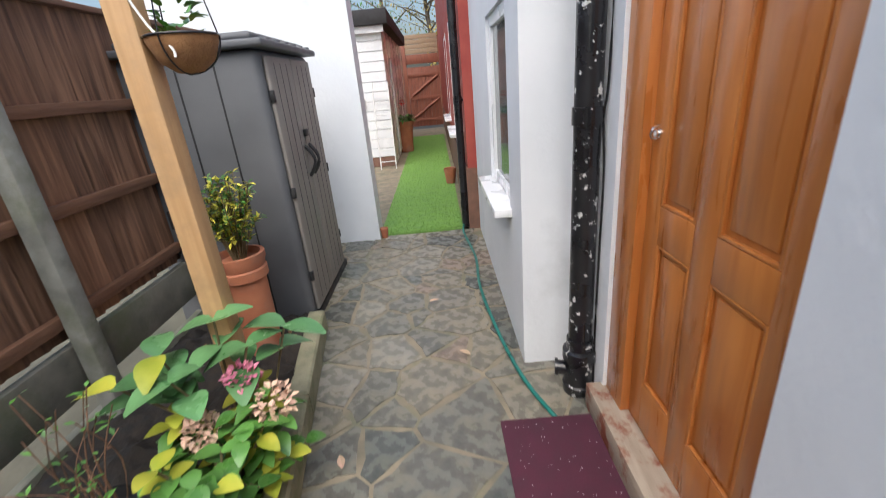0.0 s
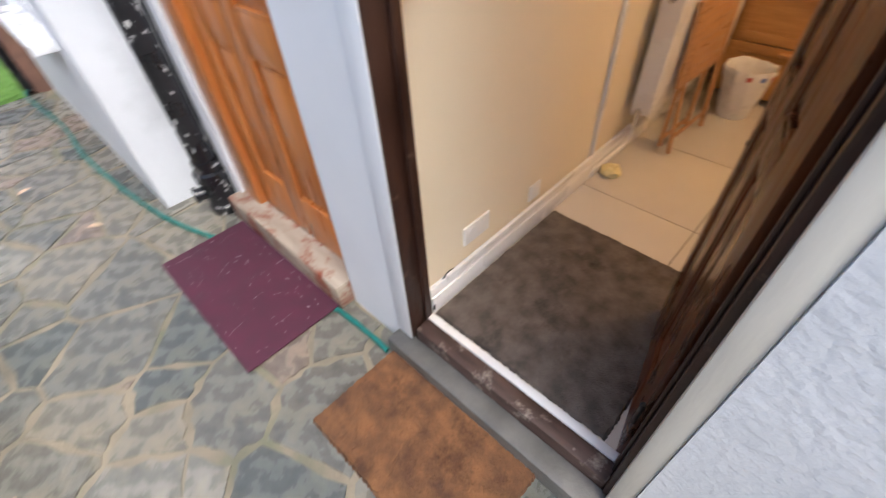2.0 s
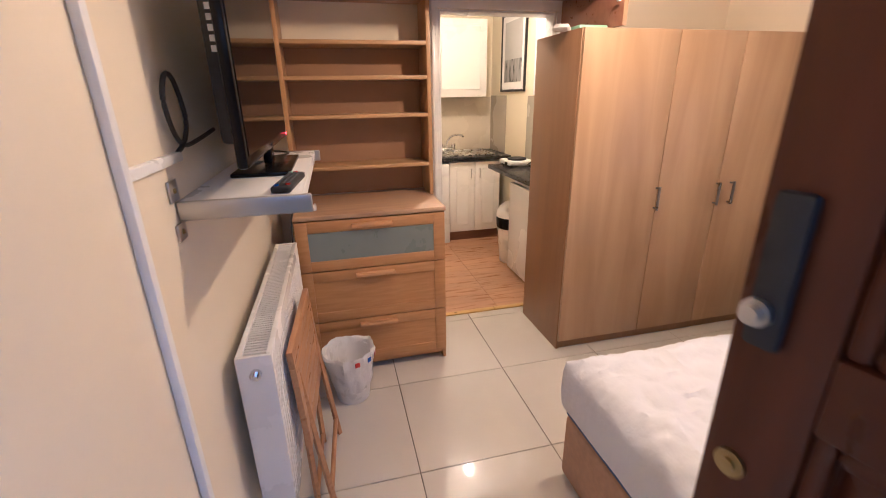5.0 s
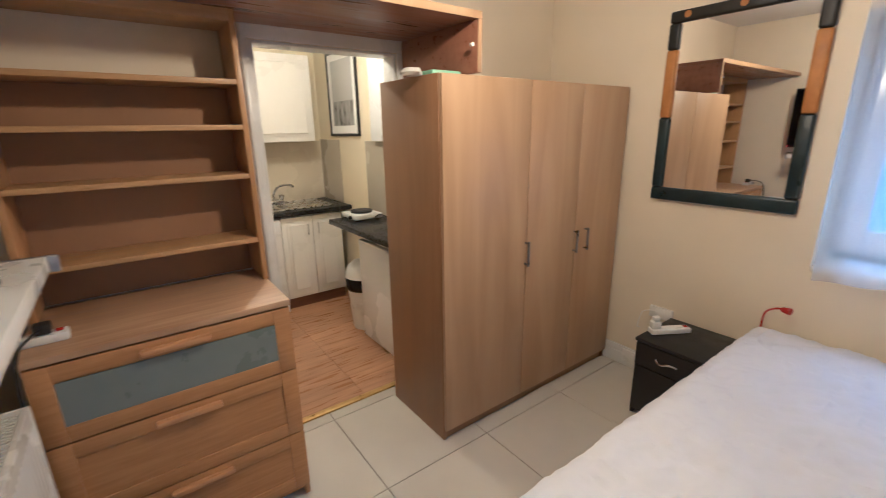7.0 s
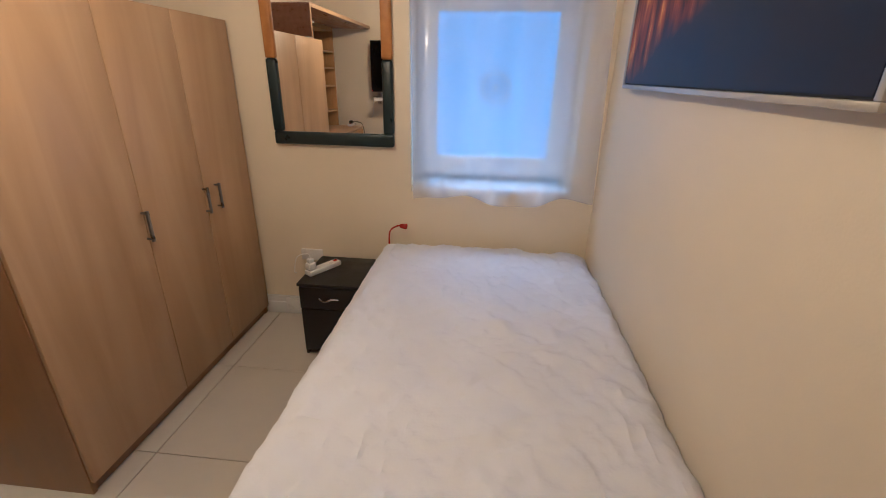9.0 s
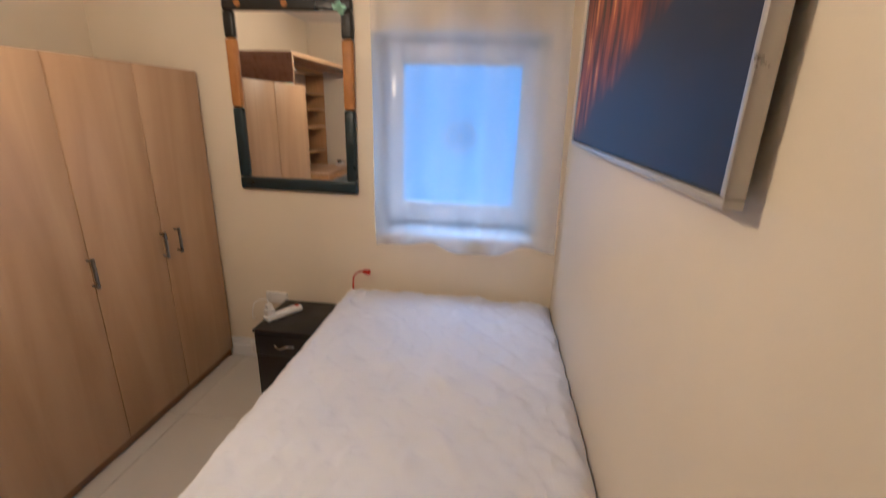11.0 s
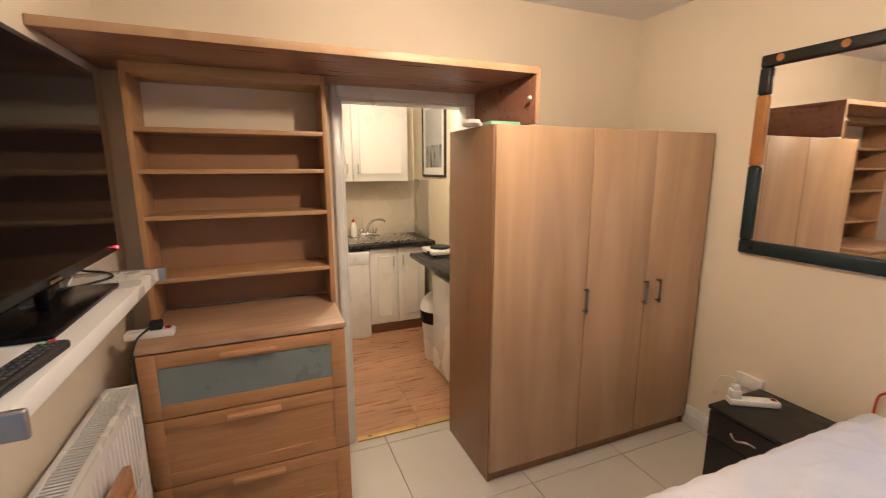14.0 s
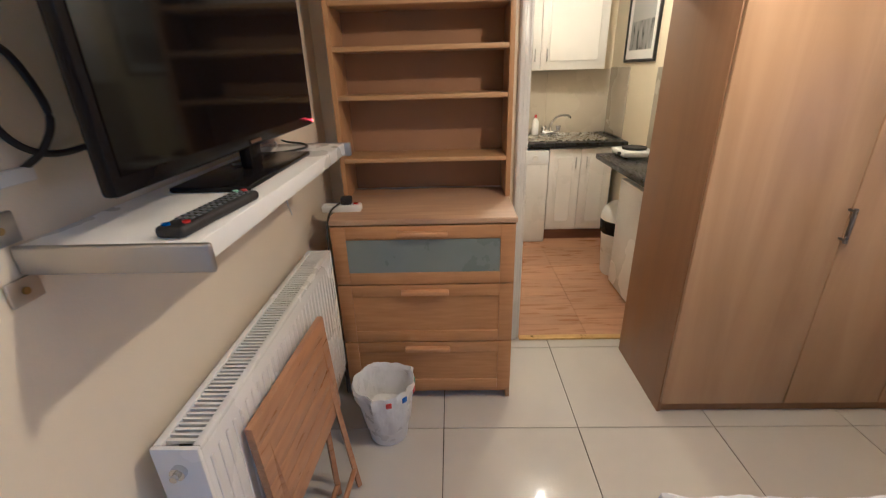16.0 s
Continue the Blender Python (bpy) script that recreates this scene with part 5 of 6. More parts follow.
    part("night_latch", box(B(), (0.560, 0.0, 1.295), (0.586, 0.012, 1.415), 0.005), M["black_matt"], c)
    bm = cyl(B(), (0.577, 0.012, 1.325), (0.577, 0.018, 1.325), 0.011, 18)
    cyl(bm, (0.577, 0.018, 1.325), (0.577, 0.026, 1.325), 0.007, 14)
    part("latch_knob", bm, M["steel"], c)
    part("door_viewer", lathe(B(), [(0.019, 0.0), (0.019, 0.005), (0.015, 0.010), (0.009, 0.013), (0.0, 0.013)], seg=20), M["black_matt"], c).matrix_basis = pose(0.348, 0, 1.405, -90)
    part("screw_hole", cyl(B(), (0.574, 0.0, 0.71), (0.574, 0.003, 0.71), 0.007, 12), M["black_matt"], c)
    for zz in (0.25, 1.7):
        part("hinge", cyl(B(), (0.0, 0.004, zz - 0.05), (0.0, 0.004, zz + 0.05), 0.007, 10), M["black_matt"], c)
front_door()

c = thing("door_keep", (1.172, 0.915, 1.125), "black night latch keep on the door frame", "door latch")
part("keep", box(B(), (-0.03, -0.045, 0.0), (0.006, -0.012, 0.085), 0.006), M["black_gloss"], c)
part("keep_bar", box(B(), (-0.024, -0.052, 0.02), (0.0, -0.044, 0.062), 0.003), M["chrome"], c)


# ---- kitchen ----
def kdoor(bm_parent, w, h, at, handle_y, handle_z, axis="x", m="cab_white"):
    """Raised panel cabinet door facing -x, w along y, h along z, at its low corner."""
    x, y, z = at
    bm = B()
    box(bm, (x, y, z), (x + 0.018, y + w, z + h), 0.004)
    f = 0.055
    d = part("door", bm, M[m], bm_parent)
    part("panel_moulding", box(B(), (x - 0.006, y + f - 0.008, z + f - 0.008), (x - 0.0002, y + w - f + 0.008, z + h - f + 0.008), 0.0027), M[m], d)
    part("raised_panel", box(B(), (x - 0.016, y + f + 0.014, z + f + 0.014), (x - 0.0062, y + w - f - 0.014, z + h - f - 0.014), 0.0044, 1), M[m], d)
    bm = B()
    cyl(bm, (x - 0.026, y + handle_y, z + handle_z - 0.05), (x - 0.026, y + handle_y, z + handle_z + 0.05), 0.005, 8)
    for s in (-0.042, 0.042):
        cyl(bm, (x - 0.026, y + handle_y, z + handle_z + s), (x + 0.001, y + handle_y, z + handle_z + s), 0.004, 8)
    part("handle", bm, M["steel"], d)


def kitchen():
    c = thing("base_cabinet", (5.80, -1.12, 0), "cream two door kitchen base unit under the sink", "kitchen cabinet")
    part("carcass", box(B(), (0.02, 0, 0.10), (0.58, 0.56, 0.86), 0.002), M["cab_white"], c)
    part("plinth", box(B(), (0.04, 0, 0.0), (0.06, 0.56, 0.10)), M["plinth"], c)
    kdoor(c, 0.276, 0.74, (0.0, 0.282, 0.115), 0.045, 0.62)
    kdoor(c, 0.276, 0.74, (0.0, 0.002, 0.115), 0.231, 0.62)
    c = thing("washing_machine", (5.76, -0.55, 0), "white front loading washing machine", "washing machine")
    part("casing", box(B(), (0.0, 0.0, 0.0), (0.6, 0.60, 0.85), 0.01), M["white_plastic"], c)
    part("control_panel", box(B(), (-0.006, 0.01, 0.73), (0.0, 0.59, 0.84), 0.004), M["upvc"], c)
    part("dial", cyl(B(), (-0.02, 0.12, 0.785), (-0.005, 0.12, 0.785), 0.025, 16), M["white_plastic"], c)
    bm = B()
    ring = [Vector((-0.012, 0.36 + 0.155 * math.cos(k * math.tau / 28), 0.42 + 0.155 * math.sin(k * math.tau / 28))) for k in range(29)]
    tube(bm, ring, 0.022, 8)
    part("door_ring", bm, M["white_plastic"], c)
    part("door_glass", cyl(B(), (-0.01, 0.36, 0.42), (0.001, 0.36, 0.42), 0.12, 24), M["black_gloss"], c)
    bm = B()
    box(bm, (5.755, -1.218, 0.872), (6.398, 0.15, 0.910), 0.005)
    solid("worktop", bm, M["worktop"], "black speckled kitchen worktop along the wall", "worktop")
    bm = B()
    box(bm, (4.36, -1.218, 0.862), (5.30, -0.80, 0.900), 0.005)
    solid("worktop", bm, M["worktop"], "black worktop shelf beside the doorway", "worktop")
    c = thing("sink", (5.86, -1.08, 0.9105), "stainless steel inset sink with drainer", "sink")
    bm = B()
    for a, b in [((0, 0, 0), (0.47, 0.03, 0.012)), ((0, 0.37, 0), (0.47, 0.86, 0.010)), ((0, 0.03, 0), (0.05, 0.37, 0.012)), ((0.42, 0.03, 0), (0.47, 0.37, 0.012))]:
        box(bm, a, b, 0.003)
    box(bm, (0.05, 0.03, 0.0), (0.42, 0.37, 0.002))
    part("bowl_rim", bm, M["sink"], c)
    for k in range(7):
        part("drainer_rib", box(B(), (0.06, 0.43 + 0.055 * k, 0.010), (0.41, 0.445 + 0.055 * k, 0.0135), 0.001), M["sink"], c)
    c = thing("tap", (6.27, -0.66, 0.9225), "chrome mixer tap with a swan neck spout", "tap")
    bm = B()
    box(bm, (-0.025, -0.09, 0.0), (0.025, 0.09, 0.03), 0.01)
    part("body", bm, M["chrome"], c)
    part("spout", tube(B(), smooth_path([(0, 0, 0.02), (0, 0, 0.09), (-0.05, -0.04, 0.16), (-0.14, -0.10, 0.18), (-0.19, -0.13, 0.165)], 8), 0.011, 10), M["chrome"], c)
    for y in (-0.07, 0.07):
        part("handle", lathe(B(), [(0.016, 0.03), (0.020, 0.05), (0.026, 0.06), (0.024, 0.075), (0.0, 0.078)], (0, y, 0), 16), M["chrome"], c)
    c = thing("soap_bottle", (6.22, -0.50, 0.925), "clear soap bottle with an orange cap", "bottle")
    part("bottle", lathe(B(), [(0.03, 0), (0.032, 0.01), (0.032, 0.11), (0.018, 0.14), (0.012, 0.15)], seg=18), M["white_plastic"], c)
    part("cap", cyl(B(), (0, 0, 0.15), (0, 0, 0.18), 0.012, 12), M["red_plastic"], c)
    c = thing("wall_cabinet", (6.085, -1.052, 1.49), "cream double door kitchen wall cabinet", "kitchen cabinet")
    part("carcass", box(B(), (0.02, 0.0, 0.0), (0.313, 1.128, 0.745), 0.002), M["cab_white"], c)
    kdoor(c, 0.560, 0.74, (0.0, 0.002, 0.002), 0.51, 0.12)
    kdoor(c, 0.560, 0.74, (0.0, 0.566, 0.002), 0.05, 0.12)
    c = thing("undercounter_fridge", (4.38, -1.21, 0), "white undercounter fridge with a plain door", "fridge")
    part("casing", box(B(), (0.0, 0.0, 0.0), (0.545, 0.30, 0.855), 0.006), M["white_plastic"], c)
    part("door", box(B(), (0.0, 0.302, 0.02), (0.545, 0.342, 0.80), 0.008), M["upvc"], c)
    part("handle", box(B(), (0.10, 0.3422, 0.79), (0.50, 0.352, 0.805), 0.003), M["white_plastic"], c)
    c = thing("pedal_bin", (5.10, -0.985, 0), "white swing lid bin with a black liner", "waste bin")
    part("body", lathe(B(), [(0.11, 0), (0.115, 0.01), (0.148, 0.42), (0.148, 0.44)], seg=28), M["white_plastic"], c)
    part("liner", lathe(B(), [(0.146, 0.34), (0.153, 0.36), (0.156, 0.43), (0.150, 0.445), (0.143, 0.44)], seg=28), M["black_gloss"], c, "black bin liner folded over the rim")
    part("lid", lathe(B(), [(0.155, 0.445), (0.152, 0.48), (0.13, 0.53), (0.09, 0.565), (0.0, 0.58)], seg=28), M["white_plastic"], c)
    c = thing("hot_plate", (5.17, -1.03, 0.9005), "white single ring electric hot plate", "hot plate")
    part("body", box(B(), (-0.13, -0.12, 0.01), (0.13, 0.12, 0.05), 0.012), M["white_plastic"], c)
    part("ring", cyl(B(), (0, 0, 0.05), (0, 0, 0.066), 0.085, 28), M["black_matt"], c)
    part("dial", cyl(B(), (-0.06, 0.12, 0.03), (-0.06, 0.135, 0.03), 0.014, 14), M["black_matt"], c)
    for x in (-0.1, 0.1):
        for y in (-0.09, 0.09):
            part("foot", cyl(B(), (x, y, 0), (x, y, 0.012), 0.012, 10), M["black_matt"], c)
    part("cord", tube(B(), smooth_path([(-0.13, -0.05, 0.02), (-0.2, -0.06, 0.05), (-0.26, -0.12, 0.02), (-0.33, -0.15, 0.006)], 6), 0.004), M["black_matt"], c)
    c = thing("wall_cabinet", (4.40, -1.2185, 1.50), "white kitchen wall cabinet near the doorway", "kitchen cabinet")
    part("carcass", box(B(), (0, 0, 0), (0.80, 0.05, 0.66), 0.003), M["upvc"], c)
    c = thing("framed_picture", (5.47, -1.2185, 1.535), "framed grey city skyline picture in a dark frame", "picture")
    W, H, f = 0.60, 0.72, 0.022
    for a, b in [((0, 0, 0), (W, 0.02, f)), ((0, 0, H - f), (W, 0.02, H)), ((0, 0, f), (f, 0.02, H - f)), ((W - f, 0, f), (W, 0.02, H - f))]:
        part("frame", box(B(), a, b, 0.002), M["black_frame"], c)
    part("mount", box(B(), (f, 0.002, f), (W - f, 0.010, H - f)), M["paper"], c)
    grey = mat("grey_skyline_print", (0.10, 0.10, 0.10), (0.34, 0.34, 0.33), 7, stretch=(3, 1, 0.8), rough=0.35, bump=0.0)
    pale = mat("grey_sky_print", (0.36, 0.36, 0.35), (0.44, 0.44, 0.43), 2, rough=0.35, bump=0.0)
    part("print_sky", box(B(), (0.09, 0.0102, 0.30), (W - 0.09, 0.0122, H - 0.08)), pale, c)
    part("print_city", box(B(), (0.09, 0.0102, 0.09), (W - 0.09, 0.0122, 0.2998)), grey, c)
kitchen()

# ---- yard ----
c = thing("door_mat", (0.80, 1.73, GZ), "purple ribbed door mat on the paving", "door mat")
part("mat", box(B(), (-0.25, -0.425, 0.008), (0.25, 0.425, 0.018), 0.004), M["purple_mat"], c)
rng = random.Random(8)
bm = B()
for k in range(110):
    x, y, a = rng.uniform(-0.23, 0.23), rng.uniform(-0.4, 0.4), rng.uniform(0, 3.1)
    box(bm, (x - 0.004 * rng.random() - 0.001, y - 0.0006, 0.0182), (x + 0.002, y + 0.0006, 0.0190), rot=Euler((0, 0, a)).to_quaternion())
tagged(part("lint", bm, M["paper"], c, "pale bits of lint"), kind="stuff")
c = thing("door_mat", (0.80, 0.625, GZ), "worn brown coir door mat before the step", "door mat")
part("mat", pile(-0.19, -0.33, 0.19, 0.34, 0.004, 0.024, 4, 70, 110), M["coir"], c)


def orange_door():
    c = thing("door_2", (1.10, 1.34, 0.0), "varnished orange pine four panel door, closed", "door", kind="structure")
    W, H, T = 0.80, 1.95, 0.04
    for a, b in [((-0.012, -0.0555, GZ + 0.1), (0.06, -0.0505, 1.975)), ((-0.035, 0.692, GZ + 0.1), (0.06, W + 0.056, 1.975)), ((-0.035, -0.0505, 1.927), (0.06, 0.692, 1.975))]:
        part("door_frame", box(B(), a, b, 0.005), M["orange_door"], c)
    ys = [(-0.050, 0.055), (0.055, 0.285), (0.285, 0.39), (0.39, 0.595), (0.595, 0.69)]
    zs = [(0.02, 0.24), (0.24, 0.835), (0.835, 0.975), (0.975, 1.80), (1.80, 1.925)]
    bm = B()
    for k in (0, 2, 4):
        box(bm, (0, ys[k][0], zs[0][0]), (T, ys[k][1], zs[4][1]), 0.003)
    for k in (0, 2, 4):
        for q in (1, 3):
            box(bm, (0, ys[q][0], zs[k][0]), (T, ys[q][1], zs[k][1]), 0.003)
    leaf = part("door_leaf", bm, M["orange_door"], c)
    for q in (1, 3):
        for k in (1, 3):
            (ya, yb), (za, zb) = ys[q], zs[k]
            bm = B()
            box(bm, (0.016, ya, za), (T - 0.002, yb, zb))
            box(bm, (0.008, ya + 0.03, za + 0.03), (0.02, yb - 0.03, zb - 0.03), 0.007)
            for a, b in [((0.0, ya, za), (0.016, ya + 0.012, zb)), ((0.0, yb - 0.012, za), (0.016, yb, zb)), ((0.0, ya + 0.012, za), (0.016, yb - 0.012, za + 0.012)), ((0.0, ya + 0.012, zb - 0.012), (0.016, yb - 0.012, zb))]:
                box(bm, a, b, 0.005)
            part("door_panel", bm, M["orange_door"], leaf)
    bm = cyl(B(), (-0.006, 0.645, 1.21), (0.0, 0.645, 1.21), 0.017, 18)
    cyl(bm, (-0.016, 0.645, 1.21), (-0.006, 0.645, 1.21), 0.011, 14)
    lock = part("lock", bm, M["chrome"], c, "small chrome cylinder lock with pull")
    part("pull", tube(B(), smooth_path([(-0.008, 0.64, 1.235), (-0.03, 0.635, 1.225), (-0.03, 0.64, 1.20), (-0.012, 0.645, 1.19)], 6), 0.004), M["chrome"], lock)
    part("door_sill", box(B(), (-0.12, -0.055, GZ + 0.005), (0.05, W + 0.09, 0.018), 0.006), M["worn_sill"], c, "flaking red and bare wood sill")
orange_door()


def downpipe(name, at, r, z0, z1, m, label):
    c = thing(name, at, label, "drainpipe")
    part("pipe", cyl(B(), (0, 0, z0), (0, 0, z1), r, 24), m, c)
    for z in (z0 + 0.26, z0 + 1.35, z0 + 2.6):
        if z < z1:
            part("collar", cyl(B(), (0, 0, z - 0.035), (0, 0, z + 0.035), r * 1.14, 24), m, c)
            part("bracket", box(B(), (0.0, -0.012, z - 0.012), (r + 0.05, 0.03, z + 0.012), 0.004), M["pipe_plain"], c)
    return c

dp = downpipe("drainpipe", (0.985, 2.35, 0), 0.056, GZ + 0.02, 3.0, M["pipe"], "thick black soil pipe with flaking white patches")
bm = B()
lathe(bm, [(0.075, GZ), (0.08, GZ + 0.05), (0.072, GZ + 0.06), (0.072, GZ + 0.19), (0.082, GZ + 0.2), (0.082, GZ + 0.25), (0.066, GZ + 0.26)], seg=24)
cyl(bm, (0.0, 0, GZ + 0.13), (-0.11, 0.03, GZ + 0.13), 0.035, 16)
cyl(bm, (-0.10, 0.028, GZ + 0.13), (-0.115, 0.032, GZ + 0.13), 0.045, 16)
part("boot", bm, M["pipe"], dp)
bm = B()
tube(bm, smooth_path([(1.042, 2.30, 2.9), (1.042, 2.29, 1.5), (1.035, 2.31, 1.25), (1.042, 2.30, 1.0), (1.042, 2.31, 0.4), (1.042, 2.30, -0.05)], 6), 0.005)
solid("outdoor_cable", bm, M["pipe_plain"], "thin black cable clipped beside the soil pipe", "cable")
downpipe("drainpipe", (0.605, 5.17, 0), 0.04, GZ, 4.5, M["pipe_plain"], "slim black drainpipe at the alley corner")

bm = B()
tube(bm, smooth_path([(0.60, 5.9, GZ + 0.02), (0.62, 5.4, GZ + 0.02), (0.56, 4.95, GZ + 0.022), (0.62, 4.2, GZ + 0.022), (0.60, 3.6, GZ + 0.022), (0.64, 3.0, GZ + 0.022), (0.69, 2.6, GZ + 0.022), (0.74, 2.36, GZ + 0.022), (0.80, 2.19, GZ + 0.016), (0.84, 2.10, GZ - 0.004),
                      (0.92, 1.7, GZ - 0.005), (0.955, 1.36, GZ - 0.004), (0.965, 1.27, GZ + 0.014), (0.972, 1.1, GZ + 0.022), (0.972, 0.98, GZ + 0.016)], 10), 0.011, 10)
solid("garden_hose", bm, M["hose"], "green garden hose lying along the house wall", "garden hose")


def fence():
    f = thing("fence", (-1.42, 0, 0), "brown close board fence with rails and concrete gravel boards", "fence")
    y, k = -1.4, 0
    rng = random.Random(2)
    base = None
    while y < 4.9:
        w = 0.112
        bm = B()
        v = [(-0.028, 0), (-0.006, w + 0.02), (-0.034, w + 0.02), (-0.036, 0)]
        lo, hi = [bm.verts.new((x, yy, 0)) for x, yy in v], [bm.verts.new((x, yy, 1.46)) for x, yy in v]
        for i in range(4):
            bm.faces.new((lo[i], lo[(i + 1) % 4], hi[(i + 1) % 4], hi[i]))
        bm.faces.new(lo[::-1])
        bm.faces.new(hi)
        if base is None:
            base = part("board", bm, M["fence"], f)
            o = base
        else:
            bm.free()
            o = new("board", base.data)
            o.parent = f
        o.matrix_basis = pose(rng.uniform(-0.003, 0.003), y, 0.47 + rng.uniform(-0.008, 0.0))
        y += w
    for z in (0.56, 1.02, 1.46):
        part("rail", box(B(), (-0.012, -1.4, z - 0.03), (0.030, 4.92, z + 0.03), 0.006), M["fence_rail"], f)
    part("capping", box(B(), (-0.045, -1.4, 1.925), (0.03, 4.92, 1.955), 0.006), M["fence_rail"], f)
    for z in (GZ - 0.05, 0.20):
        for ya in (-1.4, 0.5, 2.37):
            part("gravel_board", box(B(), (-0.02, ya, z), (0.028, ya + 1.85 if ya < 2 else 4.92, z + 0.243), 0.006), M["concrete"], f, "stained concrete gravel board")
    for yy in (0.44, 2.30):
        part("post", box(B(), (0.032, yy - 0.045, GZ - 0.05), (0.122, yy + 0.045, 1.98), 0.012), M["post_concrete"], f, "weathered concrete post")
fence()


def shed():
    c = thing("storage_shed", (-0.62, 3.26, GZ), "grey plastic garden storage shed with panelled doors", "shed")
    W, D, H = 0.94, 1.08, 1.88
    bm = box(B(), (-W, 0.0, 0.04), (0.0, D, H - 0.06), 0.05, 4)
    part("body", bm, M["shed_dark"], c, "smooth dark grey plastic side walls")
    for x in (-0.72, -0.49, -0.26):
        part("groove_rib", box(B(), (x - 0.005, -0.006, 0.10), (x + 0.005, 0.001, H - 0.1), 0.002), M["black_matt"], c)
    part("base", box(B(), (-W - 0.01, -0.02, 0.0), (0.02, D + 0.02, 0.06), 0.01), M["black_matt"], c)
    for ya, yb in ((0.06, 0.52), (0.525, 0.985)):
        d = part("door", box(B(), (0.0005, ya, 0.08), (0.028, yb, H - 0.10), 0.012, 3), M["shed_light"], c, "taupe ribbed plastic door")
        n = 4
        for k in range(1, n):
            y = ya + (yb - ya) * k / n
            part("groove", box(B(), (0.0275, y - 0.004, 0.12), (0.0292, y + 0.004, H - 0.14)), M["black_matt"], d)
        yh = ya if ya < 0.1 else yb
        for z in (0.35, 0.95, 1.55):
            part("hinge", box(B(), (0.006, yh - 0.012, z - 0.035), (0.034, yh + 0.012, z + 0.035), 0.003), M["black_matt"], d)
        ym = yb - 0.05 if ya < 0.1 else ya + 0.05
        s = 1 if ya < 0.1 else -1
        pts = [(0.028 + 0.055 * math.sin(math.pi * k / 10), ym, 0.98 + 0.22 * k / 10) for k in range(11)]
        part("handle", tube(B(), pts, 0.013, 8), M["black_matt"], d, "curved black handle")
    part("latch", box(B(), (0.028, 0.49, 1.26), (0.05, 0.56, 1.31), 0.006), M["black_matt"], c)
    bm = B()
    box(bm, (-W - 0.05, -0.05, H - 0.06), (0.06, D + 0.05, H - 0.015), 0.015, 3)
    box(bm, (-W + 0.02, 0.02, H - 0.016), (-0.02, D - 0.02, H + 0.03), 0.02, 3)
    for k in range(6):
        y = 0.1 + k * 0.17
        box(bm, (-0.1, y, H - 0.02), (0.05, y + 0.05, H), 0.006)
    part("roof", bm, M["shed_dark"], c)
shed()
c = thing("broken_panel", (-1.36, 3.22, 0.0), "leaning white edged broken sheet behind the shed", "sheet")
part("sheet", box(B(), (-0.004, -0.004, 0.0), (0.006, 0.03, 1.72), 0.002), M["white_gloss"], c)
part("bracket", box(B(), (0.0, -0.06, 0.70), (0.06, -0.011, 0.82), 0.006), M["black_matt"], c)


# raised bed: soil and concrete edging
def edge_x(y):
    return -0.13 - 0.145 * (y - 0.5)

bm = B()
n = 150
rows = []
for j in range(n + 1):
    y = -1.2 + 4.4 * j / n
    row = []
    for i in range(41):
        u = i / 40
        x = -1.395 + (edge_x(y) - 0.10 + 1.395) * u
        row.append(bm.verts.new((x, y, -0.02 + 0.05 * noise.noise((x * 5, y * 5, 0)) + 0.035 * noise.noise((x * 19, y * 19, 3)) + 0.06 * (1 - u) ** 2)))
    rows.append(row)
for j in range(n):
    for i in range(40):
        bm.faces.new((rows[j][i], rows[j][i + 1], rows[j + 1][i + 1], rows[j + 1][i]))
solid("soil", bm, M["soil"], kind="structure")
rng = random.Random(12)
for k in range(5):
    ya, yb = -1.2 + 0.88 * k, -1.2 + 0.88 * (k + 1) - 0.012
    bm = B()
    lo = [(edge_x(ya) - 0.11, ya), (edge_x(ya), ya), (edge_x(yb), yb), (edge_x(yb) - 0.11, yb)]
    prism(bm, lo, GZ - 0.1, 0.035 + rng.uniform(-0.008, 0.008), 0.012)
    solid("kerb_edging", bm, M["kerb"], "mossy concrete edging of the raised bed", "edging", group="bed edging")
bm = B()
for k in range(150):
    y = rng.uniform(-0.4, 3.0)
    x = rng.uniform(-1.3, edge_x(y) - 0.14)
    s = rng.uniform(0.008, 0.022)
    box(bm, (x - s, y - s * 0.5, 0.0), (x + s, y + s * 0.5, s * 0.5 + 0.012), 0.002, 1, rot=Euler((rng.uniform(-.4, .4), rng.uniform(-.4, .4), rng.uniform(0, 3))).to_quaternion())
solid("bark_chips", bm, M["fence_rail"], "brown bark chips scattered on wet soil", "bark chips", kind="stuff")

# timber post with hanging basket
c = timber_post = thing("timber_post", (-0.585, 2.12, 0.0), "new square softwood post standing in the bed", "post")
part("post", box(B(), (-0.045, -0.045, -0.05), (0.045, 0.045, 2.6), 0.006), M["post_timber"], c)
part("arm", box(B(), (-0.03, -0.02, 2.30), (0.22, 0.02, 2.34), 0.004), M["post_timber"], c)


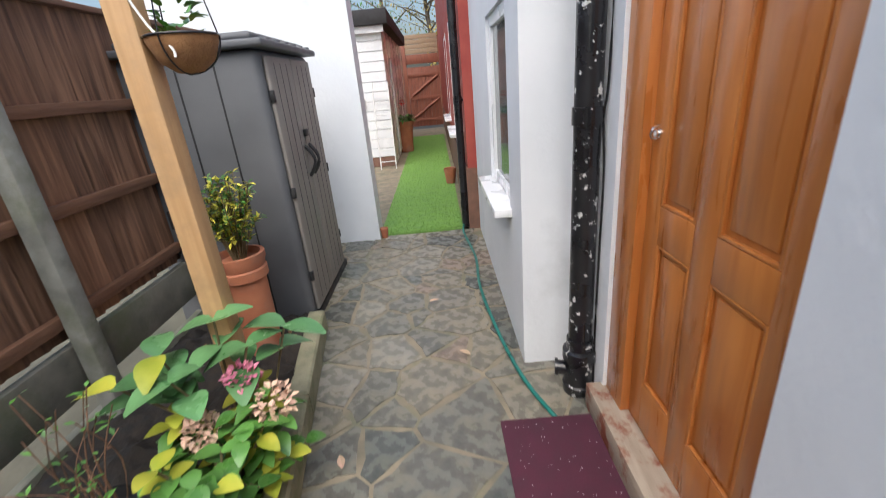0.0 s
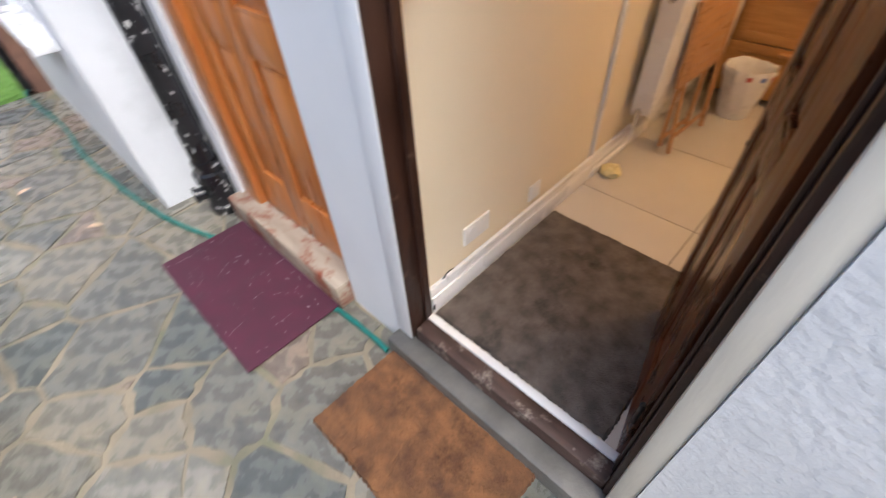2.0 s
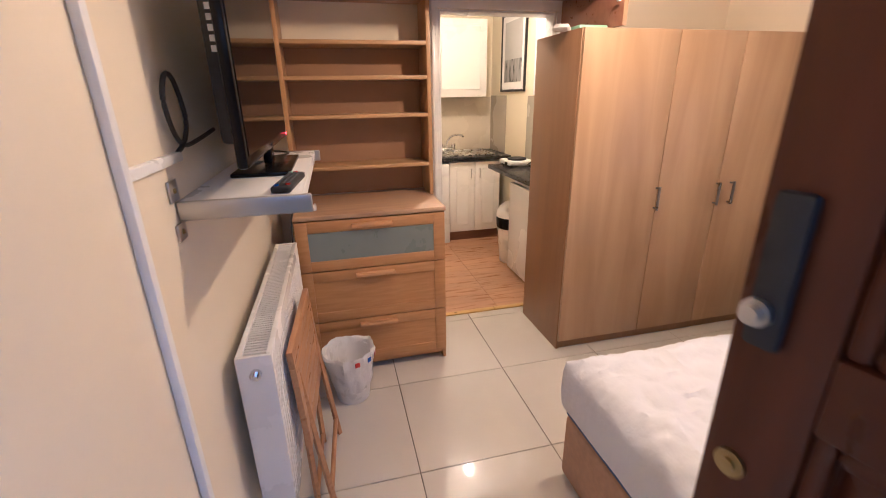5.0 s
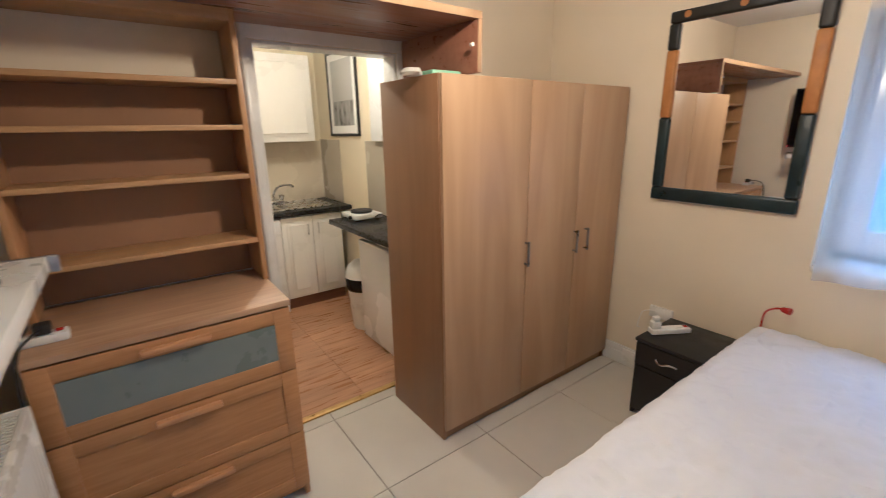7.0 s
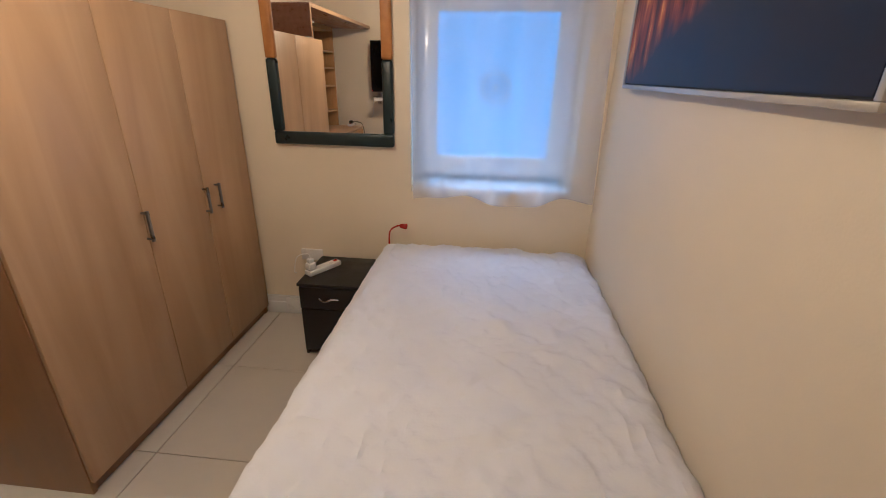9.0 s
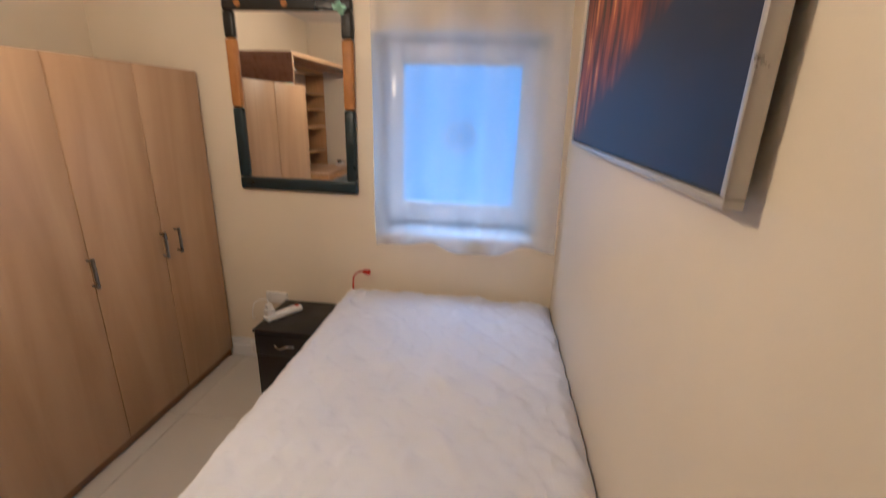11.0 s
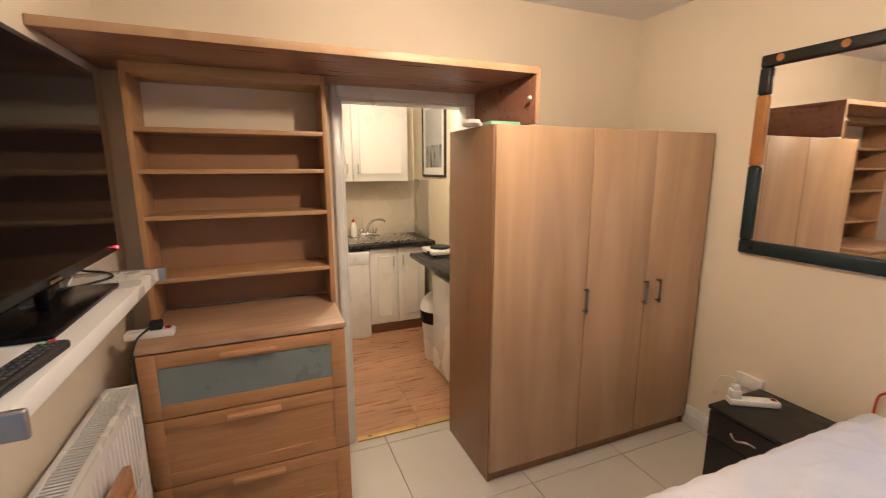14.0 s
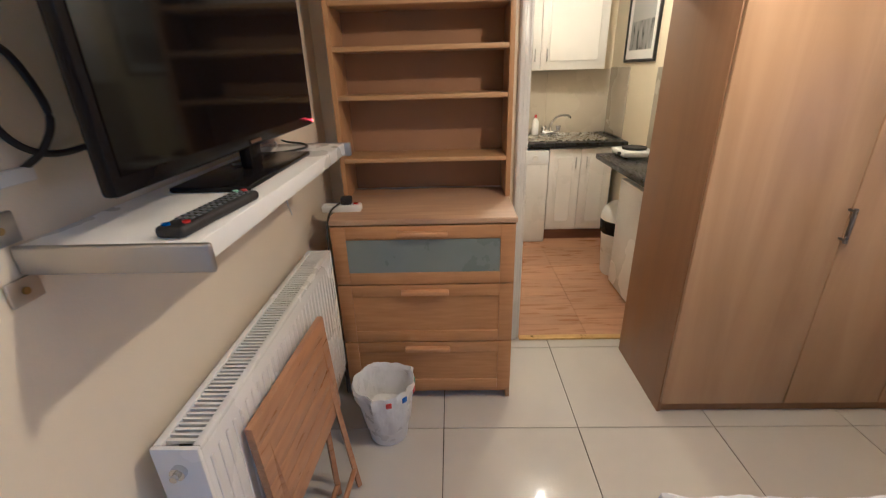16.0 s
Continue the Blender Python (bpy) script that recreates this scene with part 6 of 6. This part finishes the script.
def leaf(bm, at, way, length, width, droop=0.25, fold=0.15, seg=4, up=Vector((0, 0, 1))):
    way = Vector(way).normalized()
    side = way.cross(up)
    side = side.normalized() if side.length > 1e-3 else Vector((1, 0, 0))
    nrm = side.cross(way)
    rows = []
    for k in range(seg + 1):
        t = k / seg
        w = width * (math.sin(math.pi * (0.06 + 0.9 * t ** 0.85)) ** 0.9)
        p = Vector(at) + way * (length * t) - Vector((0, 0, 1)) * (droop * length * t * t)
        rows.append((bm.verts.new(p - side * w / 2 + nrm * fold * w), bm.verts.new(p), bm.verts.new(p + side * w / 2 + nrm * fold * w)))
    for a, b in zip(rows, rows[1:]):
        bm.faces.new((a[0], a[1], b[1], b[0]))
        bm.faces.new((a[1], a[2], b[2], b[1]))


def ball(bm, at, r, n, rng, size, squash=1.0):
    for k in range(n):
        z = 1 - 2 * (k + 0.5) / n
        a = k * 2.39996
        s = math.sqrt(max(0, 1 - z * z))
        d = Vector((s * math.cos(a), s * math.sin(a), z * squash))
        leaf(bm, Vector(at) + d * r * rng.uniform(0.75, 0.95), (d + Vector((rng.uniform(-.9, .9), rng.uniform(-.9, .9), rng.uniform(-.9, .9)))), size * rng.uniform(0.7, 1.2), size * rng.uniform(0.7, 1.0), 0.0, 0.2, 2)


def basket():
    c = thing("hanging_basket", (-0.44, 2.14, 1.60), "hanging basket with coco liner and a small green plant", "hanging basket")
    part("liner", lathe(B(), [(0.0, -0.075), (0.04, -0.07), (0.085, -0.035), (0.108, 0.02), (0.112, 0.04), (0.10, 0.04), (0.0, 0.03)], seg=24), M["coco"], c)
    ring = [Vector((0.113 * math.cos(k * math.tau / 24), 0.113 * math.sin(k * math.tau / 24), 0.04)) for k in range(25)]
    part("wire_rim", tube(B(), ring, 0.004, 6), M["pipe_plain"], c)
    for a in range(3):
        t = a * math.tau / 3 + 0.4
        part("chain", tube(B(), [(0.11 * math.cos(t), 0.11 * math.sin(t), 0.04), (0.0, 0.0, 0.70)], 0.0025, 5), M["pipe_plain"], c)
        pts = [(0.113 * math.cos(t) * math.cos(q), 0.113 * math.sin(t) * math.cos(q), 0.04 - 0.117 * math.sin(q)) for q in [math.pi / 2 * k / 8 for k in range(9)]]
        part("wire_rib", tube(B(), pts, 0.003, 5), M["pipe_plain"], c)
    rng = random.Random(3)
    bm = B()
    for k in range(34):
        a = rng.uniform(0, math.tau)
        leaf(bm, (0.05 * math.cos(a), 0.05 * math.sin(a), 0.04 + rng.random() * 0.09), (math.cos(a), math.sin(a), rng.uniform(0.2, 1.2)), rng.uniform(0.03, 0.06), rng.uniform(0.02, 0.04))
    part("plant", bm, M["leaf"], c)
basket()
bm = tube(B(), smooth_path([(-0.60, 2.07, 2.2), (-0.56, 2.068, 1.85), (-0.50, 2.06, 1.68), (-0.43, 2.04, 1.60), (-0.42, 2.03, 1.57)], 8), 0.004, 6)
cord = part("cord", bm, M["white_plastic"], timber_post, "loose white cord hanging down the post")
cord.matrix_basis = pose(0.585, -2.12, 0.0)


def potted_bush():
    c = thing("potted_shrub", (-0.83, 2.86, 0.0), "yellow green variegated shrub in a terracotta chimney pot", "potted plant")
    part("pot", lathe(B(), [(0.11, -0.05), (0.112, 0.0), (0.118, 0.46), (0.138, 0.47), (0.138, 0.52), (0.128, 0.53), (0.142, 0.575), (0.142, 0.61), (0.12, 0.612), (0.115, 0.57), (0.0, 0.56)], seg=32), M["terracotta"], c)
    rng = random.Random(9)
    stems = B()
    g, y = B(), B()
    for k in range(60):
        a, s = rng.uniform(0, math.tau), rng.uniform(0.15, 1.0)
        end = Vector((0.19 * s * math.cos(a), 0.19 * s * math.sin(a), 0.66 + rng.uniform(0.10, 0.40)))
        start = Vector((0.03 * math.cos(a), 0.03 * math.sin(a), 0.56))
        mid = (start + end) / 2 + Vector((0, 0, 0.05))
        pts = smooth_path([start, mid, end], 4)
        tube(stems, pts, 0.003, 4)
        for q in range(22):
            p = pts[rng.randrange(3, len(pts))]
            d = Vector((rng.uniform(-1, 1), rng.uniform(-1, 1), rng.uniform(-0.3, 0.9)))
            leaf(y if rng.random() < 0.52 else g, p, d, rng.uniform(0.028, 0.05), rng.uniform(0.016, 0.027), 0.1, 0.2, 2)
    part("stem", stems, M["stem"], c)
    part("foliage", g, M["leaf"], c)
    part("foliage", y, M["leaf_variegated"], c, "yellow variegated leaves")
potted_bush()


def hydrangea():
    c = thing("hydrangea", (-0.56, 1.78, -0.02), "hydrangea with yellowing leaves and fading flower heads", "shrub")
    rng = random.Random(21)
    stems, g, y, big = B(), B(), B(), B()
    def shoot(base, tip, leaves, size, target, n_pairs=3):
        base, tip = Vector(base), Vector(tip)
        mid = (base + tip) / 2 + Vector((rng.uniform(-.03, .03), rng.uniform(-.03, .03), 0.05))
        pts = smooth_path([base, mid, tip], 6)
        tube(stems, pts, 0.005, 5)
        for k in range(n_pairs):
            p = pts[-1 - k * 3]
            a0 = rng.uniform(0, math.pi) + k * math.pi / 2
            for s in (0, math.pi):
                a = a0 + s + rng.uniform(-.3, .3)
                leaf(target if rng.random() > (0.03 if target is big else 0.16) else y, p, (math.cos(a), math.sin(a), rng.uniform(0.0, 0.5)), size * rng.uniform(0.75, 1.15), size * rng.uniform(0.56, 0.74), rng.uniform(0.2, 0.5), 0.12, 6)
    # tall leafy shoots at the back
    for bx, by, tx, ty, tz in ((-0.05, 0.22, -0.17, 0.12, 0.60), (-0.02, 0.25, 0.0, 0.24, 0.66), (0.0, 0.2, -0.32, 0.06, 0.52), (0.05, 0.28, 0.24, 0.30, 0.58), (-0.05, 0.2, -0.08, 0.02, 0.55), (0.0, 0.15, -0.22, 0.16, 0.50), (0.02, 0.2, 0.12, 0.2, 0.56)):
        shoot((bx, by, 0), (tx, ty, tz), 4, 0.175, big, 2)
    for k in range(62):
        a = rng.uniform(0, math.tau)
        r = rng.uniform(0.05, 0.30)
        tx, ty = 0.06 + r * math.cos(a), -0.05 + 0.34 * math.sin(a) * rng.uniform(0.3, 1)
        shoot((tx * 0.3, ty * 0.4, 0), (tx, ty, rng.uniform(0.12, 0.42)), 4, 0.10, g if rng.random() < 0.68 else y, 2)
    part("stem", stems, M["stem"], c)
    part("foliage", big, M["leaf_big"], c, "broad glossy green leaves")
    part("foliage", g, M["leaf"], c)
    part("foliage", y, M["leaf_yellow"], c, "yellow autumn leaves")
    for at, r, m in (((0.10, 0.14, 0.46), 0.055, "petal_pink"), ((0.24, 0.06, 0.40), 0.068, "petal_pale"), ((0.00, -0.02, 0.36), 0.062, "petal_pale"), ((-0.02, -0.22, 0.18), 0.058, "petal_pale")):
        bm = B()
        ball(bm, at, r, 90, rng, 0.030, 0.85)
        tube(bm, [(at[0] * 0.5, at[1] * 0.5, 0.0), (at[0], at[1], at[2])], 0.005, 5)
        part("flower_head", bm, M[m], c, "rounded fading flower head")
hydrangea()


def fern():
    c = thing("fern", (-0.70, 1.33, 0.0), "bright green fern growing in the raised bed", "fern")
    rng = random.Random(33)
    bm = B()
    for k in range(15):
        a = k * math.tau / 15 + rng.uniform(-.2, .2)
        L = rng.uniform(0.20, 0.32)
        for q in range(1, 17):
            t = q / 17
            p = Vector((math.cos(a) * L * t, math.sin(a) * L * t, 0.02 + 0.30 * L * math.sin(t * 2.5) * 2))
            w = 0.075 * math.sin(math.pi * (0.15 + 0.8 * t)) * (1.15 - t)
            for s in (-1, 1):
                d = Vector((-math.sin(a) * s, math.cos(a) * s, 0.05)) + 0.45 * Vector((math.cos(a), math.sin(a), 0))
                leaf(bm, p, d, w, 0.014, 0.15, 0.1, 2)
        tube(bm, [(math.cos(a) * L * t, math.sin(a) * L * t, 0.02 + 0.30 * L * math.sin(t * 2.5) * 2) for t in [q / 8 for q in range(9)]], 0.002, 4)
    part("fronds", bm, M["fern"], c)
fern()


def silver_bush(name, at, n, spread, tall, seed, label):
    c = thing(name, at, label, "shrub")
    rng = random.Random(seed)
    bm, st = B(), B()
    for k in range(n):
        a, s = rng.uniform(0, math.tau), rng.random() ** 0.6
        base = Vector((0.3 * spread[0] * s * math.cos(a), 0.3 * spread[1] * s * math.sin(a), 0))
        tip = Vector((spread[0] * s * math.cos(a), spread[1] * s * math.sin(a), tall * rng.uniform(0.5, 1.0) * (1.15 - 0.45 * s)))
        tube(st, [base, (base + tip) / 2 + Vector((0, 0, 0.02)), tip], 0.003, 4)
        for q in range(18):
            t = 0.45 + 0.55 * q / 18
            p = base.lerp(tip, t)
            b = q * 2.4
            leaf(bm, p, (math.cos(b), math.sin(b), 0.8), rng.uniform(0.035, 0.058), 0.010, 0.1, 0.2, 2)
    part("stem", st, M["stem"], c)
    part("foliage", bm, M["silver"], c)
silver_bush("silver_shrub", (-0.44, 0.98, 0.0), 120, (0.34, 0.28), 0.27, 5, "silver grey leaved shrub spilling over the edging")
silver_bush("silver_shrub", (-0.98, 1.16, 0.02), 16, (0.10, 0.12), 0.36, 6, "thin silver grey shrub stems by the gravel board")
silver_bush("silver_shrub", (-0.60, 0.45, 0.0), 70, (0.42, 0.36), 0.26, 7, "silver grey leaved shrub spilling over the edging")

c = thing("plant_pot", (-0.86, 1.60, 0.0), "black plastic pot with bare twigs", "plant pot")
part("pot", lathe(B(), [(0.10, -0.03), (0.105, 0.0), (0.135, 0.13), (0.142, 0.13), (0.142, 0.15), (0.13, 0.15), (0.12, 0.11), (0.0, 0.105)], seg=28), M["black_matt"], c)
rng = random.Random(14)
bm, lf = B(), B()
for k in range(26):
    a = rng.uniform(0, math.tau)
    p0 = Vector((0.05 * math.cos(a), 0.05 * math.sin(a), 0.10))
    p2 = p0 + Vector((rng.uniform(-0.28, 0.12), rng.uniform(-0.2, 0.2), rng.uniform(0.08, 0.55)))
    pts = smooth_path([p0, (p0 + p2) / 2 + Vector((rng.uniform(-.05, .05), rng.uniform(-.05, .05), 0.04)), p2], 5)
    tube(bm, pts, 0.0022, 4)
    for q in range(3):
        leaf(lf, pts[rng.randrange(4, len(pts))], (rng.uniform(-1, 1), rng.uniform(-1, 1), 0.3), rng.uniform(0.02, 0.045), 0.016, 0.1, 0.1, 2)
part("twig", bm, M["fence"], c)
part("foliage", lf, M["leaf"], c)
bm = box(B(), (-0.475, 1.42, 0.03), (-0.425, 1.47, 0.055), 0.008, rot=Euler((0.3, 0.2, 0.6)).to_quaternion())
solid("blue_scrap", bm, M["blue_plastic"], "crumpled blue plastic scrap on the soil", "scrap")
for (x, y, a) in ((-0.24, 1.42, 0.4), (-0.17, 1.95, 1.9), (0.45, 2.7, 2.5), (0.2, 3.4, 0.3)):
    bm = B()
    leaf(bm, (x, y, GZ + 0.022), (math.cos(a), math.sin(a), 0.02), 0.075, 0.035, 0.0, 0.25, 4)
    solid("fallen_leaf", bm, M["petal_pale"], "curled pale fallen leaf on the paving", "leaf", group="fallen leaves")

for (x, y, r, h, nm) in ((-0.30, 5.0, 0.045, 0.11, "small empty terracotta pot by the white wall"), (0.52, 7.4, 0.10, 0.24, "terracotta pot beside the house wall")):
    bm = lathe(B(), [(r * 0.7, 0), (r * 0.95, h * 0.8), (r, h * 0.8), (r, h), (r * 0.9, h), (r * 0.65, 0.01), (0, 0.01)], (x, y, GZ + 0.005), 22)
    solid("flower_pot", bm, M["terracotta"], nm, "flower pot")

# white clad outbuilding beyond the wall
c = thing("outbuilding", (-0.52, 9.5, GZ), "white weatherboarded outbuilding with a black felt roof", "outbuilding")
part("wall", box(B(), (-2.6, 0.02, 0.0), (-0.02, 5.0, 2.72)), M["upvc"], c)
for k in range(14):
    z = 0.2 + 0.18 * k
    part("board", box(B(), (-2.6, -0.004, z), (0.0, 0.0195, z + 0.168), 0.004, 1), M["upvc"], c)
part("plinth", box(B(), (-2.6, 0.0, 0.0), (0.0, 0.019, 0.19)), M["brick_dark"], c)
part("roof", box(B(), (-2.75, -0.18, 2.60), (0.16, 5.1, 2.86), 0.02), M["roof_felt"], c)
part("fascia", box(B(), (-2.7, -0.10, 2.48), (0.06, -0.06, 2.5995)), M["upvc"], c)
part("door", box(B(), (-0.0195, 1.3, 0.1), (0.012, 2.2, 2.1), 0.006), M["white_gloss"], c)
part("door_handle", box(B(), (0.012, 1.36, 1.05), (0.05, 1.46, 1.08), 0.006), M["chrome"], c)
part("meter_box", box(B(), (-0.62, -0.09, 1.15), (-0.46, -0.0045, 1.35), 0.01), M["white_plastic"], c)

c = thing("clothes_airer", (-0.80, 9.1, GZ), "white folded clothes airer leaning on the outbuilding", "clothes airer")
for x in (0.0, 0.30):
    part("rail", cyl(B(), (x, 0, 0), (x, 0.28, 1.62), 0.012, 8), M["white_gloss"], c)
for k in range(7):
    z = 0.15 + 0.22 * k
    part("rung", cyl(B(), (0, z * 0.173, z), (0.30, z * 0.173, z), 0.008, 8), M["white_gloss"], c)
c = thing("potted_plant", (-0.40, 11.3, GZ), "leafy plant in a tall terracotta pot", "potted plant")
part("pot", lathe(B(), [(0.15, 0), (0.19, 0.62), (0.22, 0.62), (0.22, 0.72), (0.19, 0.72), (0.0, 0.66)], seg=24), M["terracotta"], c)
bm = B()
rng = random.Random(6)
for k in range(150):
    a = rng.uniform(0, math.tau)
    leaf(bm, (0.1 * math.cos(a), 0.1 * math.sin(a), 0.68 + rng.random() * 0.15), (math.cos(a), math.sin(a), rng.uniform(0, 1.2)), rng.uniform(0.12, 0.28), 0.05, 0.5, 0.1, 3)
part("foliage", bm, M["leaf"], c)
bm = B()
ball(bm, (0.0, -0.1, 1.15), 0.05, 40, rng, 0.04)
part("flower", bm, M["red_plastic"], c)

# gate, panel over it
c = thing("gate", (-0.50, 16.6, GZ), "closed red brown ledged and braced timber gate", "gate")
for k in range(9):
    part("board", box(B(), (0.02 + k * 0.122, 0, 0.08), (0.138 + k * 0.122, 0.025, 2.05), 0.003), M["gate"], c)
for z in (0.3, 1.05, 1.8):
    part("ledge", box(B(), (0.03, -0.03, z - 0.06), (1.11, -0.001, z + 0.06), 0.004), M["gate"], c)
for za, zb in ((0.36, 0.99), (1.11, 1.74)):
    bm = tube(B(), [(0.10, -0.02, za), (1.05, -0.02, zb)], 0.05, 4)
    part("brace", bm, M["gate"], c)
for x in (-0.12, 1.12):
    part("post", box(B(), (x, -0.02, 0), (x + 0.13, 0.11, 3.0), 0.006), M["gate"], c)
part("lintel_board", box(B(), (0.012, 0.0, 2.15), (1.118, 0.03, 2.45), 0.004), M["gate"], c)
for k in range(4):
    part("panel_board", box(B(), (0.012, 0.0, 2.47 + 0.15 * k), (1.118, 0.025, 2.61 + 0.15 * k), 0.004), M["old_panel"], c)
walls("wall_alley_end", [((-2.6, 16.6, GZ), (-0.63, 16.8, 3.0))], M["brick_dark"])


def tree(at, h, seed):
    c = thing("tree", at, "thin autumn tree with yellowing leaves behind the gate", "tree", group="trees behind the gate")
    rng = random.Random(seed)
    bm, lf = B(), B()
    tube(bm, smooth_path([(0, 0, 0), (0.1, 0.05, h * 0.35), (-0.08, 0.1, h * 0.7), (0.05, 0, h)], 6), lambda t: 0.16 * (1 - 0.85 * t), 8)
    for k in range(26):
        z = h * rng.uniform(0.3, 0.98)
        a = rng.uniform(0, math.tau)
        L = (h - z) * 0.35 + rng.uniform(0.5, 1.3)
        e = Vector((L * math.cos(a), L * math.sin(a), z + L * rng.uniform(0.2, 0.7)))
        pts = smooth_path([(0, 0, z), (e.x * 0.5, e.y * 0.5, (z + e.z) / 2 + 0.12), e], 4)
        tube(bm, pts, lambda t: 0.04 * (1 - 0.85 * t), 5)
        for q in range(70):
            p = pts[rng.randrange(2, len(pts))] + Vector((rng.gauss(0, .3), rng.gauss(0, .3), rng.gauss(0, .25)))
            leaf(lf, p, (rng.uniform(-1, 1), rng.uniform(-1, 1), rng.uniform(-1, .5)), rng.uniform(0.08, 0.16), rng.uniform(0.05, 0.09), 0.1, 0.1, 2)
    part("trunk", bm, M["bark"], c)
    part("crown", lf, M["autumn"] if seed % 2 else M["leaf"], c)
tree((0.4, 21.0, GZ), 7.5, 1)
tree((-1.6, 22.5, GZ), 8.5, 2)
tree((2.3, 24.0, GZ), 9.0, 3)
tree((-3.6, 20.0, GZ), 7.0, 5)

# ---- pieces: floor tiles, planks, paving ----
def floor_tiles():
    s = 0.61
    x0, y0 = 2.267 - 2 * s, 0.352 - 5 * s
    cache = {}
    for i in range(6):
        for j in range(7):
            xa, xb = max(x0 + i * s, 1.125) + 0.0018, min(x0 + (i + 1) * s, EX + 0.008) - 0.0018
            ya, yb = max(y0 + j * s, SY + 0.002) + 0.0018, min(y0 + (j + 1) * s, NY - 0.002) - 0.0018
            if xb - xa < 0.02 or yb - ya < 0.02:
                continue
            key = (round(xb - xa, 3), round(yb - ya, 3))
            if key not in cache:
                cache[key] = mesh_of("floor_tile", box(B(), (0, 0, -0.01), (xb - xa, yb - ya, 0.0), 0.0012, 1), M["tile"])
            o = new("floor_tile", cache[key])
            o.parent = floor_room
            o.location = (xa, ya, 0)
floor_tiles()


def kitchen_planks():
    f = bpy.data.objects["floor_kitchen"]
    w, L = 0.128, 0.706
    me = mesh_of("plank", box(B(), (0, 0, -0.012), (w - 0.0012, L - 0.0012, 0.0), 0.001, 1), M["laminate_floor"])
    for i in range(17):
        for j in range(3):
            o = new("plank", me)
            o.parent = f
            o.location = (EX + 0.013 + i * w, -1.215 + j * 0.706, 0)
kitchen_planks()


def splash_sheets():
    k = thing("splashback", (0, 0, 0), "plain beige splashback sheets above the worktops", "splashback", kind="structure")
    for a, b in (((6.392, -1.216, 0.912), (6.3995, -0.62, 1.487)), ((6.392, -0.617, 0.912), (6.3995, 0.15, 1.487))):
        part("sheet", box(B(), a, b, 0.001, 1), M["splash"], k)
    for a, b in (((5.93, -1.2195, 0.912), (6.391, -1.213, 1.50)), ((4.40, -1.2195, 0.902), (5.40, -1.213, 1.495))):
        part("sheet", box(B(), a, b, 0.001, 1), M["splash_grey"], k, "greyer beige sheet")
splash_sheets()


def clip_poly(poly, nx, ny, d):
    """The part of poly with nx*x + ny*y <= d."""
    out = []
    for k in range(len(poly)):
        p, q = poly[k], poly[(k + 1) % len(poly)]
        a, b = nx * p[0] + ny * p[1] - d, nx * q[0] + ny * q[1] - d
        if a <= 0:
            out.append(p)
        if a * b < 0:
            t = a / (a - b)
            out.append((p[0] + t * (q[0] - p[0]), p[1] + t * (q[1] - p[1])))
    return out


def crazy_paving():
    pv = walls("pavement", [((-1.38, -3.9, GZ - 0.08), (1.06, 5.06, GZ - 0.003)), ((-2.4, 5.2, GZ - 0.08), (0.66, 16.6, GZ - 0.012))], M["mortar"])
    rng = random.Random(17)
    x0, x1, y0, y1 = -0.80, 1.05, -2.0, 5.05
    seeds = []
    tries = 0
    while len(seeds) < 165 and tries < 60000:
        tries += 1
        p = (rng.uniform(x0, x1), rng.uniform(y0, y1))
        gap = rng.choice((0.09, 0.14, 0.20, 0.33))
        if all((p[0] - q[0]) ** 2 + (p[1] - q[1]) ** 2 > gap * gap for q in seeds):
            seeds.append(p)
    weight = [rng.choice((0.0, 0.006, 0.016, 0.03)) for q in seeds]
    for i, p in enumerate(seeds):
        if p[1] > 2.65 and p[0] > 0.86:
            continue
        poly = [(x0, y0), (x1, y0), (x1, y1), (x0, y1)]
        for j, q in enumerate(seeds):
            if i == j or (p[0] - q[0]) ** 2 + (p[1] - q[1]) ** 2 > 1.0:
                continue
            nx, ny = q[0] - p[0], q[1] - p[1]
            ln = math.hypot(nx, ny)
            nx, ny = nx / ln, ny / ln
            poly = clip_poly(poly, nx, ny, nx * (p[0] + q[0]) / 2 + ny * (p[1] + q[1]) / 2 + (weight[i] - weight[j]) / (2 * ln) - rng.uniform(0.003, 0.013))
            if len(poly) < 3:
                break
        if len(poly) < 3:
            continue
        # rough the outline a little
        rough = []
        for k in range(len(poly)):
            a, b = poly[k], poly[(k + 1) % len(poly)]
            rough.append(a)
            L = math.hypot(b[0] - a[0], b[1] - a[1])
            if L > 0.1:
                for t in (0.22, 0.45, 0.7):
                    w = rng.uniform(-0.018, 0.004)
                    mx, my = a[0] + (b[0] - a[0]) * t, a[1] + (b[1] - a[1]) * t
                    dx, dy = mx - p[0], my - p[1]
                    dl = math.hypot(dx, dy)
                    rough.append((mx + dx / dl * w, my + dy / dl * w))
        local = [(x - p[0], y - p[1]) for x, y in rough]
        bm = B()
        tilt = rng.uniform(-0.004, 0.004), rng.uniform(-0.004, 0.004)
        lo = [bm.verts.new((x, y, -0.02)) for x, y in local]
        hi = [bm.verts.new((x * 0.985, y * 0.985, 0.0 + tilt[0] * x * 4 + tilt[1] * y * 4)) for x, y in local]
        n = len(local)
        bm.faces.new(hi)
        for k in range(n):
            bm.faces.new((lo[k], lo[(k + 1) % n], hi[(k + 1) % n], hi[k]))
        o = new("paving_stone", mesh_of("paving_stone", bm, M["stone"], True))
        o.parent = pv
        o.location = (p[0], p[1], GZ + 0.002)
crazy_paving()
